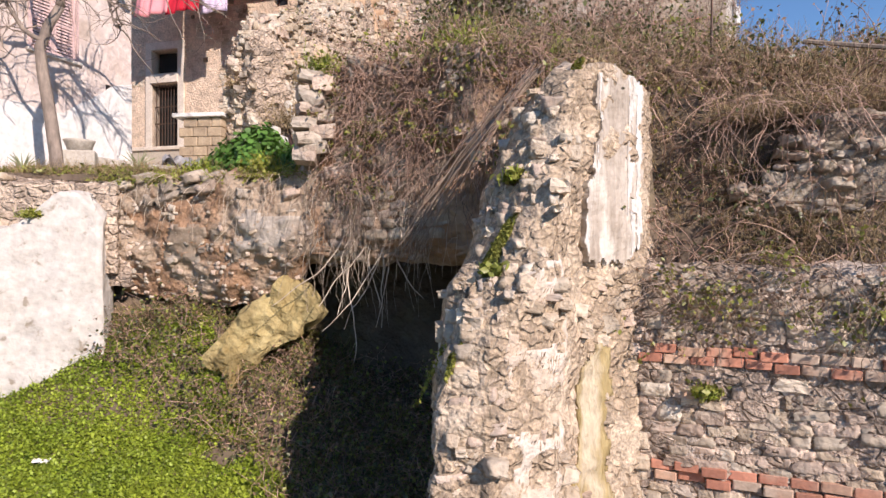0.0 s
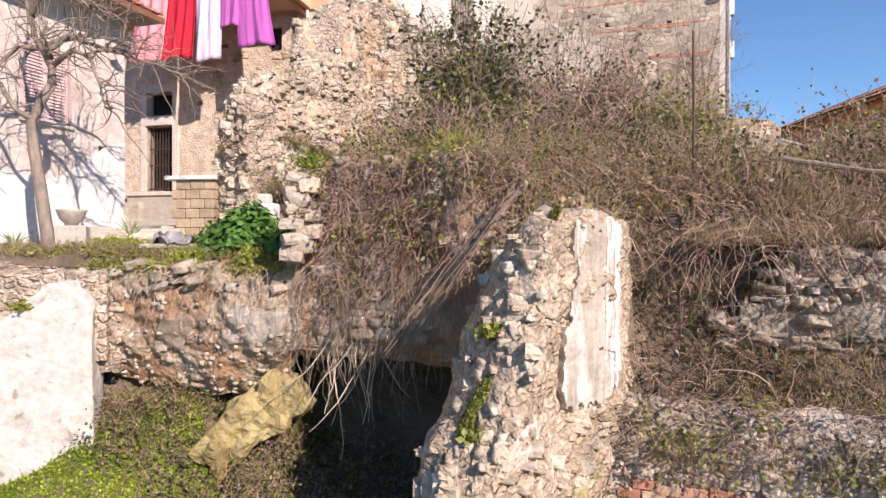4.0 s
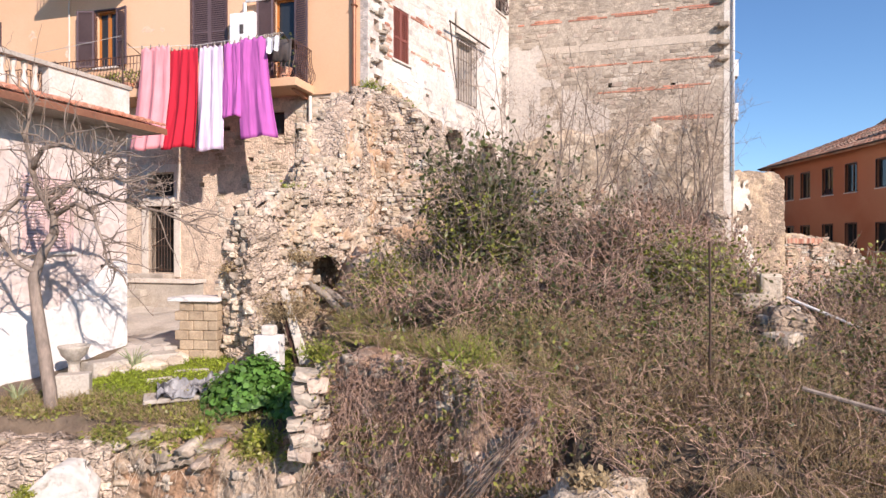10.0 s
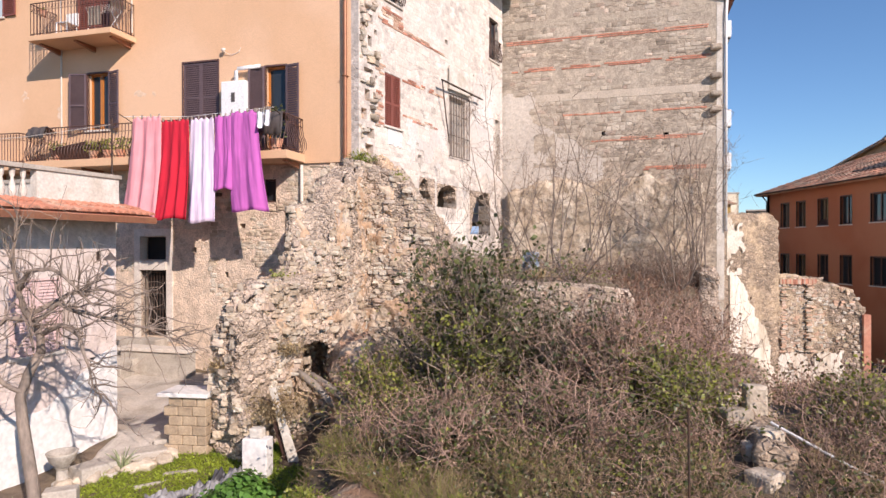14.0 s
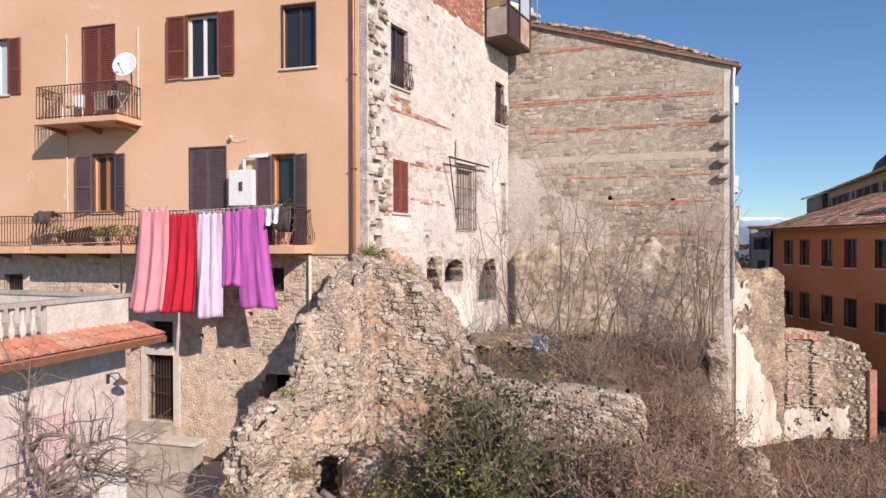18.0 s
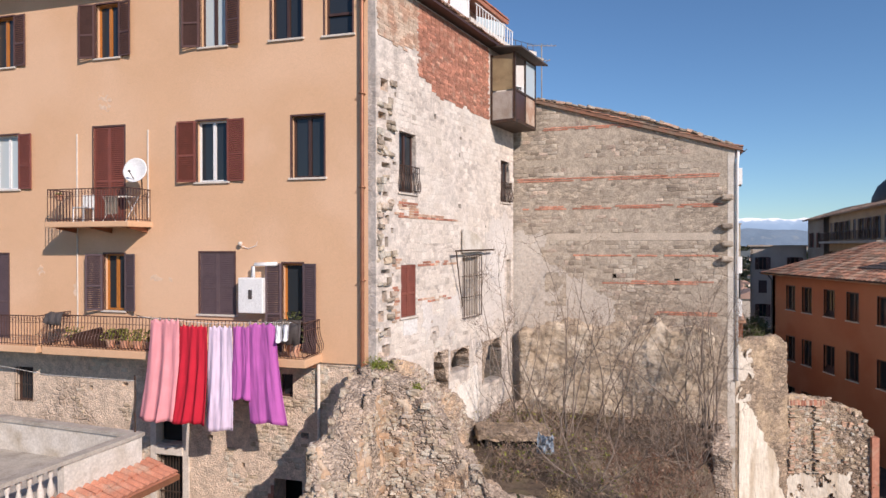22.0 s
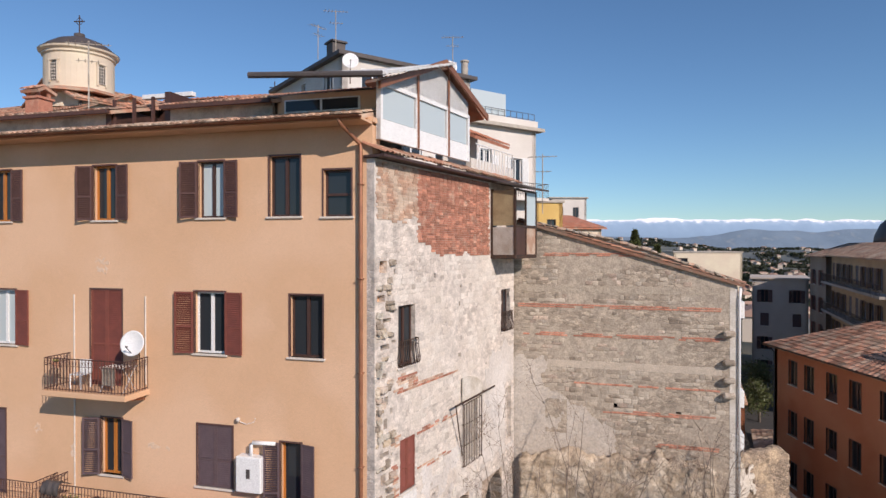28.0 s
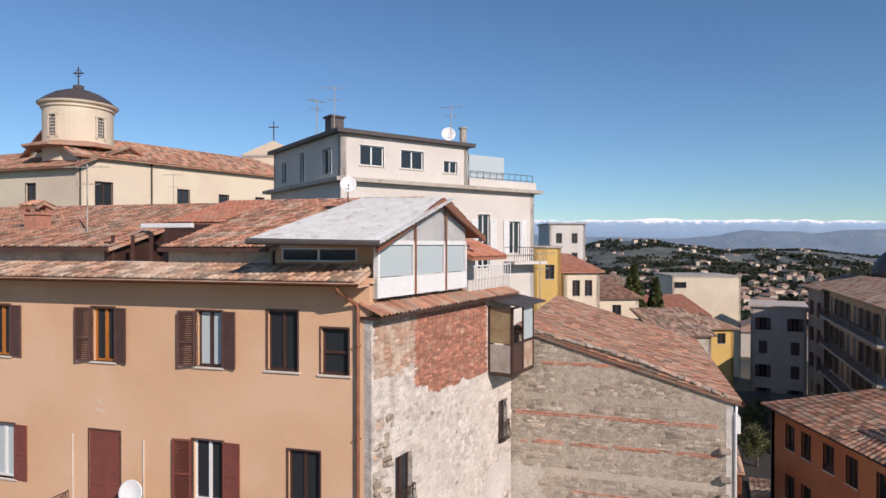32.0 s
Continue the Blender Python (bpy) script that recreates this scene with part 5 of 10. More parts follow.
spur_ob = tagged(part("ruined_wall", spur, M["rubble"], smooth=True), "ragged rubble wall with grass along its broken top", "ruined wall")
ret = rough_prism(strip([(-2.2, 16.4), (-0.6, 15.9), (1.2, 15.35), (3.0, 14.9), (4.7, 14.5)], 0.4), 4.0,
                  lambda x, y: float(np.interp(x + 0.3 * fbm(x * 2.3, y, 1), [-2.4, -1.1, -0.3, 0.3, 0.9, 1.5, 2.0, 3.2, 4.5, 4.9], [10.8, 10.4, 9.8, 8.8, 8.0, 7.6, 7.55, 7.55, 7.4, 6.6])), 0.06, 0.10, 5.0, stone=0.022, size=0.22)
ret_ob = tagged(part("ruined_wall", ret, M["rubble"], smooth=True), "broken rubble wall stepping down across the courtyard", "ruined wall")
# crumbling foot along the side wall
fpts = [(-1.72 + 0.49 * u, 16.25 + 0.87 * u) for u in (0.2, 1.5, 3.0, 5.0, 7.0, 9.0)]
foot = rough_prism(strip(fpts, 0.3), 6.3, lambda x, y: float(np.interp((x + 1.72) * 0.49 + (y - 16.25) * 0.87 + 0.3 * fbm(x * 2, y * 2), [0, 1.2, 2.2, 2.9, 3.6, 4.2, 5.6, 7.0, 9.0], [10.9, 10.6, 10.0, 9.5, 9.2, 8.5, 7.4, 7.6, 7.9])), 0.06, 0.12, 8.0, stone=0.035, size=0.24)
foot_ob = tagged(part("ruined_wall", foot, M["rubble"], smooth=True), "crumbling rubble footing under the side wall", "ruined wall")
# stub wall with plaster on the street side
stub = rough_prism(strip([(12.3, 26.5), (14.0, 27.3), (15.2, 27.75)], 0.25), 1.5, lambda x, y: 9.85 + 0.12 * fbm(x * 2.5, 2.0) - 0.2 * ease(x, 12.8, 12.3) - 0.25 * ease(x, 14.9, 15.2), 0.07, 0.06, 1.0, stone=0.05, size=0.28)
st = tagged(part("ruined_house_wall", stub, M["ruin_brown"], smooth=True), "roofless house wall with peeling white plaster", "ruined wall")
low = rough_prism(strip([(15.24, 27.85), (17.6, 27.9), (19.0, 27.45)], 0.25), 1.2, lambda x, y: float(np.interp(x, [15.2, 16.6, 17.2, 18.4, 18.9], [7.2, 7.05, 6.9, 6.5, 5.7])) + 0.12 * fbm(x * 3, 1.0), 0.09, 0.06, 3.0, stone=0.05, size=0.28)
lw = tagged(part("ruined_house_wall", low, M["ruin_brown"], smooth=True), "roofless brick and stone wall with a blocked window", "ruined wall")
# pillar of masonry in the foreground
PIL = frame_at(-0.07, 4.05, 36.2)  # x along the plastered face, y into the pillar


def pil_top(x, y):
    p = PIL.inverted() @ Vector((x, y, 0))
    f = p.x + 0.1 * fbm(x * 3, y * 3)
    z = float(np.interp(f, [-0.3, 0, 0.5, 0.78, 1.05, 1.3, 1.5, 2.6], [1.3, 1.8, 2.75, 3.15, 3.8, 4.3, 4.5, 4.42]))
    return z - 0.8 * max(0.0, p.y - 0.28 - 0.2 * ease(p.x, 1.5, 2.0)) - 0.6 * max(0.0, -p.y - 0.08) + 0.1 * fbm(x * 4, y * 4, 2)


pil_bm = rough_prism([(-0.06, 4.16), (0.3, 4.06), (0.75, 4.28), (1.12, 4.94), (1.72, 5.34), (1.95, 5.75), (1.5, 6.0), (0.95, 5.75), (0.4, 5.3), (-0.06, 4.7)], -1.3, pil_top, 0.028, 0.06, 4.0, scale=2.0, stone=0.022, size=0.14, inset=0.13)
pillar = tagged(part("masonry_pillar", pil_bm, M["pillar"], smooth=True), "tall ruined masonry pillar with patches of plaster", "pillar")
# retaining wall
rw = rough_prism(strip([(1.75, 5.6), (2.6, 5.2), (3.6, 4.7), (5.2, 3.9), (8.6, 2.2)], 0.22), -1.5, lambda x, y: 2.8 + 0.12 * fbm(x * 2, y * 2), 0.035, 0.03, 6.0, stone=0.035, size=0.18)
retaining = tagged(part("retaining_wall", rw, M["wall_mortar"], smooth=True), "rubble retaining wall with brick courses", "wall", kind="structure")
uw = rough_prism(strip([(3.0, 5.78), (3.7, 5.45), (4.6, 5.05), (6.0, 4.5)], 0.2), 3.2, lambda x, y: 4.16 - 0.5 * ease(x, 3.5, 3.0) + 0.12 * fbm(x * 2, y * 2), 0.04, 0.04, 9.0, stone=0.012, size=0.16)
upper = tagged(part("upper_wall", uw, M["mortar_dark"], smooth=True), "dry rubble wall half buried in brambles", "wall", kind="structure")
# bank under the terrace: earthy face with overhang, white plaster wall at its side
bank = rough_prism([(-4.62, 8.6), (-4.3, 8.5), (-3.4, 8.2), (-2.4, 7.85), (-1.6, 7.65), (-1.2, 7.6), (-0.3, 7.2), (0.4, 6.75), (0.9, 6.6), (1.5, 6.8), (1.5, 9.6), (-5.4, 9.6)], 2.05,
                   lambda x, y: lerp(3.85, 5.2 - 0.35 * ease(x, 0.2, 1.2), ease(x, -2.0, -1.3)) + 0.16 * fbm(x * 3, y * 3), 0.05, 0.10, 3.0, stone=0.045, size=0.2)
for v in bm_low(bank, 3.05):
    low = float(np.interp(v.co.x, [-4.6, -4.2, -2.9, -2.0, -1.75, 1.5], [2.3, 2.26, 2.16, 2.3, 2.76, 2.78])) + 0.05 * fbm(v.co.x * 3.0, 3.1)
    f = (v.co.z - 2.05) / 1.0
    v.co.z = low + (3.05 - low) * max(f, 0.0)
    v.co.y += 0.3 * (1 - f) ** 2
bank_ob = tagged(part("earth_bank", bank, surf("conglomerate_earth", (0.38, 0.23, 0.135), (0.27, 0.165, 0.10), 3.2, c=(0.40, 0.31, 0.225), cscale=1.6, bump=1.0, bscale=16, depth=0.05), smooth=True), "earthy bank of rubble conglomerate with an overhang", "bank")
# Added dark mortar wall closing the back of the hollow.
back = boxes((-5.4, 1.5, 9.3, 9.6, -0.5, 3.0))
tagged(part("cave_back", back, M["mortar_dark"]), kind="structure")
pw = rough_prism(strip([(-9.0, 7.35), (-6.6, 7.9), (-5.05, 8.3), (-4.66, 8.42)], 0.28), 0.4, lambda x, y: 3.2 + 0.5 * ease(x, -5.7, -5.0) - 0.4 * ease(x, -4.95, -4.5) + 0.05 * fbm(x * 3, y), 0.08, 0.04, 2.0)
tagged(part("plastered_wall", pw, M["whitewash_old"], smooth=True), "white plastered retaining wall with stains and holes", "wall")
tw = rough_prism(strip([(-9.5, 7.85), (-6.6, 8.5), (-5.0, 8.85), (-4.5, 8.9)], 0.3), 2.4, lambda x, y: 3.82 + 0.12 * fbm(x * 2, y * 2), 0.05, 0.08, 12.0, stone=0.07, size=0.22)
terrace_wall = tagged(part("terrace_wall", tw, M["wall_mortar"], smooth=True), "low rubble ledge of the terrace above the white wall", "wall", kind="structure")
cw = rough_prism(strip([(8.2, 18.4), (9.2, 20.8), (10.75, 24.4)], 0.25), 2.0, lambda x, y: 7.6 + 0.25 * fbm(x * 2, y * 2), 0.09, 0.1, 15.0, stone=0.06, size=0.28)
tagged(part("ruined_wall", cw, M["rubble"], smooth=True), "rubble wall holding the raised courtyard", "ruined wall")
ff = [tuple((FAR @ Vector((u, -0.32, 0)))[:2]) for u in (0.4, 2.0, 4.0, 6.0, 7.4)]
far_foot = rough_prism(strip(ff, 0.3), 7.0, lambda x, y: 10.75 + 0.5 * fbm(x * 0.6, y * 0.6, 3) + 0.2 * fbm(x * 3, y * 3), 0.07, 0.09, 18.0, stone=0.035, size=0.26)
tagged(part("ruined_wall", far_foot, surf("pale_tan_rubble", (0.54, 0.44, 0.325), (0.42, 0.33, 0.235), 3.5, c=(0.60, 0.51, 0.40), cscale=1.4, bump=0.9, bscale=12, depth=0.04), smooth=True), "crumbling pale rubble along the foot of the party wall", "ruined wall")
# ---- town beyond ----
def face_window(parent, m, x, z, w, h, frame_mat, glass="glass", shutter=None, **kw):
    o = (x - w / 2, x + w / 2, z, z + h)
    return window(parent, m, o, frame_mat, glass, shutter, **kw)


def block(name, label, m, w, d, z0, z1, mat, front=(), left=(), right=(), category="building", frame_mat=None, roof=None, roof_mat=None, rise=1.6, over=0.5, shutter=None, flat=True):
    """A building on a w by d plan in frame m (x along the front, y to the back). Window lists hold (x, z, width, height)."""
    b = thing(name, pose(0, 0, 0), label, category)
    fm = frame_mat or M["wood_dark"]
    t = 0.35
    faces = ((m, w, front), (m @ pose(0, d, 0, 0, 0, -90), d, left), (m @ pose(w, 0, 0, 0, 0, 90), d, right), (m @ pose(w, d, 0, 0, 0, 180), w, ()))
    for fmx, ln, wins in faces:
        holes = [(x - ww / 2, x + ww / 2, z, z + h) for x, z, ww, h in wins]
        part("wall", holed_wall(0, ln, z0, z1, t, holes), mat, b, m=fmx)
        for x, z, ww, h in wins:
            face_window(b, fmx, x, z, ww, h, fm, shutter=shutter, closed=bool(shutter) and (int(x * 7 + z) % 3 == 0), left=ww * 0.5 if shutter else 0, right=ww * 0.5 if shutter else 0)
    # Solid black box gives dark rooms behind the windows; shade is in its colour.
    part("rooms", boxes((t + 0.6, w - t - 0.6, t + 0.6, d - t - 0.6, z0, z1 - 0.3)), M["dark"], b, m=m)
    rm = roof_mat or M["tile_old"]
    o = over
    if roof == "hip":
        i = min(w, d) / 2
        r0, r1 = ((i, i), (w - i, i)) if w >= d else ((i, i), (i, d - i))
        z2 = z1 + rise
        A, B, C, D_ = (-o, -o, z1), (w + o, -o, z1), (w + o, d + o, z1), (-o, d + o, z1)
        R0, R1 = (*r0, z2), (*r1, z2)
        if w >= d:
            quads = ((A, B, R1, R0), (B, C, R1, R1), (C, D_, R0, R1), (D_, A, R0, R0))
        else:
            quads = ((A, B, R0, R0), (B, C, R1, R0), (C, D_, R1, R1), (D_, A, R0, R1))
        for q in quads:
            tile_roof("roof", q, rm, b, m=m, pitch=0.3, row=0.5, depth=0.07)
    elif roof == "gable":
        z2 = z1 + rise
        tile_roof("roof", ((-o, -o, z1), (w + o, -o, z1), (w + o, d / 2, z2), (-o, d / 2, z2)), rm, b, m=m, pitch=0.3, row=0.5, depth=0.07)
        tile_roof("roof", ((w + o, d + o, z1), (-o, d + o, z1), (-o, d / 2, z2), (w + o, d / 2, z2)), rm, b, m=m, pitch=0.3, row=0.5, depth=0.07)
        bm = bmesh.new()
        for x in (0.0, w - 0.2):
            v = [bm.verts.new(p) for p in ((x, 0, z1), (x, d, z1), (x, d / 2, z2 - 0.1), (x + 0.2, 0, z1), (x + 0.2, d, z1), (x + 0.2, d / 2, z2 - 0.1))]
            for f in ((0, 2, 1), (3, 4, 5), (0, 3, 5, 2), (1, 2, 5, 4)):
                bm.faces.new([v[k] for k in f])
        part("gable", bm, mat, b, m=m)
    elif roof == "shed":
        tile_roof("roof", ((-o, -o, z1), (w + o, -o, z1), (w + o, d + o, z1 + rise), (-o, d + o, z1 + rise)), rm, b, m=m, pitch=0.3, row=0.5, depth=0.07)
    else:
        part("flat_roof", boxes((-o, w + o, -o, d + o, z1, z1 + 0.22)), roof_mat or M["concrete"], b, m=m)
    return b


# deep orange house on the street: shaded long face towards the garden
OR = frame_at(22.9, 42.9, -90.0)
wins = [(42.9 - y, z, 0.95, 1.6) for y in (40.65, 38.85, 36.6, 34.5) for z in (9.65, 6.3, 2.95)]
wins += [(42.9 - y, z, 1.2, 1.5) for y in (31.9, 29.4, 27.0) for z in (9.7, 6.35)]
ora = block("orange_house", "deep orange stucco house with tile roof and dark shutters", OR, 18, 8.5, -3, 12.0, M["orange_wall"], front=wins, roof="hip", roof_mat=M["tile"], rise=2.1, over=0.55)
part("gutter", gutter(19), M["lead"], ora, "dark gutter", m=OR @ pose(-0.5, -0.62, 12.05))
part("downpipe", tube(bmesh.new(), [(0.15, -0.5, 12), (0.15, -0.1, 11.5), (0.15, -0.1, 0)], 0.05, sides=8), M["lead"], ora, m=OR)
for y, z in ((36.6, 9.65), (36.6, 6.3)):
    me = shutter_mesh(1.0, 1.6, M["wood_dark"], False)
    link("awning_shutter", me, None, ora, "shutter propped open", m=OR @ pose(42.9 - y - 0.5, -0.02, z, -22))
block("orange_house", "lower orange wing with a dark tile roof", frame_at(24.2, 34.5, -90.0), 12, 6, -3, 12.6, M["orange_wall"], roof="hip", roof_mat=M["lead"], rise=1.4, over=0.6)

# white penthouse building
WB = frame_at(-5.8, 34.3, 35.5)
wb = block("white_building", "white flat-roofed building with set-back top floor", WB, 14.8, 11, 10, 26.75, M["white_wall"],
           front=[(2.0, 24.2, 1.4, 1.5), (4.6, 24.2, 1.4, 1.5), (6.9, 24.2, 1.2, 1.5), (10.3, 21.6, 1.0, 3.6), (13.0, 22.6, 1.0, 2.2)], frame_mat=M["white_frame"], over=0.45)
pent = block("penthouse", "cream flat-roofed penthouse with wide white windows", WB @ pose(0.0, 0.0, 0), 9.0, 10.4, 26.97, 29.45, M["white_wall"],
             front=[(2.0, 27.75, 1.55, 1.15), (4.75, 27.75, 1.6, 1.1), (7.6, 27.7, 1.05, 0.75)], left=[(2.0, 27.3, 0.9, 1.4), (5.0, 27.1, 0.7, 1.9), (8.6, 27.3, 1.2, 1.5)], frame_mat=M["white_frame"], over=0.35, roof_mat=M["lead"])
bm = bmesh.new()
for i in range(11):
    tube(bm, [(9.3 + i * 0.55, 0.15, 26.95), (9.3 + i * 0.55, 0.15, 28.0)], 0.02, sides=4)
for z in (27.2, 27.6, 28.0):
    tube(bm, [(9.3, 0.15, z), (14.8, 0.15, z)], 0.02, sides=4)
part("terrace_railing", bm, M["lead"], wb, m=WB)
for x in (9.28, 10.86, 11.98, 13.56):
    link("shutter", shutter_mesh(0.5, 2.3, M["white_frame"], False), None, wb, "white louvred shutter", m=WB @ pose(x, -0.06, 22.55))
bb = part("balcony", boxes((12.0, 15.0, -1.1, -0.003, 21.9, 22.1)), M["white_wall"], wb, "small white balcony", m=WB)
for i in range(16):
    part("baluster", tube(bmesh.new(), [(12.05 + 0.193 * i, -1.05, 22.1), (12.05 + 0.193 * i, -1.05, 23.05)], 0.018, sides=4), M["lead"], bb)
part("handrail", tube(bmesh.new(), [(14.95, -0.02, 23.05), (14.95, -1.05, 23.05), (12.05, -1.05, 23.05), (12.05, -0.02, 23.05)], 0.025, sides=5), M["lead"], bb)
part("terrace_screen", boxes((9.3, 12.3, 0.3, 0.36, 26.97, 29.0), (9.3, 12.3, 0.3, 2.4, 29.0, 29.08)), M["glass_light"], wb, "frosted terrace screen", m=WB)
part("parapet", boxes((9.1, 15.0, 0, 0.14, 26.97, 27.5)), M["white_wall"], wb, m=WB)
part("chimney", boxes((-0.1, 0.7, 1.0, 1.8, 29.6, 30.5), (-0.2, 0.8, 0.9, 1.9, 30.5, 30.6)), M["lead"], pent, m=WB)
part("flue", lathe(bmesh.new(), [(0.22, 0), (0.22, 1.6), (0.28, 1.65), (0.28, 1.75)], 12, (8.8, 0.3, 29.0)), M["concrete"], pent, m=WB)


def antenna(x, y, z, h, deg, dish=False):
    a = thing("tv_antenna", pose(x, y, z, 0, 0, deg), "thin metal rooftop television antenna", "antenna", "rooftop antennas")
    part("mast", tube(bmesh.new(), [(0, 0, 0), (0, 0, h)], 0.025, sides=6), M["concrete"], a)
    bm = tube(bmesh.new(), [(-0.7, 0, h - 0.15), (0.7, 0, h - 0.05)], 0.015, sides=4)
    for i in range(7):
        x0 = -0.6 + i * 0.2
        tube(bm, [(x0, -0.3 + i * 0.02, h - 0.14 + i * 0.014), (x0, 0.3 - i * 0.02, h - 0.14 + i * 0.014)], 0.01, sides=4)
    tube(bm, [(-0.4, 0, h * 0.7), (0.4, 0, h * 0.72)], 0.012, sides=4)
    for i in range(4):
        tube(bm, [(-0.3 + i * 0.2, -0.25, h * 0.71), (-0.3 + i * 0.2, 0.25, h * 0.71)], 0.01, sides=4)
    part("aerial", bm, M["concrete"], a)
    return a


antenna(-6.2, 34.6, 29.5, 2.6, 20)
antenna(-7.4, 35.6, 29.6, 2.0, 60)
antenna(0.4, 38.0, 29.6, 2.2, 10)
antenna(-19.8, 45.0, 25.0, 3.4, 40)
antenna(-12.5, 21.5, 23.6, 2.4, 30)
antenna(4.2, 27.2, 20.3, 2.6, 15)

# church with drum and dome
CH = frame_at(-27.9, 46.9, 53.5)
church = block("church", "cream stucco church nave under a long tile roof", CH, 22, 11, 12, 30.0, M["cream"],
               front=[(1.9, 26.2, 1.3, 1.9), (8.6, 26.4, 1.1, 1.6), (12.6, 26.8, 1.0, 1.0), (16.6, 26.8, 1.0, 1.0)], roof="gable", roof_mat=M["tile"], rise=2.4, over=0.5)
for x in (0.0, 5.6):
    part("downpipe", tube(bmesh.new(), [(x + 0.1, -0.1, 29.9), (x + 0.1, -0.1, 18)], 0.08, sides=6), M["lead"], church, m=CH)
block("church_wing", "cream church transept with a tile roof", frame_at(-41.5, 51.6, -20), 14.5, 9, 12, 29.1, M["cream"], front=[(9.6, 26.0, 1.1, 2.0)], roof="gable", roof_mat=M["tile"], rise=2.2, over=0.6)
dome = thing("church_cupola", pose(-30.1, 50.7, -0.7) @ Matrix.Diagonal((0.865, 0.865, 1, 1)), "round cream cupola with dark lead cap and iron cross", "cupola")
bm = lathe(bmesh.new(), [(2.95, 30.5), (2.95, 34.75), (3.1, 34.85), (3.1, 35.0), (3.35, 35.15), (3.4, 35.3)], 40)
part("drum", bm, M["cream"], dome, smooth=False)
part("skirt_roof", lathe(bmesh.new(), [(4.6, 31.55), (4.6, 31.7), (2.9, 32.15)], 8), M["tile"], dome, "tile skirt round the drum")
part("cap", lathe(bmesh.new(), [(3.42, 35.3), (3.2, 35.42), (2.7, 35.8), (2.0, 36.2), (1.1, 36.5), (0.5, 36.62), (0.45, 36.95), (0.3, 37.0)], 40), M["lead"], dome, "dark lead cap", smooth=True)
bm = tube(bmesh.new(), [(0, 0, 36.95), (0, 0, 38.5)], 0.06, sides=6)
tube(bm, [(-0.5, 0, 38.0), (0.5, 0, 38.0)], 0.05, sides=6)
for a in range(4):
    tube(bm, [(0.28 * math.cos(t), 0, 38.0 + 0.28 * math.sin(t)) for t in np.linspace(a * math.pi / 2, (a + 1) * math.pi / 2, 5)], 0.03, sides=4)
part("cross", bm, M["iron"], dome, "iron cross")
for deg in (-23, -102, 67, 157):
    fm = pose(0, 0, 0, 0, 0, deg + 90) @ pose(0, -2.97, 0)
    bm = bmesh.new()
    outer = [(-0.34, 32.55)] + [(0.34 * math.cos(t), 33.85 + 0.2 * math.sin(t)) for t in np.linspace(math.pi, 0, 9)] + [(0.34, 32.55)]
    bm.faces.new([bm.verts.new((x, 0.0, z)) for x, z in outer])
    bmesh.ops.solidify(bm, geom=bm.faces[:], thickness=0.05)
    w_ = part("window", bm, M["glass"], dome, "arched leaded window", m=fm)
    bm = bmesh.new()
    for i in range(4):
        tube(bm, [(-0.34 + 0.227 * i, -0.08, 32.55), (-0.34 + 0.227 * i, -0.08, 33.95)], 0.03, sides=4)
    for i in range(6):
        tube(bm, [(-0.34, -0.08, 32.6 + 0.25 * i), (0.34, -0.08, 32.6 + 0.25 * i)], 0.03, sides=4)
    part("glazing_bars", bm, M["sill"], w_)
    part("hood_mould", boxes((-0.5, -0.36, -0.1, 0.05, 32.4, 34.1), (0.36, 0.5, -0.1, 0.05, 32.4, 34.1), (-0.55, 0.55, -0.12, 0.05, 34.1, 34.22)), M["cream"], w_)
cg = block("chapel", "small gabled cream chapel with a cross", frame_at(-21.5, 66.0, -5), 6.5, 4, 15, 32.6, M["cream"], roof=None, over=0.1)
bm = bmesh.new()
v = [bm.verts.new(p) for p in ((-0.4, 0, 32.8), (6.9, 0, 32.8), (3.25, 0, 34.3), (-0.4, 0.5, 32.8), (6.9, 0.5, 32.8), (3.25, 0.5, 34.3))]
for f in ((0, 1, 2), (3, 5, 4), (0, 2, 5, 3), (1, 4, 5, 2), (0, 3, 4, 1)):
    bm.faces.new([v[k] for k in f])
part("pediment", bm, M["cream"], cg, m=frame_at(-21.5, 66.0, -5))
bm = tube(bmesh.new(), [(3.25, 0.25, 34.2), (3.25, 0.25, 36.4)], 0.06, sides=6)
tube(bm, [(2.7, 0.25, 35.8), (3.8, 0.25, 35.8)], 0.06, sides=6)
part("cross", bm, M["iron"], cg, m=frame_at(-21.5, 66.0, -5))

# houses behind the long tile roof
g3 = lambda n, z0, dz, k, w=1.0, h=1.6, x0=1.5, dx=2.6: [(x0 + dx * i, z0 - dz * j, w, h) for i in range(n) for j in range(k)]
block("white_tower_house", "tall white rendered house", frame_at(17.4, 101, 4), 6.0, 8, 5, 26.6, M["white_wall"], front=g3(2, 23.5, 3.2, 3, 0.9, 1.6, 1.6, 2.6), over=0.25)
block("yellow_house", "narrow ochre-yellow stucco house", frame_at(8.4, 57.6, 10), 2.7, 7, 5, 22.9, M["yellow_wall"], front=[(1.6, 20.0, 0.8, 1.3)], over=0.15)
block("cream_house", "cream house with a small red tile roof", frame_at(11.7, 60, 12), 3.8, 8, 5, 20.6, M["cream"], front=[(1.3, 18.2, 0.7, 1.5), (2.6, 18.2, 0.7, 1.5)], roof="shed", roof_mat=M["tile_new"], rise=1.6, over=0.4)
block("cream_house", "cream house stepping down the slope", frame_at(16.2, 66, 8), 5.0, 8, 5, 17.5, M["cream"], front=[(2.5, 15.4, 0.9, 1.3)], roof="shed", roof_mat=M["tile"], rise=1.4, over=0.4)
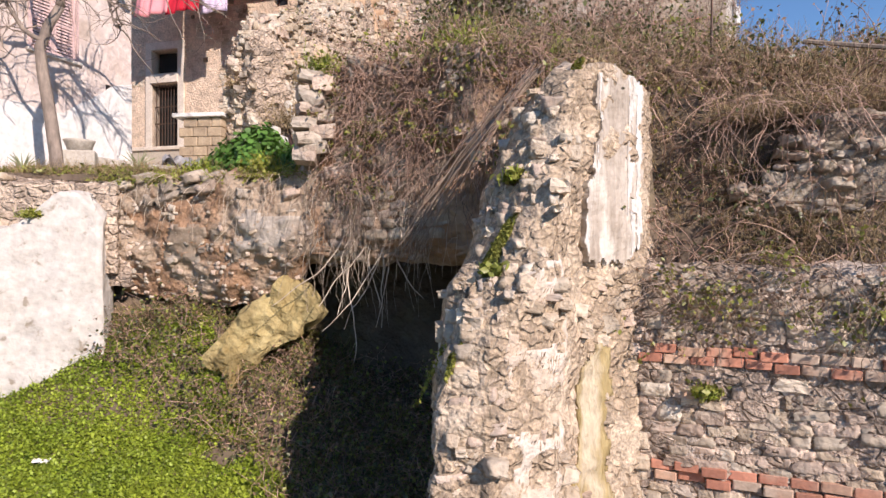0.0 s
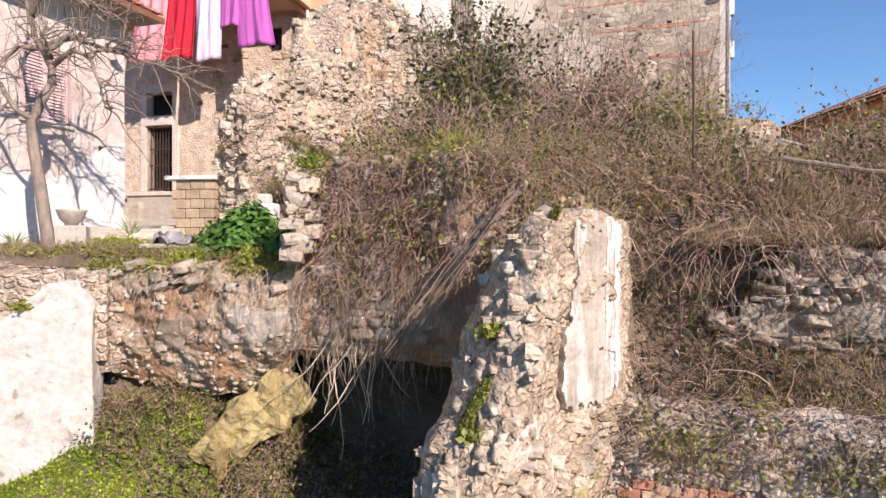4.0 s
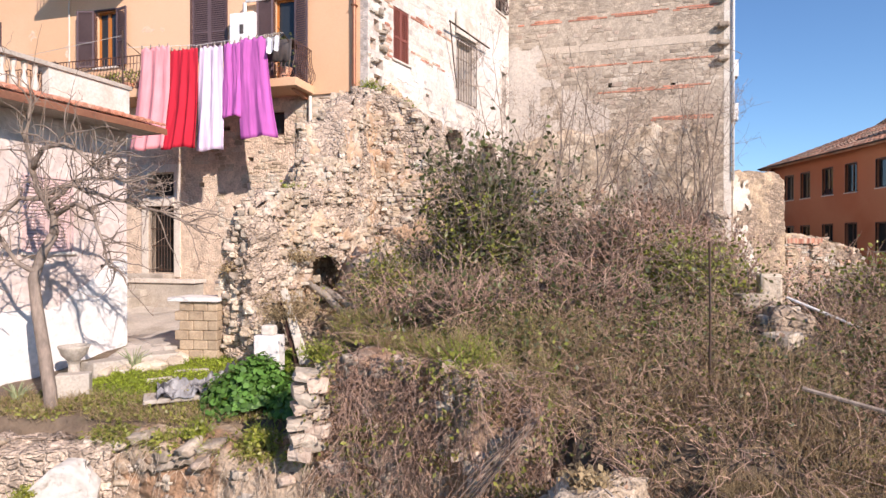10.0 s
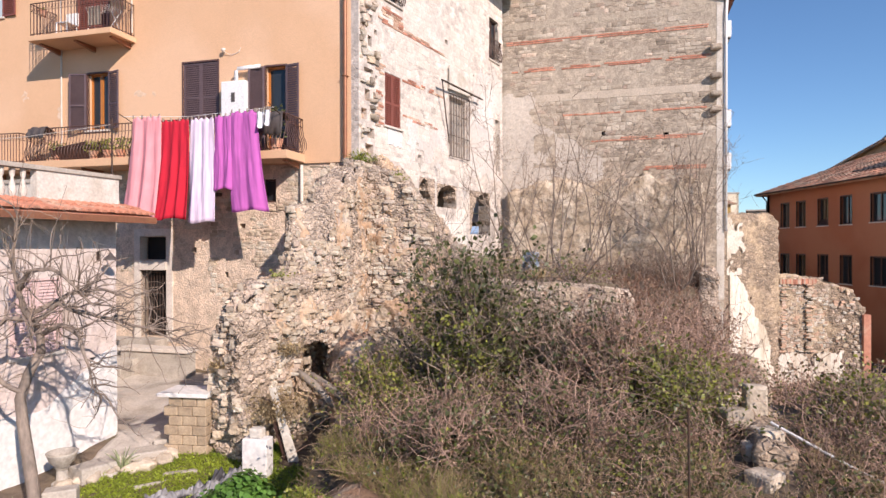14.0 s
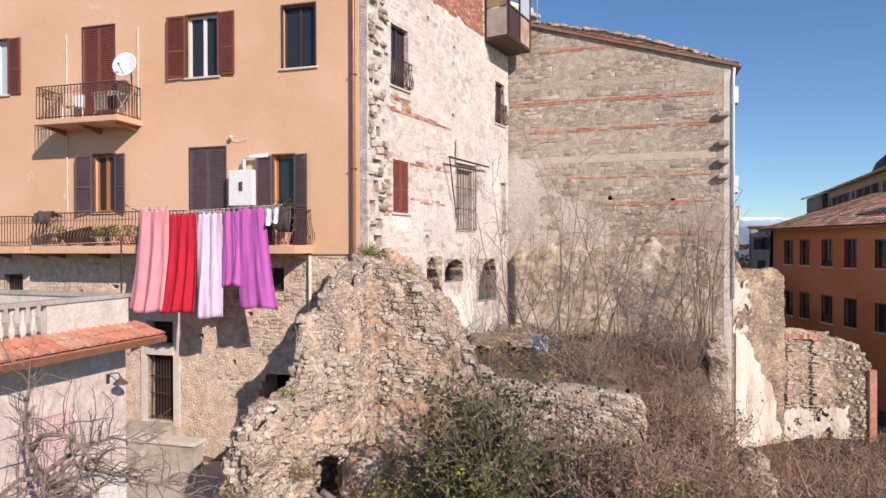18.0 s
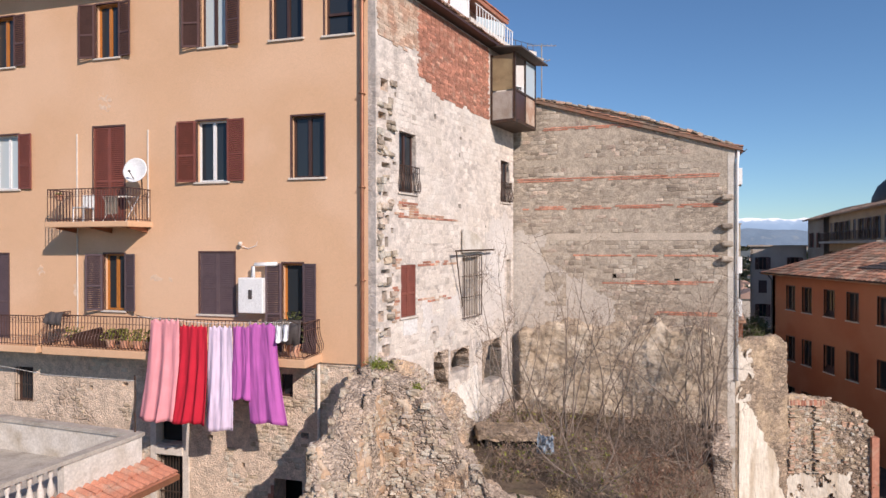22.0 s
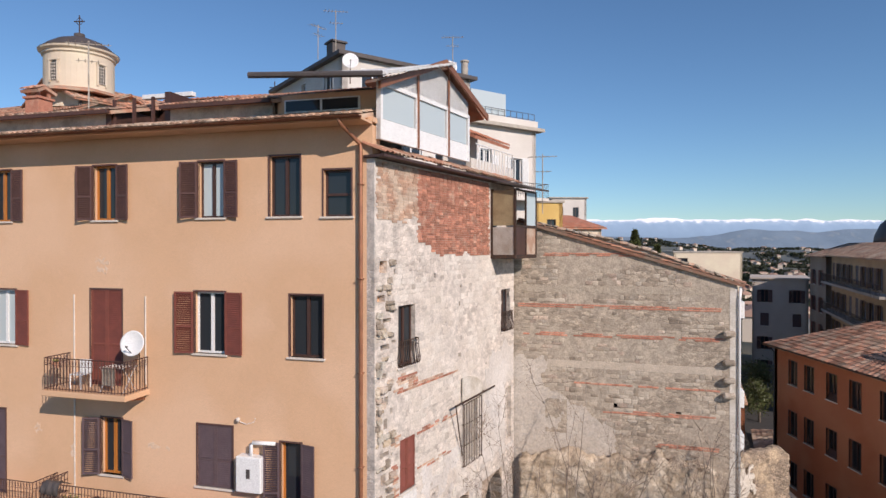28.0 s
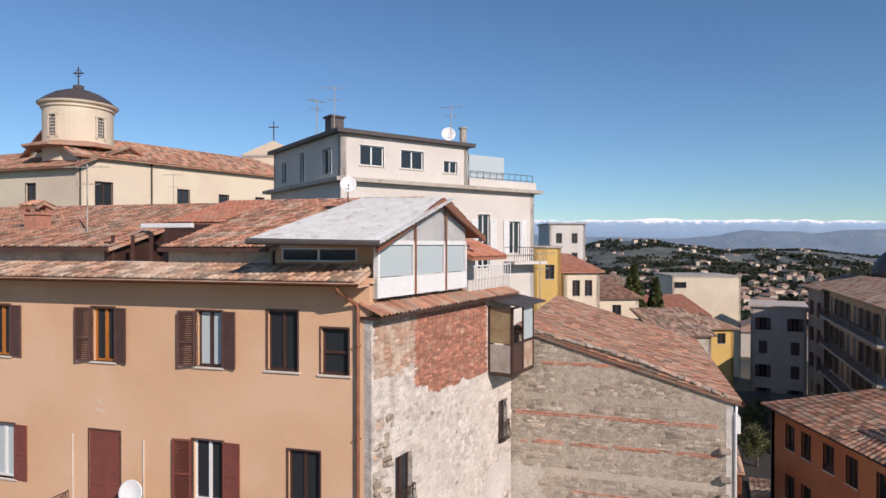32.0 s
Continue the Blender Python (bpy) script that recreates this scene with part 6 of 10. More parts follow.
block("brown_house", "old stone house under brown tiles", frame_at(20.2, 78, 5), 4.6, 8, 5, 17.2, M["mortar"], front=[(2.3, 15, 0.9, 1.2)], roof="shed", roof_mat=M["tile_old"], rise=1.8, over=0.5)
block("flat_white_building", "long flat-roofed cream building", frame_at(40.6, 109, -4), 11.8, 12, 0, 17.6, M["cream"], front=[(1.4, 15.6, 2.0, 1.0)], over=0.15)
block("red_roof_house", "low house with a bright red roof", frame_at(30.0, 84, 10), 7, 7, 2, 13.4, M["cream"], roof="shed", roof_mat=M["tile_new"], rise=2.4, over=0.3)
block("yellow_house", "yellow house with a hipped tile roof", frame_at(28.6, 72, 4), 5.6, 6, 2, 13.4, M["yellow_wall"], front=[(4.1, 11.6, 0.9, 1.2)], roof="hip", rise=1.5, over=0.5)
block("brown_house", "stone house with patched tile roofs", frame_at(20.5, 58, 6), 5, 6, 3, 14.6, M["mortar"], roof="shed", rise=2.0, over=0.4)

# street on the slope below: grey building and shaded row
block("grey_building", "grey stucco building closing the street", frame_at(47.5, 95, -27), 7.5, 10, -6, 13.75, M["grey_wall"], front=g3(2, 10.2, 3.6, 4, 1.05, 1.9, 1.7, 4.3), frame_mat=M["shutter"], over=0.35, roof_mat=M["grey_wall"], shutter="shutter")
ROW = frame_at(51.6, 86.9, -109)
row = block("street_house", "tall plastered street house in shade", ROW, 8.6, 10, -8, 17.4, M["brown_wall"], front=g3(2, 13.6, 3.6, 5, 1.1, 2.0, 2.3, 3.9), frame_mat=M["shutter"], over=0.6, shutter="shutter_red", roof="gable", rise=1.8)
ROW2 = frame_at(49.0, 78.0, -112)
row2 = block("street_house", "ochre street house with long balconies", ROW2, 27, 10, -8, 17.6, M["ochre_wall"], front=g3(9, 14.6, 3.5, 5, 1.1, 2.1, 1.4, 2.9), frame_mat=M["shutter"], over=0.6, shutter="shutter", roof="gable", rise=1.6)
for z in (14.4, 10.9, 7.4):
    b_ = part("balcony", boxes((0.2, 26.5, -1.2, 0.0, z - 0.25, z)), M["concrete"], row2, m=ROW2)
    bm = bmesh.new()
    for i in range(66):
        tube(bm, [(0.3 + 0.4 * i, -1.15, z), (0.3 + 0.4 * i, -1.15, z + 1.0)], 0.025, sides=3, cap=False)
    tube(bm, [(0.2, -1.15, z + 1.0), (26.5, -1.15, z + 1.0)], 0.035, sides=4)
    part("railing", bm, M["iron"], b_)
dk = thing("lead_dome", pose(59.5, 78.5, 0), "dark lead dome above the street houses", "dome")
part("drum", lathe(bmesh.new(), [(4.0, 10), (4.0, 18.2), (4.3, 18.4), (4.3, 18.8)], 32), M["grey_wall"], dk)
part("cap", lathe(bmesh.new(), [(4.1, 18.8), (3.9, 20.2), (3.3, 21.6), (2.2, 22.7), (0.8, 23.3), (0.2, 23.4)], 32), M["lead"], dk, smooth=True)
block("red_house", "low red house with a tile roof beside the street", frame_at(24.6, 48.0, -24), 6.5, 6.0, -6, 2.7, M["orange_wall"], front=[(1.6, 0.4, 0.9, 1.4), (4.4, 0.4, 0.9, 1.4)], roof="hip", roof_mat=M["tile_old"], rise=1.2, over=0.4)
block("red_house", "narrow red-orange house wall behind the tile-roofed house", frame_at(16.0, 38.2, -17), 2.3, 5.0, -2, 9.3, M["orange_wall"], roof="gable", roof_mat=M["tile_old"], rise=0.8, over=0.15)
block("low_house", "low outbuilding with a ragged tile roof", frame_at(13.2, 30.2, 12), 4.4, 4.6, 1, 6.0, M["mortar"], roof="shed", rise=1.3, over=0.3)

sv, sf = [], []
for k in range(25):
    f = k / 24
    x, y = lerp(17.8, 46.0, f), lerp(24.0, 94.0, f)
    for d in (-3.0, 3.0):
        sv.append((x + d, y - 0.35 * d, max(ground_z(x + d, y - 0.35 * d), ground_z(x, y)) + 0.06))
    if k:
        sf.append((2 * k - 2, 2 * k - 1, 2 * k + 1, 2 * k))
tagged(raw("street", sv, sf, surf("worn_asphalt", (0.052, 0.048, 0.045), (0.04, 0.037, 0.035), 2, bump=0.4, bscale=40, depth=0.01, rough=1.0)), "narrow dark asphalt street between the houses", "street", kind="structure")

# scattered houses and woods down the valley
rnd = random.Random(11)
vs = {k: ([], []) for k in ("walls", "roofs")}
for i in range(340):
    r, w = rnd.uniform(180, 1500) if rnd.random() < 0.7 else rnd.uniform(1500, 2600), rnd.gauss(0.52, 0.16)
    x, y = r * w / math.hypot(1, w), r / math.hypot(1, w)
    if not 0.2 < w < 0.9:
        continue
    z, a = ground_z(x, y), rnd.uniform(0, math.pi)
    sx, sy, sz = rnd.uniform(8, 18), rnd.uniform(8, 13), rnd.uniform(5, 9)
    ca, sa = math.cos(a), math.sin(a)
    P = lambda u, v_, h: (x + u * ca - v_ * sa, y + u * sa + v_ * ca, z + h)
    V, Fc = vs["walls"]
    o = len(V)
    V += [P(sx / 2 * su, sy / 2 * sv, h) for h in (-3, sz) for su, sv in ((-1, -1), (1, -1), (1, 1), (-1, 1))]
    Fc += [(o + k, o + (k + 1) % 4, o + 4 + (k + 1) % 4, o + 4 + k) for k in range(4)]
    V, Fc = vs["roofs"]
    o = len(V)
    V += [P(sx * 0.54 * su, sy * 0.54 * sv, sz) for su, sv in ((-1, -1), (1, -1), (1, 1), (-1, 1))] + [P(-sx * 0.3, 0, sz + 2.4), P(sx * 0.3, 0, sz + 2.4)]
    Fc += [(o, o + 1, o + 5, o + 4), (o + 1, o + 2, o + 5), (o + 2, o + 3, o + 4, o + 5), (o + 3, o, o + 4)]
vm = surf("valley_house_walls", (0.62, 0.54, 0.45), (0.50, 0.40, 0.31), 0.01, bump=0, island=0.25)
vr = surf("valley_house_roofs", (0.36, 0.22, 0.16), (0.30, 0.20, 0.15), 0.02, bump=0, island=0.25)
tagged(raw("valley_houses", *vs["walls"], vm), "many small pale houses scattered over the valley", "houses", kind="stuff")
tagged(raw("valley_roofs", *vs["roofs"], vr), "small tile roofs scattered over the valley", "houses", kind="stuff")
# ---- things on the apartment front ----
def cloth(name, label, x0, x1, ztop, zbot, key, folds, group, flare=0.12, swing=0.0, waist=False):
    """A hanging garment, pinned along the top, with folds that open downwards."""
    t = thing(name, FACADE @ pose((x0 + x1) / 2, -1.32, ztop), label, "laundry", group)
    w, h, nx, nz = x1 - x0, ztop - zbot, 64, 26
    ph = rnd_c.uniform(0, 6)
    vs, fs = [], []
    for j in range(nz + 1):
        f = j / nz
        for i in range(nx + 1):
            u = i / nx
            wide = w * (1 + flare * f) - (w * 0.12 * (1 - f) if waist else 0)
            x = (u - 0.5) * wide + swing * f * f
            amp = 0.025 + 0.05 * f
            y = amp * (math.sin(u * math.tau * folds * (0.75 + 0.3 * u) + ph + 0.7 * math.sin(f * 2 + ph)) * (0.5 + 0.8 * fbm(u * 3, ph, f)) + 0.2 * math.sin(u * math.tau * folds * 1.7 + ph * 2 + f) * (1 - f)) + 0.03 * fbm(u * 3, f * 1.5, ph) - 0.10 * f * math.sin(u * 3.0)
            z = -h * f + 0.05 * math.sin(u * math.pi * folds * 2) ** 2 * (1 - f) * (-1) + 0.03 * f * math.sin(u * 7 + ph)
            vs.append((x, y, z))
    fs = [(j * (nx + 1) + i, (j + 1) * (nx + 1) + i, (j + 1) * (nx + 1) + i + 1, j * (nx + 1) + i + 1) for j in range(nz) for i in range(nx)]
    ob = raw("fabric", vs, fs, M["cloth_" + key], t, smooth=True)
    md = ob.modifiers.new("thick", "SOLIDIFY")
    md.thickness = 0.006
    for k in range(4):
        part("clothes_peg", soft_box(-w * 0.45 + w * 0.3 * k - 0.012, -w * 0.45 + w * 0.3 * k + 0.012, -0.02, 0.02, -0.05, 0.05, 0.004, 1), M["wood_grey"], t)
    return t


rnd_c = random.Random(3)
LG = "laundry on the balcony line"
cloth("curtain_panel", "pink cotton curtain hanging from the balcony line", -6.0, -5.08, 11.98, 9.2, "pink", 2.6, LG, 0.25, -0.28)
cloth("curtain_panel", "bright red curtain hanging from the balcony line", -5.05, -4.2, 11.85, 9.2, "red", 3.2, LG, 0.3, -0.2)
cloth("curtain_panel", "pale lilac curtain hanging from the balcony line", -4.15, -3.45, 11.85, 9.1, "lilac", 2.2, LG, 0.25, -0.06)
cloth("curtain_panel", "short purple curtain hanging from the balcony line", -3.42, -2.92, 11.88, 9.95, "purple", 1.6, LG, 0.2)
cloth("curtain_panel", "long purple curtain hanging from the balcony line", -2.95, -2.2, 11.96, 9.38, "purple", 1.8, LG, 0.45, 0.2)
cloth("small_cloth", "small white cloth pegged on the line", -2.2, -1.98, 11.95, 11.5, "white", 1.5, LG, 0.1)
cloth("small_cloth", "small white cloth pegged on the line", -1.97, -1.8, 11.98, 11.55, "white", 1.5, LG, 0.1)
line = thing("clothes_line", FACADE, "clothes line on thin brackets above the balcony rail", "clothes line")
part("cord", tube(bmesh.new(), [(-6.4, -1.32, 12.02), (-4.2, -1.32, 11.9), (-1.7, -1.32, 12.0)], 0.006, sides=5), M["white_frame"], line)
for x in (-6.3, -1.75):
    part("bracket", tube(bmesh.new(), [(x, -0.9, 11.9), (x, -1.5, 12.08)], 0.012, sides=5), M["iron"], line)

boiler = thing("wall_boiler", FACADE @ pose(-3.55, 0, 12.07), "white wall boiler box with a grey flue opening", "boiler")
part("body", soft_box(-0.39, 0.39, -0.32, 0.0, 0, 0.99, 0.03, 3), M["metal_white"], boiler)
part("vent", soft_box(-0.06, 0.06, -0.335, -0.31, 0.4, 0.66, 0.008, 1), M["lead"], boiler, "dark vent slot")
part("flue_pipe", tube(bmesh.new(), [(0.0, -0.16, 0.98), (0.0, -0.16, 1.3), (0.06, -0.16, 1.36), (0.75, -0.16, 1.38)], 0.055, sides=10), M["metal_white"], boiler, "white flue pipe", smooth=True)


def dish(m, r, label):
    d = thing("satellite_dish", m, label, "satellite dish")
    prof = [(0.02, 0.0)] + [(r * k / 8, 0.18 * r * (k / 8) ** 2) for k in range(1, 9)] + [(r, 0.18 * r + 0.015), (r * 0.5, 0.06 * r), (0.02, 0.02)]
    part("reflector", lathe(bmesh.new(), prof[:9] + [(r * 1.01, 0.18 * r - 0.015)] + [(r * k / 8, 0.18 * r * (k / 8) ** 2 - 0.015) for k in range(7, 0, -1)], 28), M["metal_white"], d, smooth=True, m=pose(0, 0, 0, 78, 0, 0))
    bm = tube(bmesh.new(), [(0, -0.02, -r * 0.9), (0, -r * 0.9, -r * 0.15)], 0.012, sides=5)
    part("feed_arm", bm, M["lead"], d)
    part("receiver", soft_box(-0.03, 0.03, -r * 0.95, -r * 0.8, -r * 0.2, -r * 0.06, 0.01, 1), M["lead"], d)
    part("bracket", tube(bmesh.new(), [(0, 0.05, 0), (0, 0.25, -0.1), (0, 0.3, -0.7)], 0.02, sides=6), M["iron"], d)
    return d


dish(FACADE @ pose(-7.02, -0.66, 16.11, 0, 0, 8), 0.36, "white satellite dish on the balcony rail")
dish(pose(-3.4, 21.5, 25.3, 0, 0, 10), 0.28, "white satellite dish on the roof ridge")
dish(WB @ pose(8.0, 0.8, 30.3, 0, 0, -30), 0.45, "white satellite dish on the penthouse roof")


def wall_lamp(m, label):
    l = thing("wall_lamp", m, label, "lamp")
    part("arm", tube(bmesh.new(), [(0, 0, 0), (0, -0.1, 0.1), (0, -0.28, 0.12), (0, -0.34, 0.05)], 0.012, sides=6), M["iron"], l)
    part("shade", lathe(bmesh.new(), [(0.02, 0.05), (0.05, 0.0), (0.13, -0.07), (0.14, -0.1), (0.03, -0.05)], 16, (0, -0.34, 0.0)), M["lead"], l, "dark bell shade")
    part("backplate", soft_box(-0.04, 0.04, -0.02, 0.0, -0.12, 0.08, 0.008, 1), M["iron"], l)
    return l


wall_lamp(WH @ pose(-0.45, 0, 8.3), "black iron wall lamp with bell shade")
sconce = thing("wall_spotlight", FACADE @ pose(-4.0, 0, 13.95), "small spotlight with a dangling cable", "lamp")
part("head", lathe(bmesh.new(), [(0.03, 0), (0.06, 0.05), (0.06, 0.1), (0.02, 0.12)], 12, (0, -0.1, 0)), M["sill"], sconce)
part("cable", tube(bmesh.new(), [(0.03, -0.06, 0), (0.2, -0.02, -0.08), (0.45, -0.02, 0.0), (0.5, -0.02, 0.12)], 0.008, sides=5), M["white_frame"], sconce)


def pot(x, y, z, r, h, label, leaf="leaf", n=120, spread=0.25, tall=0.35):
    p_ = thing("flower_pot", FACADE @ pose(x, y, z), label, "plant pot", "pots on the balconies")
    part("pot", lathe(bmesh.new(), [(r * 0.7, 0), (r, h), (r * 1.08, h), (r * 1.08, h + 0.03), (r * 0.9, h + 0.03), (r * 0.85, h - 0.02)], 14), M["tile"], p_, "terracotta pot")
    g_ = random.Random(int(x * 100))
    bm = bmesh.new()
    for _ in range(n):
        a, q = g_.uniform(0, math.tau), g_.uniform(0, spread)
        c = Vector((math.cos(a) * q, math.sin(a) * q, h + g_.uniform(0.02, tall)))
        u, v = Vector((g_.gauss(0, 1), g_.gauss(0, 1), g_.gauss(0, 1))).normalized() * 0.05, Vector((g_.gauss(0, 1), g_.gauss(0, 1), g_.gauss(0, 1))).normalized() * 0.03
        bm.faces.new([bm.verts.new(c + s) for s in (-u, v, u, -v)])
    part("plant", bm, M[leaf], p_)


for x in (-7.9, -7.4, -6.95, -6.55, -9.2):
    pot(x, -0.7, 10.99, 0.13, 0.22, "terracotta pot with a small balcony plant")
pot(-2.05, -0.62, 10.99, 0.18, 0.3, "large pot with a dark spiky plant", "leaf_dark", 260, 0.3, 0.9)
pot(-9.7, -0.72, 15.3, 0.12, 0.14, "terracotta window box on the railing", "leaf", 30, 0.1, 0.08)
def rail_cover(u0, u1, z0, label, key, hang):
    """A cloth thrown over the balcony rail."""
    t = thing("rail_cover", FACADE, label, "cover", "covers on the balcony rail")
    vs, fs, n = [], [], 18
    prof = [(-0.55, -0.1), (-0.86, 0.03), (-0.93, 0.0), (-0.99, -hang * 0.5), (-1.03, -hang)]
    for i in range(n + 1):
        u = lerp(u0, u1, i / n)
        for k, (v, dz) in enumerate(prof):
            vs.append((u + 0.04 * fbm(k, i * 0.4, u0), v + 0.03 * fbm(i * 0.5, k * 0.7, u1), z0 + dz + 0.06 * fbm(i * 0.35, k * 0.4, 2)))
    w = len(prof)
    fs = [(i * w + k, i * w + k + 1, (i + 1) * w + k + 1, (i + 1) * w + k) for i in range(n) for k in range(w - 1)]
    o = raw("sheet", vs, fs, M[key], t, smooth=True)
    md = o.modifiers.new("thick", "SOLIDIFY")
    md.thickness = 0.012


rail_cover(-10.0, -9.35, 11.95, "black plastic sheet over the balcony rail", "lead", 0.28)
rail_cover(-2.45, -1.65, 11.95, "black net over the balcony rail", "lead", 0.55)
for u, z0, deg in ((-8.8, 11.0, 24), (-8.0, 11.0, 20)):
    bd = thing("leaning_board", FACADE @ pose(u, -0.5, z0, 0, 0, deg), "dark plank leaning behind the balcony railing", "board", "boards on the balcony")
    part("board", soft_box(-0.5, 0.5, -0.02, 0.02, 0.05, 0.5, 0.01, 1), M["wood_dark"], bd, m=pose(0, 0, 0, 24, -14, 0))
mast = thing("line_post", pose(-6.78, 13.05, 9.97), "thin iron post holding a wire above the roof terrace", "post")
part("shaft", tube(bmesh.new(), [(0, 0, 0), (0, 0, 1.22)], 0.02, sides=6), M["iron"], mast)
part("wire", tube(bmesh.new(), [(0, 0, 1.1), (-2.5, 1.0, 1.02), (-5.0, 2.2, 1.1)], 0.008, sides=4), M["sill"], mast)
chair = thing("plastic_chair", FACADE @ pose(-9.1, -0.45, 14.67), "white plastic chair on the balcony", "chair")
part("seat", soft_box(-0.22, 0.22, -0.2, 0.22, 0.4, 0.44, 0.015, 2), M["metal_white"], chair)
part("backrest", soft_box(-0.22, 0.22, 0.19, 0.23, 0.44, 0.82, 0.015, 2), M["metal_white"], chair)
for sx in (-0.19, 0.19):
    for sy in (-0.17, 0.18):
        part("leg", tube(bmesh.new(), [(sx, sy, 0), (sx, sy, 0.41)], 0.02, sides=6), M["metal_white"], chair)
rack = thing("drying_rack", FACADE @ pose(-7.7, -0.5, 14.67), "white drying rack with grey clothes", "drying rack")
bm = bmesh.new()
for i in range(8):
    tube(bm, [(-0.4 + i * 0.11, -0.25, 0.72), (-0.4 + i * 0.11, 0.25, 0.72)], 0.006, sides=4)
for sx in (-0.4, 0.4):
    tube(bm, [(sx, -0.25, 0), (sx, 0.25, 0.72)], 0.01, sides=4)
    tube(bm, [(sx, 0.25, 0), (sx, -0.25, 0.72)], 0.01, sides=4)
part("frame", bm, M["white_frame"], rack)
part("garment", soft_box(-0.35, 0.1, -0.22, -0.2, 0.2, 0.73, 0.008, 1), M["stone_grey"], rack)

# ---- garden below ----
pier = thing("brick_pier", frame_at(-4.8, 12.35, -8), "low stone block pier with a white slab top", "pier")
for j in range(6):
    for i in range(3):
        x0 = -0.45 + i * 0.3 + (0.1 if j % 2 else 0)
        part("block", soft_box(x0 + 0.006, min(x0 + 0.294, 0.45), -0.3, 0.3, 4.38 + j * 0.19, 4.565 + j * 0.19, 0.015, 1), M["tuff_block"], pier)
part("slab", soft_box(-0.55, 0.52, -0.38, 0.36, 5.52, 5.6, 0.015, 2), M["whitepaint"], pier, "white slab top")
lowwall = thing("low_wall", FACADE @ pose(-5.1, -0.9, 0), "low rendered wall with a pale coping beside the door", "wall")
part("body", boxes((-1.5, 0.6, -0.2, 0.2, 4.6, 5.6)), M["concrete"], lowwall)
part("coping", soft_box(-1.56, 0.66, -0.26, 0.26, 5.6, 5.7, 0.015, 2), M["sill"], lowwall)
steps = thing("stone_steps", FACADE @ pose(-6.5, 0, 0), "worn stone steps below the street door", "steps")
for k in range(5):
    part("step", soft_box(-1.6, 0.5 - 0.02 * k, -0.45 - 0.42 * k, 0.06 - 0.42 * k, 4.4, 5.8 - 0.19 * k, 0.02, 2), M["concrete"], steps)
urn = thing("stone_urn", pose(-6.5, 10.85, 4.25), "weathered stone garden urn on a short pedestal", "urn")
part("bowl", lathe(bmesh.new(), [(0.1, 0.32), (0.12, 0.36), (0.2, 0.44), (0.24, 0.56), (0.26, 0.6), (0.22, 0.6), (0.18, 0.5)], 18), M["concrete"], urn, smooth=True)
part("pedestal", lathe(bmesh.new(), [(0.17, 0), (0.17, 0.06), (0.1, 0.1), (0.09, 0.28), (0.12, 0.33)], 14), M["concrete"], urn)
blk = thing("stone_block", pose(-3.15, 11.2, 4.27, 0, 0, -10), "white concrete block standing in the grass", "block")
part("block", soft_box(-0.24, 0.24, -0.14, 0.14, 0, 0.72, 0.02, 2), M["whitepaint"], blk)
part("cap", soft_box(-0.12, 0.12, -0.1, 0.1, 0.72, 0.9, 0.03, 2), M["oldplaster"], blk)
plank = thing("wooden_plank", pose(-2.62, 11.75, 4.33, 0, -16, 0), "pale weathered plank leaning on the ruin", "plank")
bm = soft_box(-0.1, 0.1, -0.03, 0.03, 0, 1.5, 0.01, 1)
for v in bm.verts:
    if v.co.z > 1.3:
        v.co.x *= 0.6
part("board", bm, M["oldplaster"], plank)
# Dark strip added behind the plank in place of its shadow.
part("shadow_board", soft_box(-0.2, -0.12, 0.05, 0.09, 0, 1.3, 0.01, 1), M["wood_dark"], plank, "dark strip for the shadow behind the plank")
tarp = thing("tarpaulin", pose(-3.85, 10.2, 4.17, 0, 0, 25), "crumpled grey tarpaulin lying on the lawn", "tarpaulin")
vs = [(-0.8 + 1.6 * i / 30, -0.5 + 1.0 * j / 20, 0.06 + 0.30 * max(0, fbm(i * 0.21, j * 0.26, 3)) + 0.14 * abs(fbm(i * 0.5, j * 0.5, 8)) + 0.18 * ease(i, 12, 26)) for j in range(21) for i in range(31)]
fs = [(j * 31 + i, j * 31 + i + 1, (j + 1) * 31 + i + 1, (j + 1) * 31 + i) for j in range(20) for i in range(30)]
raw("sheet", vs, fs, surf("grey_tarpaulin", (0.24, 0.235, 0.24), (0.04, 0.038, 0.042), 2.2, spread=(0.48, 0.54), bump=0.2, rough=0.5), tarp)
part("board", soft_box(-1.0, 0.0, -0.45, 0.1, 0.0, 0.07, 0.015, 1), M["concrete"], tarp)
for k, (x, y, w, d, h, rz) in enumerate(((-5.6, 11.9, 0.9, 0.45, 0.16, 30), (-6.1, 11.2, 0.7, 0.5, 0.2, 55), (-5.2, 12.5, 0.8, 0.4, 0.18, 10), (-6.0, 10.0, 0.5, 0.3, 0.42, 20), (-4.6, 11.3, 0.6, 0.12, 0.06, 20), (-4.9, 10.9, 0.7, 0.1, 0.05, 35))):
    sl = soft_box(-w / 2, w / 2, -d / 2, d / 2, -0.1, h, 0.03, 2)
    for v in sl.verts:
        v.co += Vector((0.03 * fbm(v.co.x * 4, k), 0.03 * fbm(v.co.y * 4, k + 3), 0.02 * fbm(v.co.x * 3, v.co.y * 3, k)))
    tagged(part("stone_slab", sl, M["concrete"], m=pose(x, y, ground_z(x, y), 0, 0, rz)), "flat grey stone slab in the grass", "slab", "slabs on the lawn")
coping = rough_prism(strip([(-9.0, 7.75), (-7.2, 8.1), (-6.2, 8.4), (-5.0, 8.62), (-4.6, 8.7)], 0.3), 2.6, lambda x, y: 3.8 + 0.08 * fbm(x * 3, y), 0.12, 0.07, 1.0)
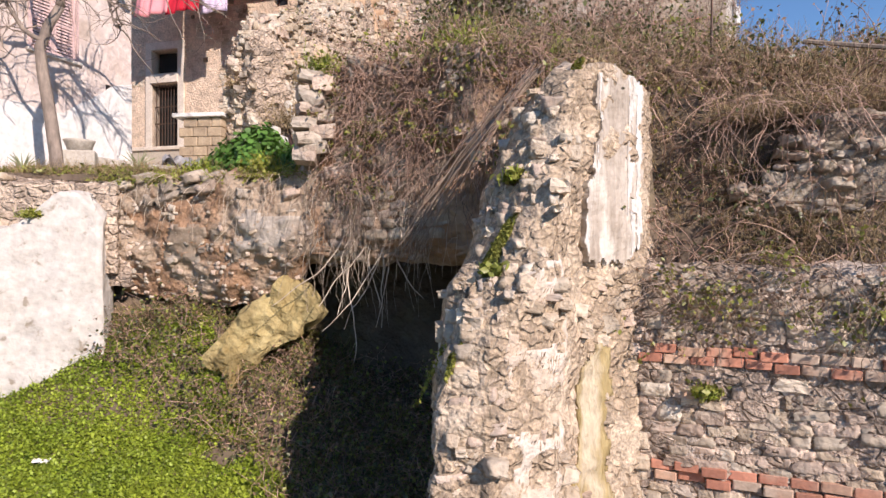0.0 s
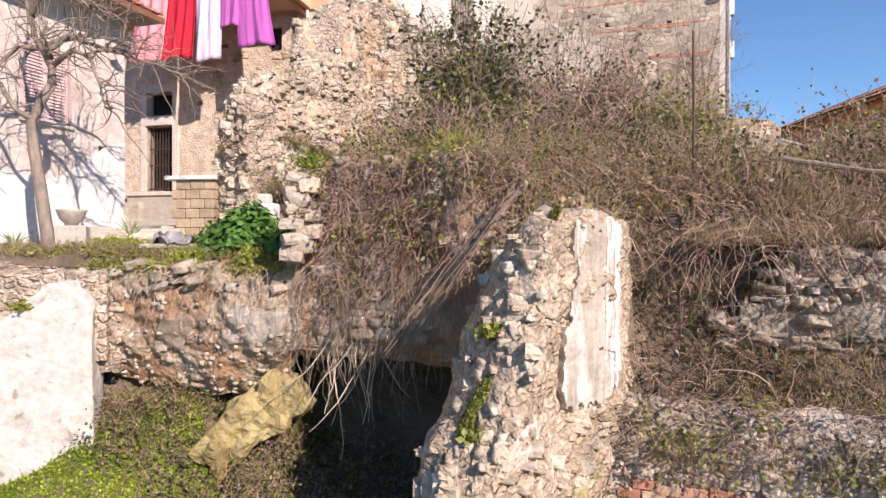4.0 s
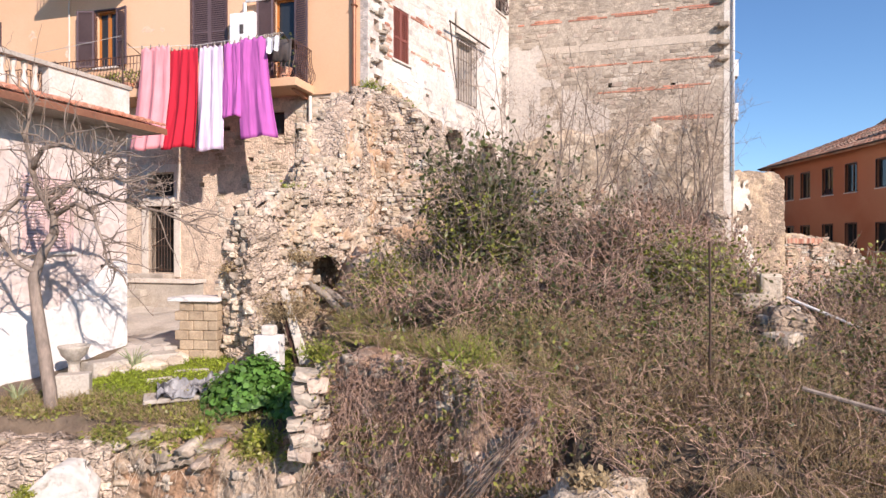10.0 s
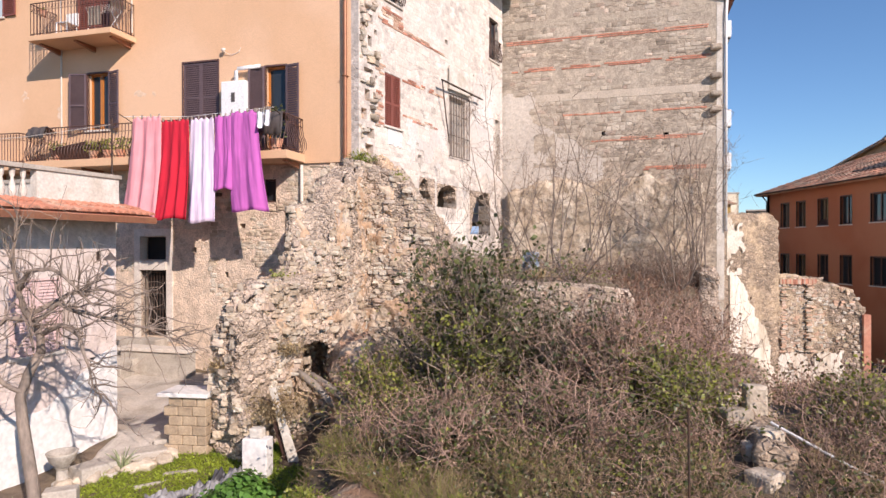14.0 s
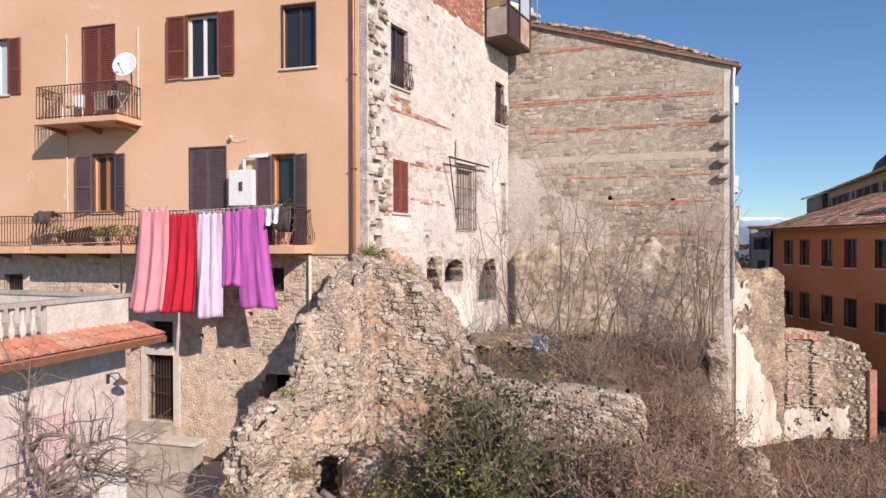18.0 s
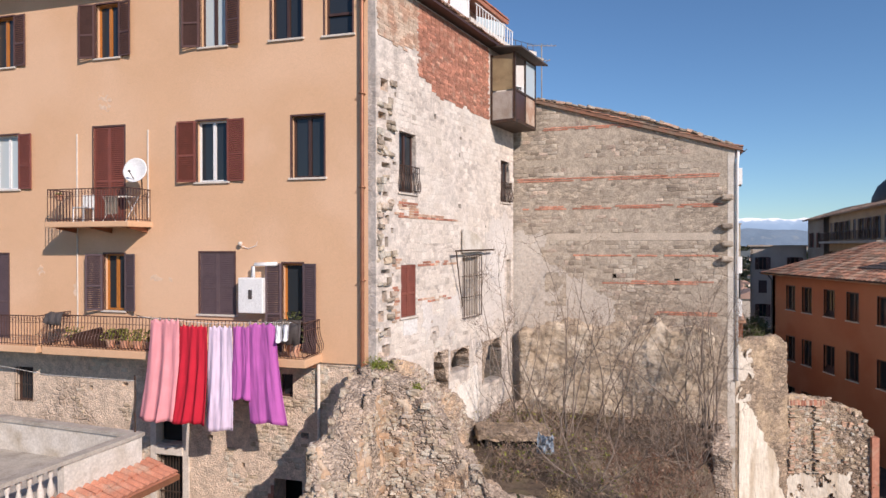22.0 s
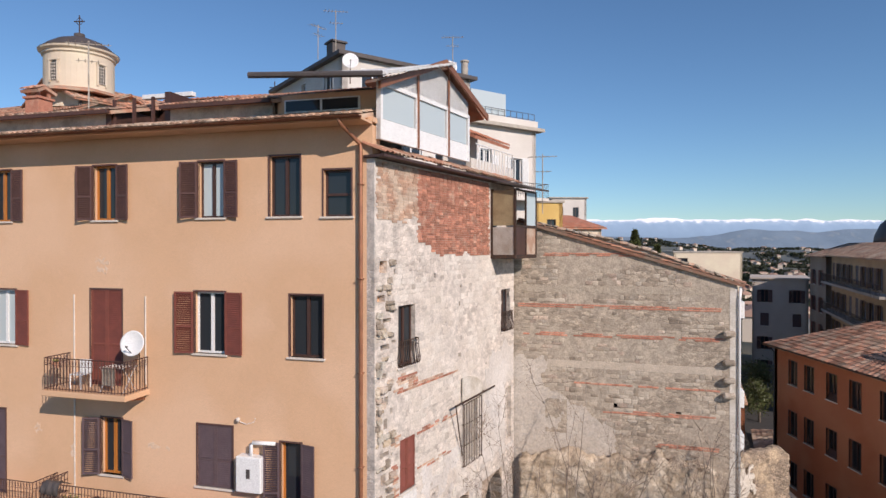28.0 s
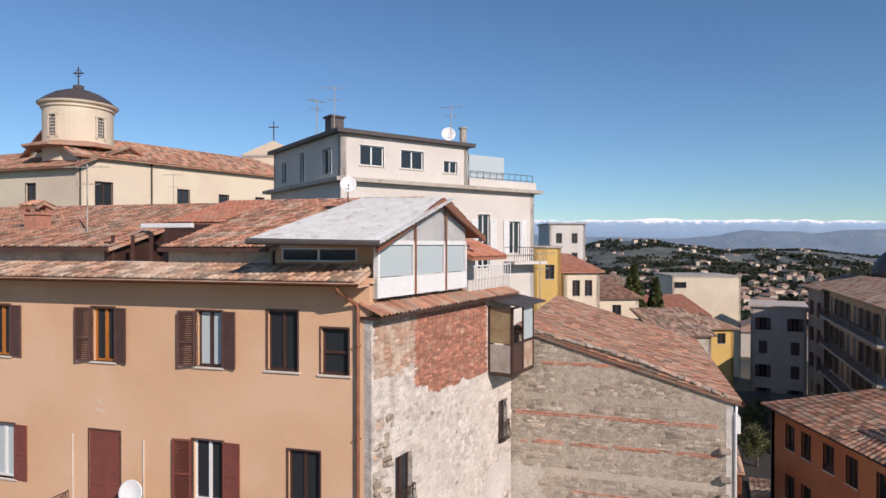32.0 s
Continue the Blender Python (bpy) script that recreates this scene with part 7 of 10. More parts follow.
tagged(part("terrace_wall", coping, M["rubble"]), "rough stone wall head along the terrace edge", "wall")
# mossy fallen rock below the overhang
rock = bmesh.new()
bmesh.ops.create_cube(rock, size=1.0)
bmesh.ops.subdivide_edges(rock, edges=rock.edges[:], cuts=15, use_grid_fill=True)
for v in rock.verts:
    p = v.co.copy()
    q = p.lerp(p.normalized() * 0.6, 0.18)
    q = Vector((q.x * 0.66, q.y * 0.55, q.z * 1.65))
    n = noise.noise_vector(q * 1.4 + Vector((5, 2, 1))) * 0.12
    strata = abs(math.sin(q.z * 7.0 + q.x * 5.0 + 2.0 * fbm(q.x, q.y, q.z))) ** 3
    q += n + p.normalized() * (0.07 * fbm(q.x * 4, q.y * 4, q.z * 4) - 0.06 * strata)
    q.x *= 1.0 + 0.25 * p.z
    v.co = q
tagged(part("fallen_rock", rock, surf("mossy_ochre_rock", (0.36, 0.265, 0.10), (0.22, 0.165, 0.07), 3, c=(0.42, 0.34, 0.16), cscale=1.6, bump=1.0, bscale=12, depth=0.06), smooth=False, m=pose(-2.38, 8.0, 1.87, 6, 46, 8)), "ochre mossy slab of rock leaning under the overhang", "rock")
lit = thing("litter", pose(-4.6, 6.95, ground_z(-4.6, 6.95) + 0.05, 4, 6, 20), "crumpled white paper on the grass", "litter")
vs = [(-0.1 + 0.2 * i / 8, -0.06 + 0.12 * j / 6, 0.03 * fbm(i * 0.8, j * 0.8, 1)) for j in range(7) for i in range(9)]
raw("paper", vs, [(j * 9 + i, j * 9 + i + 1, (j + 1) * 9 + i + 1, (j + 1) * 9 + i) for j in range(6) for i in range(8)], M["whitepaint"], lit)

# ---- ruin on the street side ----
SW = frame_at(12.3, 26.25, math.degrees(math.atan2(1.4, 3.4)))
bm = boxes((-0.35, 0.12, -0.08, 0.3, 1.5, 9.4))
part("wall_edge", bm, M["ruin_brown"], st, m=SW)
NW = frame_at(15.6, 27.62, -2)
jamb = boxes((-0.16, 0.16, -0.2, 0.2, 1.0, 5.4))
tagged(part("brick_jamb", jamb, M["brick"], m=pose(19.0, 27.3, 0)), "broken brick jamb of a doorway", "jamb")
PATH_ST = [(5.5, 9.9, 5.25, 0.5, 0.35, 0.3, 10), (6.0, 10.25, 5.2, 0.35, 0.3, 0.65, -8), (5.9, 11.2, 5.1, 0.5, 0.4, 0.35, 20), (5.4, 8.9, 5.0, 0.5, 0.4, 0.3, -15), (5.7, 9.3, 4.9, 0.35, 0.4, 0.5, 5), (6.3, 11.9, 5.0, 0.5, 0.5, 0.4, 12), (5.1, 8.2, 4.8, 0.4, 0.4, 0.35, 30)]
for x, y, z, w, d, h, rz in PATH_ST:
    bm = soft_box(-w / 2, w / 2, -d / 2, d / 2, 0, h, 0.05, 2)
    for v in bm.verts:
        v.co += Vector((0.04 * fbm(v.co.x * 5, v.co.z * 5, x), 0.04 * fbm(v.co.y * 5, v.co.z * 5, y), 0.03 * fbm(v.co.x * 5, v.co.y * 5, z)))
    tagged(part("stone_block", bm, M["stone"], m=pose(x - 0.55, y, z + 0.3, 0, 0, rz)), "rough pale stone block of a broken wall", "block", "blocks along the path")
pave_v, pave_f = [], []
for j in range(54):
    y = 11.0 + 0.12 * j
    for i in range(20):
        x = lerp(lerp(-6.55, -9.4, ease(y, 12.9, 13.2)), lerp(-5.7, -4.45, ease(y, 11.6, 13.4)), i / 19)
        pave_v.append((x + 0.03 * fbm(y * 3, i), y, max(ground_z(x + a, y + b) for a in (-0.1, 0, 0.1) for b in (-0.1, 0, 0.1)) + 0.03 + 0.015 * fbm(x * 3, y * 3)))
for j in range(53):
    for i in range(19):
        pave_f.append((20 * j + i, 20 * j + i + 1, 20 * j + 21 + i, 20 * j + 20 + i))
slab = raw("garden_paving", pave_v, pave_f, surf("pale_worn_concrete", (0.52, 0.47, 0.41), (0.43, 0.385, 0.33), 2.5, c=(0.34, 0.295, 0.24), cscale=1.2, cspread=(0.54, 0.7), bump=0.6, bscale=22, depth=0.015), smooth=True)
tagged(slab, "worn pale concrete paving below the door", "paving", kind="structure")
md = slab.modifiers.new("thick", "SOLIDIFY")
md.thickness, md.offset = 0.08, -1
wallstrip = rough_prism(strip([(4.75, 8.4), (5.1, 9.2), (5.9, 11.0), (7.2, 14.0), (8.1, 16.2)], 0.26), 3.4, lambda x, y: 5.55 + 0.25 * fbm(x * 2, y * 2), 0.09, 0.08, 7.0, stone=0.06, size=0.3)
tagged(part("path_wall", wallstrip, M["ruin_brown"], smooth=True), "low crumbling garden wall beside the path", "wall")
rod = thing("iron_pole", pose(2.98, 6.85, ground_z(2.98, 6.85)), "thin rusty iron pole standing in the brambles", "pole")
part("shaft", tube(bmesh.new(), [(0, 0, -0.1), (0.01, 0, 0.8), (0, 0, 6.66 - ground_z(2.98, 6.85))], 0.014, sides=8), M["iron"], rod)
stick = thing("white_pole", pose(0, 0, 0), "long white pole lying across the garden wall", "pole")
part("shaft", tube(bmesh.new(), [(5.1, 9.1, 5.85), (5.9, 8.3, 5.4), (6.6, 7.6, 5.1)], 0.02, sides=8), M["whitepaint"], stick)
beam = thing("wooden_beam", pose(0, 0, 0), "grey weathered beam lying in the brambles", "beam")
part("timber", tube(bmesh.new(), [(3.72, 6.35, 5.14), (4.4, 6.02, 4.97), (5.6, 5.5, 4.8)], 0.024, sides=6), M["bark"], beam)
tarp2 = thing("blue_sheet", pose(2.85, 18.2, ground_z(2.85, 18.2)), "pale blue plastic sheet caught in the bushes", "plastic sheet")
vs = [(-0.25 + 0.5 * i / 10, 0.3 * fbm(i * 0.35, j * 0.35), 0.25 + 0.55 * j / 14 + 0.12 * fbm(i * 0.4, j * 0.3, 4)) for j in range(15) for i in range(11)]
raw("sheet", vs, [(j * 11 + i, j * 11 + i + 1, (j + 1) * 11 + i + 1, (j + 1) * 11 + i) for j in range(14) for i in range(10)], surf("pale_blue_plastic", (0.30, 0.36, 0.42), (0.20, 0.25, 0.31), 6, bump=0.5, rough=0.4), tarp2)


def ac_unit(m):
    a = thing("air_conditioner", m, "white air conditioner unit on the house wall", "air conditioner", "air conditioners on the street wall")
    part("case", soft_box(-0.4, 0.4, -0.32, 0.0, 0, 0.62, 0.02, 2), M["metal_white"], a)
    part("fan_grille", lathe(bmesh.new(), [(0.02, 0), (0.24, 0.0), (0.24, 0.02), (0.02, 0.02)], 20), M["lead"], a, m=pose(-0.08, -0.335, 0.31, -90, 0, 0))
    part("bracket", boxes((-0.3, -0.26, -0.3, 0, -0.05, 0), (0.26, 0.3, -0.3, 0, -0.05, 0)), M["lead"], a)


for z in (16.2, 12.9, 11.3):
    ac_unit(FAR @ pose(8.2, 0.9, z, 0, 0, 90))


# pale rocks along the edge of the lawn
rock_rn = random.Random(21)
for k in range(15):
    f = k / 14
    x, y = lerp(-6.35, -4.75, f) + rock_rn.uniform(-0.12, 0.12), lerp(10.75, 12.35, f) + rock_rn.uniform(-0.15, 0.1)
    bm = bmesh.new()
    bmesh.ops.create_icosphere(bm, subdivisions=2, radius=0.5)
    w = Vector((rock_rn.uniform(0, 40), 0, 0))
    for v in bm.verts:
        v.co += noise.noise_vector(v.co * 2.2 + w) * 0.26 + noise.noise_vector(v.co * 6 + w) * 0.06
    a = rock_rn.uniform(0.16, 0.36)
    tagged(part("rock", bm, M["stone"], m=pose(x, y, ground_z(x, y) + 0.04, 0, 0, rock_rn.uniform(0, 180)) @ Matrix.Diagonal((a * 1.3, a, a * 0.7, 1)), smooth=True), "pale rough rock edging the lawn", "rock", "rocks along the lawn")


# stones stacked at the end of the mound
heap = thing("stone_stack", pose(-1.58, 7.5, 4.0), "stack of big pale stones at the end of the mound", "stones")
hr = random.Random(9)
for k in range(11):
    bm = bmesh.new()
    bmesh.ops.create_cube(bm, size=1.0)
    bmesh.ops.subdivide_edges(bm, edges=bm.edges[:], cuts=2, use_grid_fill=True)
    for v in bm.verts:
        v.co = v.co.lerp(v.co.normalized() * 0.62, 0.3) + noise.noise_vector(v.co * 1.7 + Vector((k * 3.1, 0, 0))) * 0.14
    part("stone", bm, M["stone_grey"] if k % 3 else M["stone_pink"], heap, m=pose(0.16 * (k % 2) - 0.12 + hr.uniform(-0.06, 0.06), hr.uniform(-0.08, 0.08), 0.1 + 0.095 * k, hr.uniform(-8, 8), hr.uniform(-8, 8), hr.uniform(0, 40)) @ Matrix.Diagonal((hr.uniform(0.2, 0.34), 0.28, hr.uniform(0.12, 0.19), 1)))


def agave(x, y, r):
    a = thing("agave", pose(x, y, ground_z(x, y)), "small spiky grey-green agave in the garden", "plant", "agaves by the cottage")
    g_ = random.Random(int(x * 100))
    for k in range(14):
        t, q = k * 2.4, 0.35 + 0.6 * (k / 14)
        d = Vector((math.cos(t), math.sin(t), 0))
        part("leaf", tube(bmesh.new(), [d * 0.03, d * (r * 0.5 * (1.2 - q)) + Vector((0, 0, r * 0.6)), d * (r * (1.3 - q)) + Vector((0, 0, r * (0.6 + 0.6 * q)))], 0.022, 0.003, 4), M["leaf_agave"], a)


agave(-5.7, 11.35, 0.38)
agave(-6.75, 9.75, 0.3)
# ---- plants ----
rng = np.random.default_rng(7)


def stems_mesh(name, P, r0, r1, mat, parent=None, label="", sides=3):
    """Thin tapering stems along the points P (n, k, 3)."""
    n, k, _ = P.shape
    T = np.gradient(P, axis=1)
    T /= np.linalg.norm(T, axis=2, keepdims=True) + 1e-9
    ref = np.where(np.abs(T[..., 2:3]) < 0.9, np.array([0, 0, 1.0]), np.array([1.0, 0, 0]))
    A = np.cross(T, ref)
    A /= np.linalg.norm(A, axis=2, keepdims=True) + 1e-9
    B = np.cross(T, A)
    f = np.linspace(0, 1, k)[None, :, None]
    r0, r1 = np.broadcast_to(np.asarray(r0, float).reshape(-1, 1, 1), (n, 1, 1)), np.broadcast_to(np.asarray(r1, float).reshape(-1, 1, 1), (n, 1, 1))
    R = r0 + (r1 - r0) * f
    V = np.stack([P + R * (A * math.cos(a) + B * math.sin(a)) for a in np.arange(sides) * math.tau / sides], 2)
    idx = np.arange(n * k * sides).reshape(n, k, sides)
    nxt = np.roll(idx, -1, 2)
    Fq = np.stack([idx[:, :-1], nxt[:, :-1], nxt[:, 1:], idx[:, 1:]], -1).reshape(-1, 4)
    return fast_mesh(name, V.reshape(-1, 3), Fq, mat, parent, label)


def fast_mesh(name, V, Fq, mat, parent=None, label="", smooth=False):
    me = bpy.data.meshes.new(name)
    nf, w = Fq.shape
    me.vertices.add(len(V))
    me.vertices.foreach_set("co", np.asarray(V, np.float32).ravel())
    me.loops.add(nf * w)
    me.loops.foreach_set("vertex_index", Fq.ravel().astype(np.int32))
    me.polygons.add(nf)
    me.polygons.foreach_set("loop_start", (np.arange(nf) * w).astype(np.int32))
    me.update(calc_edges=True)
    if smooth:
        me.polygons.foreach_set("use_smooth", [True] * nf)
    return link(name, me, mat, parent, label)


def wander(root, way, length, k=7, curl=0.35, sag=0.0):
    """Points of stems that set out from root along way, wander and sag."""
    n = len(root)
    d = way / (np.linalg.norm(way, axis=1, keepdims=True) + 1e-9)
    P = [root]
    step = (length / (k - 1)).reshape(-1, 1)
    for _ in range(k - 1):
        d = d + rng.normal(0, curl, (n, 3)) + np.array([0, 0, -sag])
        d /= np.linalg.norm(d, axis=1, keepdims=True) + 1e-9
        P.append(P[-1] + d * step)
    return np.stack(P, 1)


def leaves_mesh(name, C, size, mat, parent=None, label="", up=0.3, long=1.5):
    """Folded diamond leaves at C."""
    n = len(C)
    d = rng.normal(0, 1, (n, 3))
    d /= np.linalg.norm(d, axis=1, keepdims=True)
    u = rng.normal(0, 1, (n, 3)) + np.array([0, -0.3, up * 3])
    s = np.cross(d, u)
    s /= np.linalg.norm(s, axis=1, keepdims=True) + 1e-9
    nrm = np.cross(s, d)
    size = np.asarray(size).reshape(-1, 1) * rng.uniform(0.6, 1.3, (n, 1))
    a, b = C - d * size * long * 0.5, C + d * size * long * 0.5
    l_, r_ = C + s * size * 0.5 + nrm * size * 0.14, C - s * size * 0.5 + nrm * size * 0.14
    V = np.stack([a, l_, b, r_], 1).reshape(-1, 3)
    i = np.arange(n) * 4
    Fq = np.concatenate([np.stack([i, i + 1, i + 2], 1), np.stack([i, i + 2, i + 3], 1)])
    return fast_mesh(name, V, Fq, mat, parent, label)


GZ = np.vectorize(top_z)
PZ = np.vectorize(ground_z)


def scatter(n, x0, x1, y0, y1, keep=None, patch=0.0, seed=0.0):
    x, y = rng.uniform(x0, x1, n), rng.uniform(y0, y1, n)
    ok = (np.abs(x - np.interp(y, [7.6, 9, 11, 14, 18, 25], [4.2, 5.0, 5.9, 7.2, 9.0, 11.5])) > 0.6) | (y < 7.6) | (y > 17)
    if keep is not None:
        ok &= np.array([keep(a, b) for a, b in zip(x, y)])
    if patch:
        ok &= np.array([fbm(a * patch + seed, b * patch) > rng.uniform(-0.5, 0.4) for a, b in zip(x, y)])
    x, y = x[ok], y[ok]
    return np.stack([x, y, GZ(x, y)], 1)


def upward(n, spread=0.6):
    return np.stack([rng.normal(0, spread, n), rng.normal(0, spread, n), np.abs(rng.normal(1, 0.3, n))], 1)


def stuff(ob, label, category):
    return tagged(ob, label, category, kind="stuff")


# bramble thicket over the mound
def on_mound(x, y):
    return x > -1.4 + 0.25 * math.sin(y * 2) and y > edge_y(x) + 0.5 and y < ruin_line(min(x, 5)) - 0.6 + (3.5 if x > 5 else 0)


R = scatter(5200, -1.5, 7.2, 6.4, 18, on_mound)
L = rng.uniform(0.6, 1.5, len(R)) * np.where(R[:, 1] < 8.5, 0.45, 1.0)
P = wander(R, upward(len(R), 0.7), L, 8, 0.33, 0.10)
stuff(stems_mesh("bramble_stems", P, 0.0075, 0.0025, M["twig_red"]), "tangled dry reddish bramble stems over the mound", "brambles")
tips = P[:, 3:].reshape(-1, 3)
sel = tips[rng.random(len(tips)) < 0.85]
C = np.repeat(sel, 2, 0) + rng.normal(0, 0.1, (2 * len(sel), 3))
g = np.array([fbm(p[0] * 0.7, p[1] * 0.7, 5) for p in C])
stuff(leaves_mesh("bramble_leaves", C[(g > -0.2) & (rng.random(len(C)) < 0.75)], 0.042, M["leaf_dark"]), "dark green bramble leaves over the mound", "brambles")
stuff(leaves_mesh("withered_leaves", C[(g <= 0.12) & (rng.random(len(C)) < 0.75)], 0.032, M["leaf_dry"]), "withered brown leaves among the brambles", "brambles")


gp = np.array([fbm(p[0] * 0.9 + 4, p[1] * 0.9, 2) for p in C])
stuff(leaves_mesh("bright_bramble_leaves", C[(gp > 0.0) & (rng.random(len(C)) < 0.8)], 0.036, M["leaf"]), "yellow-green bramble leaves over the mound", "brambles")


# taller evergreen shrubs in the middle of the mound
def shrub(x, y, h, rad, n, leaf_n, leaf_mat, label, twig="twig", size=0.052):
    s = thing("shrub", pose(x, y, ground_z(x, y)), label, "shrub", "shrubs on the mound")
    root = np.zeros((n, 3)) + np.stack([rng.normal(0, rad * 0.25, n), rng.normal(0, rad * 0.25, n), np.zeros(n)], 1)
    way = np.stack([rng.normal(0, rad / h * 0.75, n), rng.normal(0, rad / h * 0.75, n), np.ones(n)], 1)
    P = wander(root, way, rng.uniform(0.65, 1.1, n) * h, 9, 0.13, 0.0)
    tagged(stems_mesh("stem_mass", P, 0.02, 0.005, M[twig], s), kind="stuff")
    base = P[:, 3:].reshape(-1, 3)
    side = base[rng.integers(0, len(base), n * 9)]
    Q = wander(side, rng.normal(0, 1, (len(side), 3)) + np.array([0, 0, 0.4]), rng.uniform(0.25, 0.8, len(side)), 5, 0.25)
    tagged(stems_mesh("twig_mass", Q, 0.007, 0.002, M[twig], s), kind="stuff")
    if leaf_n:
        c = Q.reshape(-1, 3)
        leaf_n = int(leaf_n * 1.7)
        c = c[rng.integers(0, len(c), leaf_n)] + rng.normal(0, 0.07, (leaf_n, 3))
        tagged(leaves_mesh("foliage", c, size, M[leaf_mat], s), kind="stuff")
    return s


shrub(0.8, 11.2, 2.9, 0.65, 120, 2200, "leaf_dark", "dense evergreen shrub with dark glossy leaves", size=0.075)
shrub(0.55, 11.1, 2.2, 0.6, 60, 1500, "leaf", "evergreen shrub with yellow-green leaves")
shrub(-0.9, 11.4, 0.7, 0.45, 50, 1500, "leaf", "green leafy shrub beside the ruined wall")
shrub(2.6, 11.4, 2.0, 1.1, 110, 1500, "leaf_dark", "mixed evergreen shrub with bare twigs")
shrub(4.0, 10.4, 1.2, 0.8, 90, 3000, "leaf", "yellow-green leafy shrub on the mound")
shrub(3.6, 12.7, 1.5, 1.3, 80, 1500, "leaf_dry", "bare brown shrub with a few dry leaves", "twig_red")
shrub(5.4, 13.2, 1.5, 1.3, 80, 1500, "leaf_dry", "bare brown shrub with a few dry leaves", "twig_red")
shrub(1.6, 13.3, 1.2, 1.1, 80, 1500, "leaf_dark", "bare brown shrub with ivy", "twig")
shrub(5.2, 15.6, 1.9, 1.5, 90, 900, "leaf_dry", "tall dry brown shrub", "twig_red")
shrub(6.3, 15.5, 2.0, 1.0, 90, 900, "leaf_dry", "tall dry brown shrub", "twig_red")
shrub(2.2, 9.3, 1.0, 0.9, 70, 600, "leaf_dark", "low bramble bush with dark leaves", "twig_red")
shrub(0.2, 9.0, 0.9, 0.9, 70, 700, "leaf_dark", "low bramble bush with dark leaves", "twig_red")
shrub(1.9, 12.2, 1.7, 1.1, 110, 1500, "leaf_dark", "tall bare shrub of fine brown twigs", "twig")
shrub(3.2, 11.0, 1.9, 1.1, 110, 1200, "leaf_dry", "tangle of bare reddish twigs", "twig_red")
shrub(4.8, 12.0, 1.6, 1.3, 120, 1000, "leaf_dry", "tangle of bare reddish twigs", "twig_red")
shrub(0.3, 12.3, 1.8, 0.9, 90, 1200, "leaf_dark", "tall bare shrub of fine brown twigs", "twig")
shrub(3.0, 13.7, 1.3, 1.0, 90, 700, "leaf_dry", "tangle of bare reddish twigs", "twig_red")
shrub(4.3, 13.4, 1.4, 1.1, 100, 700, "leaf_dry", "tangle of bare reddish twigs", "twig_red")
shrub(1.9, 14.0, 1.1, 0.8, 70, 500, "leaf_dry", "tangle of bare reddish twigs", "twig_red")
shrub(7.2, 10.0, 0.9, 0.7, 60, 1300, "leaf", "low green bush beside the path", "twig")


# bare saplings of the courtyard
def sapling(x, y, h, stems, spread, label):
    s = thing("bare_tree", pose(x, y, ground_z(x, y) - 0.1), label, "tree", "bare courtyard trees")
    root = np.stack([rng.normal(0, 0.18, stems), rng.normal(0, 0.18, stems), np.zeros(stems)], 1)
    way = np.stack([rng.normal(0, spread, stems), rng.normal(0, spread, stems), np.ones(stems)], 1)
    P = wander(root, way, rng.uniform(0.6, 1.05, stems) * h, 10, 0.11)
    stems_mesh("trunk", P, 0.030, 0.006, M["bark"], s, sides=5)
    b = P[:, 3:].reshape(-1, 3)
    m_ = stems * 6
    Q = wander(b[rng.integers(0, len(b), m_)], rng.normal(0, 0.8, (m_, 3)) + np.array([0, 0, 0.9]), rng.uniform(0.5, 1.6, m_), 7, 0.14)
    tagged(stems_mesh("branch_mass", Q, 0.010, 0.003, M["twig"], s), kind="stuff")
    c = Q[:, 2:].reshape(-1, 3)
    m2 = stems * 62
    W = wander(c[rng.integers(0, len(c), m2)], rng.normal(0, 0.8, (m2, 3)) + np.array([0, 0, 0.6]), rng.uniform(0.25, 0.95, m2), 5, 0.16)
    tagged(stems_mesh("crown", W, 0.005, 0.0022, M["twig"], s), kind="stuff")
    return s


for x, y, h, k, sp in ((8.57, 20.6, 5.4, 15, 0.16), (2.4, 20.4, 7.0, 4, 0.13), (4.1, 20.4, 6.9, 5, 0.14), (3.2, 19.6, 5.6, 3, 0.2), (5.0, 20.6, 6.2, 4, 0.18), (5.9, 20.6, 4.4, 3, 0.25), (7.2, 18.6, 2.6, 3, 0.45), (1.6, 14.4, 4.2, 5, 0.3), (3.6, 16.0, 3.0, 4, 0.6)):
    sapling(x, y, h, k, sp, "leafless multi-stemmed tree in the ruined courtyard")

pit = thing("cellar_hollow", pose(0, 0, 0), "dark mouth of a collapsed cellar in the courtyard", "cellar")
# Black block fills the mouth; the darkness inside is its colour.
part("void", boxes((1.15, 3.0, 19.45, 20.4, 7.0, 7.8)), M["dark"], pit, "black block for the shade of the hollow")
part("lintel", rough_prism([(0.9, 19.35), (3.2, 19.2), (3.3, 20.5), (0.9, 20.5)], 7.78, lambda x, y: 8.0 + 0.1 * fbm(x * 2, y * 2), 0.1, 0.08, 31.0, stone=0.03), M["ruin_brown"], pit, "stone lip", smooth=True)
R = scatter(6000, 0.5, 11.0, 14.5, 24.0, lambda x, y: x < 0.42 * y and y > ruin_line(min(x, 4.6)) + 0.7 and y < 24.6 - 0.3 * x and fbm(x * 0.7, y * 0.7, 2) > -0.25 - 0.2 * (x > 6))
P = wander(R, upward(len(R), 0.6), rng.uniform(0.25, 1.0, len(R)) + 0.5 * (R[:, 0] > 6.5), 7, 0.3, 0.05)
stuff(stems_mesh("courtyard_brush", P, 0.007, 0.003, M["twig"]), "dry brown undergrowth in the courtyard", "undergrowth")
C = P[:, 2:].reshape(-1, 3)
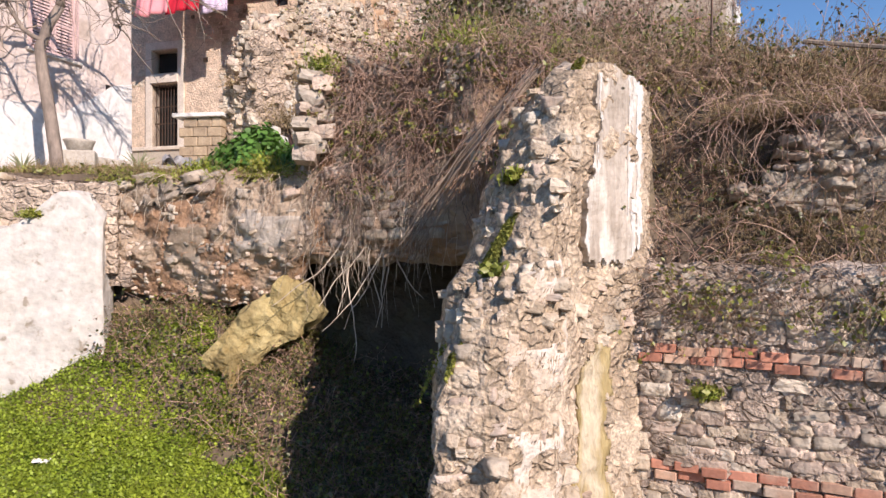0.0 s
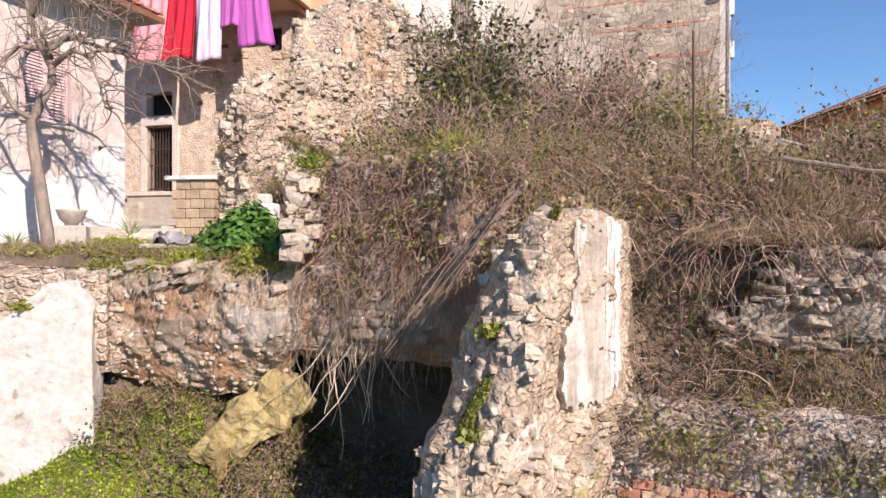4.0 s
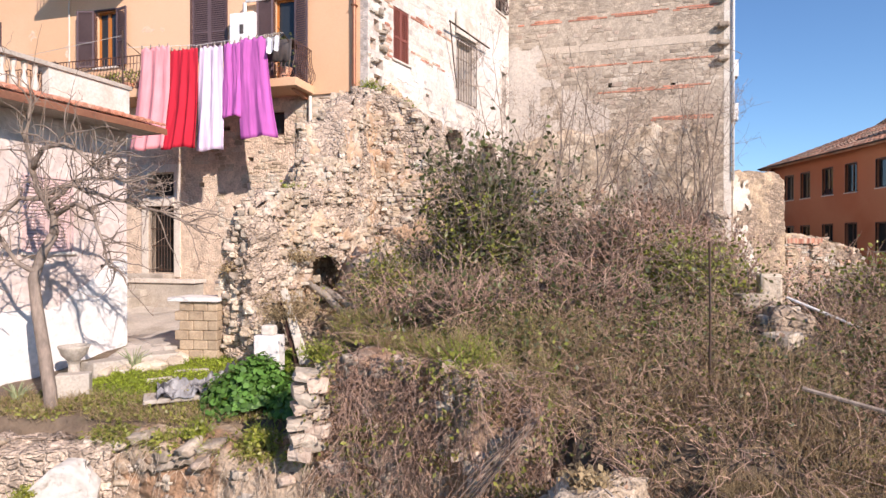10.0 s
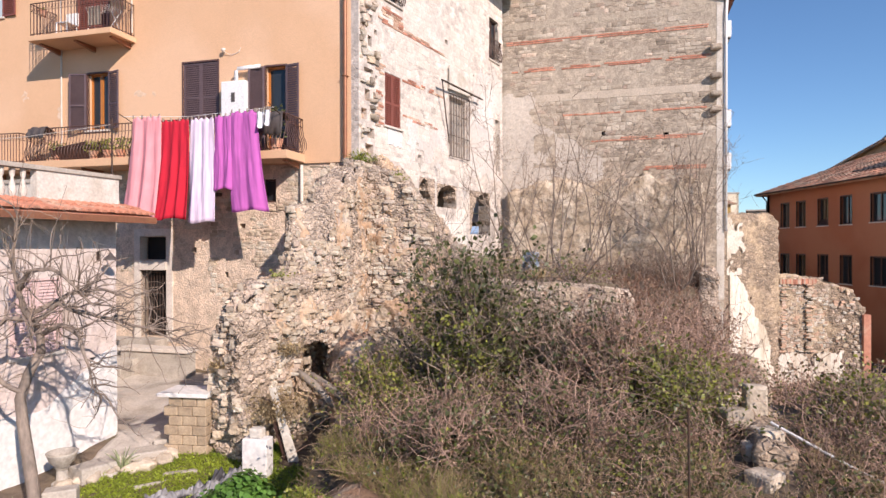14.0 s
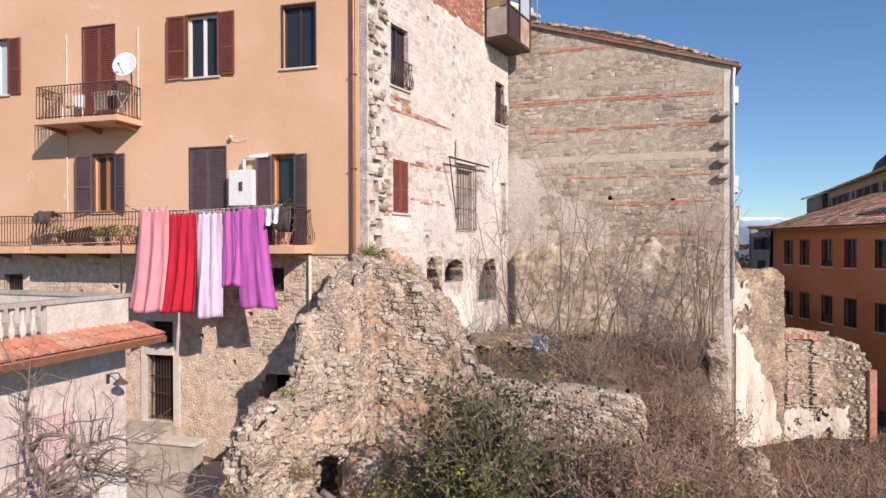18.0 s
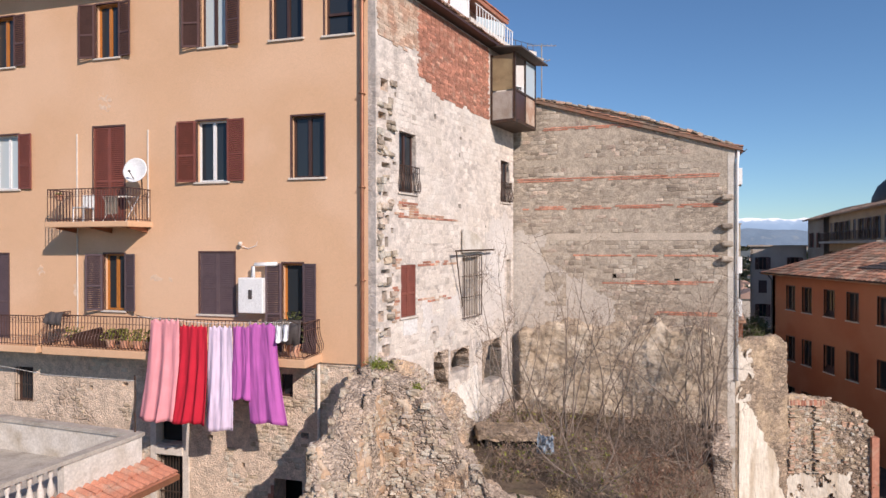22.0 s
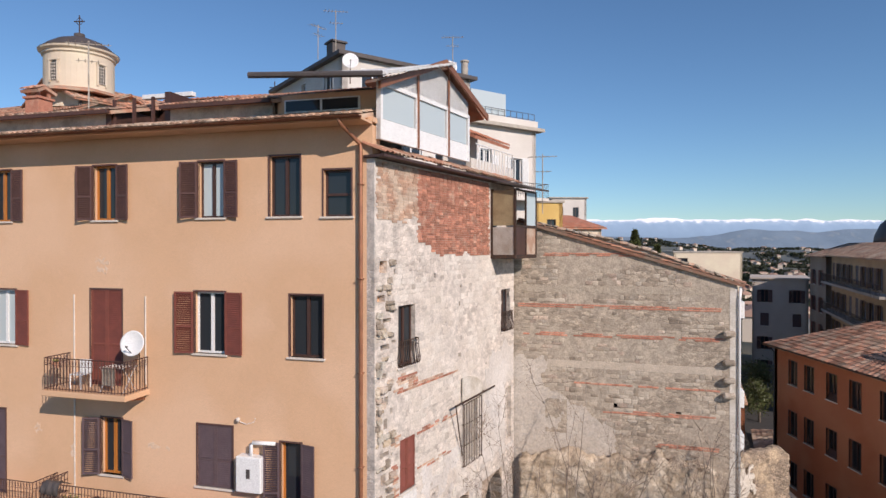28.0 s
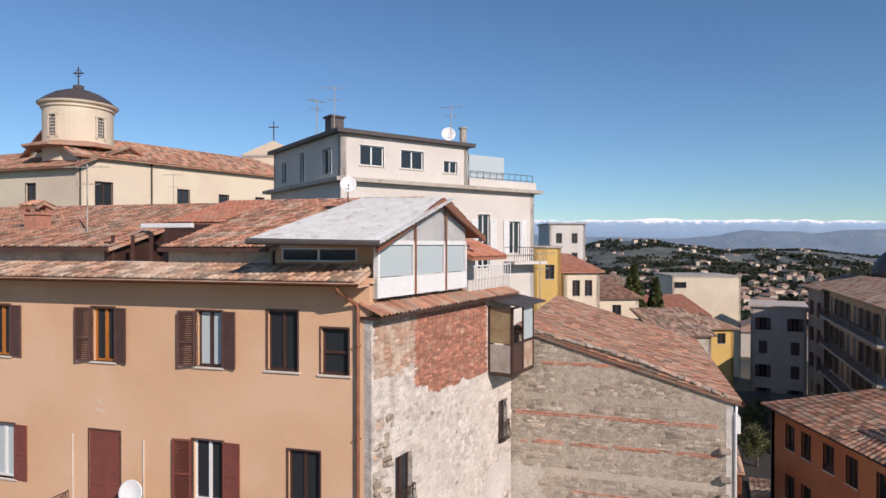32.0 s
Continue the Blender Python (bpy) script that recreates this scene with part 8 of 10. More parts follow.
R = scatter(2600, 4.8, 9.5, 12.0, 19.0, lambda x, y: x < 0.46 * y and y > ruin_line(4.6) - 1.2)
Q = wander(R, upward(len(R), 0.5), rng.uniform(0.3, 0.9, len(R)), 6, 0.25, 0.06)
stuff(stems_mesh("russet_brush", Q, 0.008, 0.003, surf("russet_stem", (0.27, 0.135, 0.085), (0.17, 0.085, 0.055), 2, bump=0, island=0.4, rough=0.8)), "dark russet dead stems at the end of the broken wall", "undergrowth")
stuff(leaves_mesh("courtyard_grass", C[(rng.random(len(C)) < 0.12) & (C[:, 0] < 5)], 0.06, M["leaf"]), "green weeds of the courtyard", "weeds")
stuff(leaves_mesh("courtyard_leaves", C[rng.random(len(C)) < 0.25], 0.05, M["leaf_dry"]), "withered leaves of the courtyard undergrowth", "undergrowth")

# vines over the front of the mound
def mound_front(v):
    return float(np.interp(v, [-1.8, -1.2, -0.3, 0.4, 0.9, 1.6], [7.6, 7.5, 7.1, 6.5, 6.2, 6.3]))


def vines(name, n, x0, x1, z0, z1, l0, l1, r, mat, label, curl=0.2, sag=0.22):
    x = rng.uniform(x0, x1, n)
    x = x + 0.18 * np.sin(x * 9.0) + rng.normal(0, 0.05, n)
    y = np.array([mound_front(v) for v in x]) - np.abs(rng.normal(0.04, 0.1, n))
    root = np.stack([x, y, rng.uniform(z0, z1, n)], 1)
    way = np.stack([rng.normal(0, 0.22, n), -np.abs(rng.normal(0.08, 0.08, n)), rng.uniform(-1, 0.1, n)], 1)
    P = wander(root, way, rng.uniform(l0, l1, n), 11, curl, sag)
    return stuff(stems_mesh(name, P, r, r * 0.5, M[mat]), label, "vines")


vines("hanging_vines", 190, -1.5, 0.1, 3.2, 4.2, 0.4, 1.0, 0.0034, "twig", "curtain of hanging dry vine stems over the bank", 0.2, 0.3)
vines("bleached_vines", 70, -1.55, 0.1, 3.0, 3.8, 0.5, 1.2, 0.0034, "twig_pale", "bleached hanging vine stems", 0.16, 0.35)
vines("upper_vines", 420, -1.4, 1.0, 3.8, 5.3, 0.3, 1.0, 0.004, "twig_red", "dry reddish vines over the edge of the mound", 0.3, 0.2)
n = 16
x = rng.uniform(-1.65, -0.55, n)
root = np.stack([x, 7.55 - 0.2 * (x + 1.2) + rng.normal(0, 0.05, n), rng.uniform(2.8, 3.3, n)], 1)
P = wander(root, np.stack([rng.normal(0, 0.25, n), rng.normal(-0.05, 0.1, n), -np.ones(n)], 1), rng.uniform(0.7, 1.4, n), 12, 0.16, 0.12)
stuff(stems_mesh("hanging_roots", P, rng.uniform(0.006, 0.014, n), 0.004, M["twig_pale"], sides=5), "pale bare roots hanging free in the hollow", "roots")
# a thick bundle of stems leaning across the hollow
k = 11
f = rng.uniform(0, 1, k)
root = np.stack([rng.normal(0.92, 0.06, k), rng.normal(6.25, 0.05, k), rng.normal(4.82, 0.05, k)], 1)
end = np.stack([rng.normal(-0.38, 0.035, k), rng.normal(6.6, 0.05, k), rng.normal(2.95, 0.12, k)], 1)
tt = np.linspace(0, 1, 9)[None, :, None]
P = root[:, None] * (1 - tt) + end[:, None] * tt + np.cumsum(rng.normal(0, 0.016, (k, 9, 3)), 1) + np.array([-0.10, -0.05, -0.05]) * np.sin(np.pi * tt)
stuff(stems_mesh("vine_bundle", P, rng.uniform(0.004, 0.016, k), 0.005, M["twig"], sides=5), "thick bundle of bleached vine stems", "vines")
n = 2100
x = rng.uniform(-1.4, 1.2, n)
y = np.array([np.interp(v, [-1.8, -1.2, -0.3, 0.4, 0.9, 1.6], [7.55, 7.45, 7.1, 6.6, 6.4, 6.5]) for v in x])
z = rng.uniform(3.7, 5.35, n)
ok = np.array([fbm(a * 1.4, c * 1.4, 8) > -0.15 for a, c in zip(x, z)])
x, y, z = x[ok], y[ok], z[ok]
n = len(x)
Q = wander(np.stack([x, y, z], 1), np.stack([rng.normal(0, 0.7, n), -np.abs(rng.normal(0.4, 0.35, n)), rng.normal(-0.2, 0.7, n)], 1), rng.uniform(0.12, 0.5, n), 6, 0.35, 0.15)
stuff(stems_mesh("bank_brambles", Q, 0.0045, 0.002, M["twig_red"]), "matted dry brambles on the bank", "brambles")
c = Q[:, 2:].reshape(-1, 3)
stuff(leaves_mesh("bank_leaves", c[rng.random(len(c)) < 0.3], 0.032, M["leaf_dry"]), "withered leaves matted on the bank", "brambles")
gk = np.array([fbm(p[0] * 1.6, p[2] * 1.6, 3) for p in c])
stuff(leaves_mesh("bank_green_leaves", c[(gk > 0.05) & (rng.random(len(c)) < 0.7)], 0.04, M["leaf"]), "green leaves on the bank", "brambles")
R = scatter(11000, -1.6, 1.3, 6.4, 9.4, lambda x, y: y > edge_y(x) - 0.2)
R[:, 2] += 0.05
P = wander(R, upward(len(R), 0.6) + np.array([0, -0.2, 0]), rng.uniform(0.1, 0.35, len(R)), 4, 0.2, 0.15)
stuff(stems_mesh("mound_grass", P, 0.004, 0.001, M["drygrass"]), "dry grass over the edge of the mound", "grass")
stuff(stems_mesh("mound_green_grass", P[::3] + np.array([0.03, 0, 0]), 0.004, 0.001, M["grass"]), "fresh grass over the edge of the mound", "grass")


R = scatter(7000, 0.0, 6.0, 5.6, 8.6, lambda x, y: y > edge_y(x) + 0.1 and fbm(x * 0.9, y * 0.9, 7) > -0.1)
P = wander(R, upward(len(R), 0.45), rng.uniform(0.25, 0.8, len(R)), 5, 0.16, 0.1)
stuff(stems_mesh("mound_dry_grass", P, 0.004, 0.001, M["drygrass"]), "long dry grass among the brambles of the mound", "grass")


# brambles on the slope beside the pillar
def on_slope(x, y):
    yw = 5.45 - 0.44 * (x - 3.7)
    if x > 3.0 and yw - 0.5 < y < yw + 0.1 and fbm(x * 3, y * 3, 2) > 0.05:
        return False
    return y > edge_y(x) - 0.1 and y < 10.5 - 0.1 * x


R = scatter(8500, 1.3, 7.0, 2.9, 10, on_slope)
P = wander(R, upward(len(R), 1.0) + np.array([0, -0.35, 0]), rng.uniform(0.3, 1.0, len(R)), 8, 0.3, 0.16)
stuff(stems_mesh("slope_brambles", P, 0.006, 0.0022, M["twig_red"]), "tangled dry brambles on the slope", "brambles")
c = P[:, 2:].reshape(-1, 3)
stuff(leaves_mesh("slope_leaves", c[rng.random(len(c)) < 0.32], 0.036, M["leaf_dry"]), "withered leaves on the slope", "brambles")
gk = np.array([fbm(p[0] * 1.4, p[1] * 1.4, 9) for p in c])
stuff(leaves_mesh("slope_green_leaves", c[(gk > 0.12) & (rng.random(len(c)) < 0.5)], 0.038, M["leaf_dark"]), "green leaves among the brambles", "brambles")
R = scatter(22000, 1.8, 6.5, 2.5, 8, lambda x, y: y > edge_y(x) - 0.1 and y < 10.5 - 0.1 * x, 1.1, 2)
P = wander(R, upward(len(R), 0.45), rng.uniform(0.12, 0.38, len(R)), 4, 0.15, 0.1)
stuff(stems_mesh("dry_grass", P, 0.0035, 0.001, M["drygrass"]), "tufts of dry yellow grass on the slope", "grass")
g = np.array([fbm(p[0] * 1.2, p[1] * 1.2, 6) for p in R])
C = np.repeat(R[g > 0.02], 3, 0)
stuff(leaves_mesh("slope_weeds", C + np.abs(rng.normal(0, 0.06, C.shape)), 0.03, M["moss"]), "low yellow-green weeds on the slope", "weeds")

# leafy brambles over the open part of the mound
R = scatter(3800, 0.6, 5.6, 7.2, 10.4, lambda x, y: y > edge_y(x) + 0.6 and fbm(x * 0.8, y * 0.8, 3) > -0.2)
P = wander(R, upward(len(R), 0.8), rng.uniform(0.25, 0.7, len(R)), 6, 0.3, 0.1)
c = P[:, 2:].reshape(-1, 3)
c = c + rng.normal(0, 0.05, c.shape)
pick = rng.random(len(c))
stuff(leaves_mesh("mound_dark_leaves", c[pick < 0.5], 0.04, M["leaf_dark"]), "dark green bramble leaves over the mound", "brambles")
stuff(leaves_mesh("mound_bright_leaves", c[pick > 0.72], 0.036, M["leaf"]), "yellow-green bramble leaves over the mound", "brambles")

# grass on and below the dry wall, brambles hanging over it
n = 5200
u = rng.uniform(-0.2, 3.6, n)
top = rng.random(n) < 0.45
root = np.stack([2.72 + 0.91 * u + 0.1 * top, 5.62 - 0.415 * u + np.where(top, rng.uniform(0.1, 0.5, n), rng.uniform(-0.7, 0.0, n)), np.where(top, 4.22, 0)], 1)
root[~top, 2] = [ground_z(a, b) for a, b in root[~top, :2]]
P = wander(root, upward(n, 0.5), rng.uniform(0.12, 0.38, n), 5, 0.18, 0.12)
stuff(stems_mesh("wall_dry_grass", P, 0.004, 0.001, M["drygrass"]), "dry grass on and below the dry wall", "grass")
n = 240
u = rng.uniform(-0.3, 3.4, n)
root = np.stack([2.72 + 0.91 * u, 5.66 - 0.415 * u, rng.uniform(4.0, 4.5, n)], 1)
P = wander(root, np.stack([rng.normal(0, 0.5, n), -np.abs(rng.normal(0.5, 0.2, n)), rng.uniform(-0.5, 0.5, n)], 1), rng.uniform(0.3, 1.1, n), 10, 0.2, 0.2)
stuff(stems_mesh("wall_brambles", P, 0.005, 0.002, M["twig_red"]), "bramble stems hanging over the dry wall", "brambles")

# weeds and dry stems along the broken edge of the terrace
n = 2600
x = rng.uniform(-5.2, -1.5, n)
keep = np.array([fbm(a * 1.6, 2.0) > -0.15 for a in x])
x = x[keep]
n = len(x)
y = np.interp(x, [-5.2, -4.3, -3.4, -2.4, -1.5], [8.7, 8.5, 8.2, 7.85, 7.65]) + rng.uniform(-0.02, 0.5, n)
root = np.stack([x, y, np.full(n, 3.9)], 1)
P = wander(root, upward(n, 0.8) + np.array([0, -0.35, 0]), rng.uniform(0.08, 0.32, n), 6, 0.2, 0.3)
stuff(stems_mesh("terrace_dry_grass", P[::2], 0.004, 0.001, M["drygrass"]), "dry grass over the broken edge of the terrace", "grass")
stuff(stems_mesh("terrace_grass", P[1::4], 0.004, 0.001, M["grass"]), "fresh grass over the broken edge of the terrace", "grass")
c = P[1::3, 1:].reshape(-1, 3)
gk = np.array([fbm(p[0] * 1.4, 7.0) for p in c])
stuff(leaves_mesh("terrace_weeds", c[gk > 0.0], 0.036, M["leaf"]), "green weeds over the broken edge of the terrace", "weeds")
n = 70
x = rng.uniform(-4.6, -1.5, n)
root = np.stack([x, np.interp(x, [-4.6, -3.4, -2.4, -1.5], [8.45, 8.15, 7.8, 7.6]), rng.uniform(3.6, 3.95, n)], 1)
P = wander(root, np.stack([rng.normal(0, 0.3, n), -np.abs(rng.normal(0.3, 0.15, n)), rng.uniform(-0.6, 0.2, n)], 1), rng.uniform(0.3, 0.9, n), 9, 0.18, 0.3)
stuff(stems_mesh("terrace_vines", P, 0.0035, 0.002, M["twig_pale"]), "thin dry stems hanging down the bank", "vines")

# stems trailing down over the retaining wall
n = 260
x = rng.uniform(1.75, 4.6, n)
root = np.stack([x, 5.32 - 0.5 * (x - 2.1) - rng.uniform(0.02, 0.16, n), rng.uniform(2.55, 2.95, n)], 1)
P = wander(root, np.stack([rng.normal(0, 0.6, n), -np.abs(rng.normal(0.4, 0.2, n)), rng.uniform(-0.6, 0.7, n)], 1), rng.uniform(0.3, 1.0, n), 9, 0.22, 0.22)
stuff(stems_mesh("trailing_stems", P, 0.0045, 0.002, M["twig"]), "dry stems trailing over the retaining wall", "brambles")
c = P[:, 2:].reshape(-1, 3)
stuff(leaves_mesh("trailing_leaves", c[rng.random(len(c)) < 0.35], 0.03, M["leaf_dry"]), "withered leaves trailing over the retaining wall", "brambles")
gk = np.array([fbm(p[0] * 2.2, p[2] * 2.2, 9) for p in c])
stuff(leaves_mesh("trailing_green_leaves", np.repeat(c[gk > 0.12], 2, 0) + rng.normal(0, 0.04, (2 * int((gk > 0.12).sum()), 3)), 0.03, M["leaf"]), "green leaves trailing over the retaining wall", "brambles")

# garden beyond the path
R = scatter(4200, 6.2, 22, 8, 27, lambda x, y: x > 6.4 + 0.12 * (y - 9) and not (0.40 * y < x < 0.56 * y and y > 17))
P = wander(R, upward(len(R), 0.6), rng.uniform(0.5, 1.7, len(R)), 7, 0.28, 0.06)
stuff(stems_mesh("garden_brush", P, 0.011, 0.004, M["twig_red"]), "dry brown thicket in the neglected garden", "undergrowth")
c = P[:, 2:].reshape(-1, 3)
stuff(leaves_mesh("garden_leaves", c[rng.random(len(c)) < 0.6], 0.05, M["leaf_dry"]), "withered leaves in the neglected garden", "undergrowth")
stuff(leaves_mesh("garden_green_leaves", c[rng.random(len(c)) < 0.3], 0.05, M["leaf_dark"]), "green leaves in the neglected garden", "undergrowth")

R = scatter(4200, 8.0, 19, 15, 27, lambda x, y: 0.40 * y < x < 0.72 * y and y > 16 and ground_z(x, y) < 6.5)
P = wander(R, upward(len(R), 0.6), rng.uniform(0.2, 0.6, len(R)), 6, 0.3, 0.08)
stuff(stems_mesh("street_brush", P, 0.011, 0.004, M["twig_red"]), "low dry brush below the ruined house", "undergrowth")
c = P[:, 1:].reshape(-1, 3)
stuff(leaves_mesh("street_brush_leaves", c[rng.random(len(c)) < 0.6], 0.06, M["leaf_dry"]), "withered leaves below the ruined house", "undergrowth")

# pit: clover and grass, brambles towards the cave
R = scatter(80000, -7.0, -0.8, 4.8, 8.4, lambda x, y: (x < -2.0 - 0.9 * (y - 6.9) or y < 6.5) and fbm(x * 0.9 + 3, y * 0.9) > -0.75)
C = np.repeat(R, 3, 0) + np.abs(rng.normal(0, 0.04, (3 * len(R), 3)))
stuff(leaves_mesh("clover", C, 0.036, M["grass"], up=1.5, long=1.2), "bright green clover and weeds on the pit floor", "weeds")
R = scatter(9000, -8.5, -0.5, 4.2, 8.4, None, 0.8, 1)
P = wander(R, upward(len(R), 0.4), rng.uniform(0.06, 0.26, len(R)), 4, 0.2, 0.1)
stuff(stems_mesh("pit_grass", P, 0.004, 0.001, M["grass"]), "fresh green grass blades", "grass")
R = scatter(2300, -4.6, 0.3, 6.2, 8.7, lambda x, y: y > 8.15 - 0.5 * (x + 4.6) or x > -1.9)
R[:, 2] = PZ(R[:, 0], R[:, 1])
P = wander(R, upward(len(R), 0.8), rng.uniform(0.2, 0.75, len(R)), 7, 0.32, 0.12)
stuff(stems_mesh("pit_brambles", P, 0.006, 0.002, M["twig_red"]), "brambles below the overhang", "brambles")
c = np.repeat(P[:, 2:].reshape(-1, 3), 4, 0)
c = c + rng.normal(0, 0.05, c.shape)
pick = rng.random(len(c))
stuff(leaves_mesh("pit_leaves", c[pick < 0.26], 0.034, M["leaf_dark"]), "small dark leaves below the overhang", "brambles")
stuff(leaves_mesh("pit_green_leaves", c[(pick > 0.5) & (pick < 0.66)], 0.034, M["leaf"]), "fresh green leaves below the overhang", "brambles")
stuff(leaves_mesh("pit_dry_leaves", c[pick > 0.8], 0.032, M["leaf_dry"]), "withered leaves below the overhang", "brambles")

# terrace: lawn, edge weeds, mallow
R = scatter(15000, -6.4, -1.8, 9.6, 13.0, lambda x, y: x > -6.2 + 0.3 * (y - 10) and not (x > -2.9 and y > 11.5))
P = wander(R, upward(len(R), 0.5), rng.uniform(0.03, 0.12, len(R)), 3, 0.2, 0.1)
C = np.repeat(R, 2, 0) + np.abs(rng.normal(0, 0.03, (2 * len(R), 3)))
stuff(leaves_mesh("lawn_clover", C, 0.032, M["grass"], up=1.6, long=1.2), "clover in the terrace lawn", "grass")
stuff(stems_mesh("lawn", P, 0.005, 0.0015, M["grass"]), "rough bright green lawn on the terrace", "grass")
R = scatter(14000, -7.0, -1.4, 8.3, 10.0, None, 1.4, 3)
P = wander(R, upward(len(R), 0.5), rng.uniform(0.06, 0.28, len(R)), 4, 0.2, 0.15)
stuff(stems_mesh("edge_grass", P, 0.0045, 0.0012, M["drygrass"]), "dry grass along the terrace edge", "grass")
stuff(leaves_mesh("edge_weeds", np.repeat(R[:5000], 2, 0) + np.abs(rng.normal(0, 0.05, (10000, 3)))[: 2 * len(R[:5000])], 0.04, M["leaf"]), "low green weeds along the terrace edge", "weeds")


def mallow(x, y, rad, h, n):
    s = thing("mallow_bush", pose(x, y, ground_z(x, y)), "lush green mallow bush with round leaves", "bush")
    th, ph = rng.uniform(0, math.tau, n), np.arccos(rng.uniform(0, 1, n))
    rr = rad * rng.uniform(0.55, 1.05, n)
    C = np.stack([rr * np.cos(th) * np.sin(ph), rr * np.sin(th) * np.sin(ph), h * np.cos(ph) * rng.uniform(0.6, 1.1, n)], 1)
    C += np.stack([np.zeros(n), np.zeros(n), 0.1 * np.sin(C[:, 0] * 5)], 1)
    k = 6
    ang = np.arange(k) * math.tau / k
    nrm = C / (np.linalg.norm(C, axis=1, keepdims=True) + 1e-6) + rng.normal(0, 0.4, (n, 3)) + np.array([0, 0, 0.5])
    nrm /= np.linalg.norm(nrm, axis=1, keepdims=True)
    a = np.cross(nrm, rng.normal(0, 1, (n, 3)))
    a /= np.linalg.norm(a, axis=1, keepdims=True)
    b = np.cross(nrm, a)
    sz = rng.uniform(0.025, 0.06, (n, 1))
    V = np.stack([C + sz * (a * math.cos(t) + b * math.sin(t)) * (1.0 if i % 2 else 0.85) + nrm * sz * 0.2 for i, t in enumerate(ang)], 1).reshape(-1, 3)
    fast_mesh("foliage", V, np.arange(n * k).reshape(n, k), M["leaf_mallow"], s)
    stem = wander(np.zeros((60, 3)), C[:60], np.linalg.norm(C[:60], axis=1), 5, 0.1)
    stems_mesh("stem_mass", stem, 0.008, 0.004, M["leaf"], s)
    return s


mallow(-3.05, 9.7, 0.72, 0.7, 3200)
mallow(-2.2, 9.4, 0.5, 0.45, 1200)
mallow(-2.6, 8.4, 0.25, 0.3, 220)


# leaning bare garden tree
def garden_tree():
    t = thing("garden_tree", pose(0, 0, 0), "leafless garden tree with a leaning grey trunk and drooping twigs", "tree")
    bm = bmesh.new()
    tube(bm, [(-5.9, 9.3, 3.9), (-6.0, 9.4, 4.4), (-6.12, 9.45, 5.0), (-6.3, 9.55, 5.7), (-6.38, 9.6, 6.1), (-6.3, 9.7, 6.5), (-6.15, 9.75, 6.8)], 0.10, 0.07, 10)
    part("trunk", bm, M["bark"], t, "rough grey trunk", smooth=True)
    limbs = [
        [(-6.16, 9.75, 6.78), (-6.12, 9.7, 7.05), (-6.31, 9.65, 7.45), (-6.42, 9.6, 7.9), (-6.5, 9.6, 8.3), (-6.45, 9.65, 8.8)],
        [(-6.2, 9.66, 7.3), (-5.83, 9.7, 7.56), (-5.48, 9.75, 7.42), (-4.96, 9.85, 7.28), (-4.52, 9.9, 7.17), (-4.15, 9.9, 6.98)],
        [(-6.12, 9.7, 7.1), (-5.65, 9.5, 7.26), (-5.3, 9.35, 7.1), (-5.13, 9.25, 6.7), (-4.98, 9.2, 6.3)],
        [(-6.36, 9.6, 6.2), (-6.6, 9.5, 6.38), (-6.8, 9.45, 6.75), (-7.1, 9.4, 6.9)],
        [(-6.3, 9.66, 7.35), (-6.6, 9.6, 7.35), (-6.95, 9.6, 7.05), (-7.3, 9.6, 6.9)],
        [(-6.15, 9.7, 7.2), (-6.0, 9.3, 7.4), (-5.75, 8.9, 7.3), (-5.5, 8.6, 7.0)],
        [(-6.3, 9.68, 7.4), (-5.9, 10.1, 7.7), (-5.5, 10.4, 7.75), (-5.1, 10.5, 7.6)],
        [(-6.38, 9.6, 7.8), (-6.1, 9.4, 8.1), (-5.7, 9.3, 8.15), (-5.3, 9.2, 7.9), (-5.0, 9.2, 7.6)],
    ]
    pts = []
    for k, q in enumerate(limbs):
        q = [Vector(p) for p in q]
        fine = []
        for a, b in zip(q, q[1:]):
            for i in range(4):
                p = a.lerp(b, i / 4)
                fine.append(p + Vector((0.03 * fbm(p.x * 4, p.z * 4, k), 0.03 * fbm(p.y * 4, p.z * 4, k + 5), 0.04 * fbm(p.x * 3, p.y * 3, k + 9))))
        fine.append(q[-1])
        part("limb", tube(bmesh.new(), fine, 0.07 if k == 0 else 0.045, 0.012, 8), M["bark"], t, smooth=True)
        pts += [tuple(p) for p in fine[3:]]
    b = np.array(pts)
    n = 150
    root = b[rng.integers(0, len(b), n)]
    out = (root - np.array([-6.2, 9.65, 7.1])) * 0.8
    Q = wander(root, rng.normal(0, 0.6, (n, 3)) + out + np.array([0.1, 0, 0.25]), rng.uniform(0.3, 1.1, n), 9, 0.24, 0.06)
    stuff(stems_mesh("branch_mass", Q, 0.014, 0.005, M["bark"], t, sides=4), "", "")
    c = Q[:, 2:].reshape(-1, 3)
    W = wander(c[rng.integers(0, len(c), 420)], rng.normal(0, 0.8, (420, 3)) + np.array([0.1, 0, 0.1]), rng.uniform(0.15, 0.55, 420), 6, 0.25, 0.05)
    stuff(stems_mesh("twig_mass", W, 0.0055, 0.0022, M["twig"], t), "", "")
    n = 46
    S = wander(b[rng.integers(0, len(b), n)], rng.normal(0, 0.1, (n, 3)) + np.array([0, 0, 1.0]), rng.uniform(0.4, 1.5, n), 7, 0.05)
    stuff(stems_mesh("shoot_mass", S, 0.007, 0.003, M["twig"], t), "", "")


garden_tree()


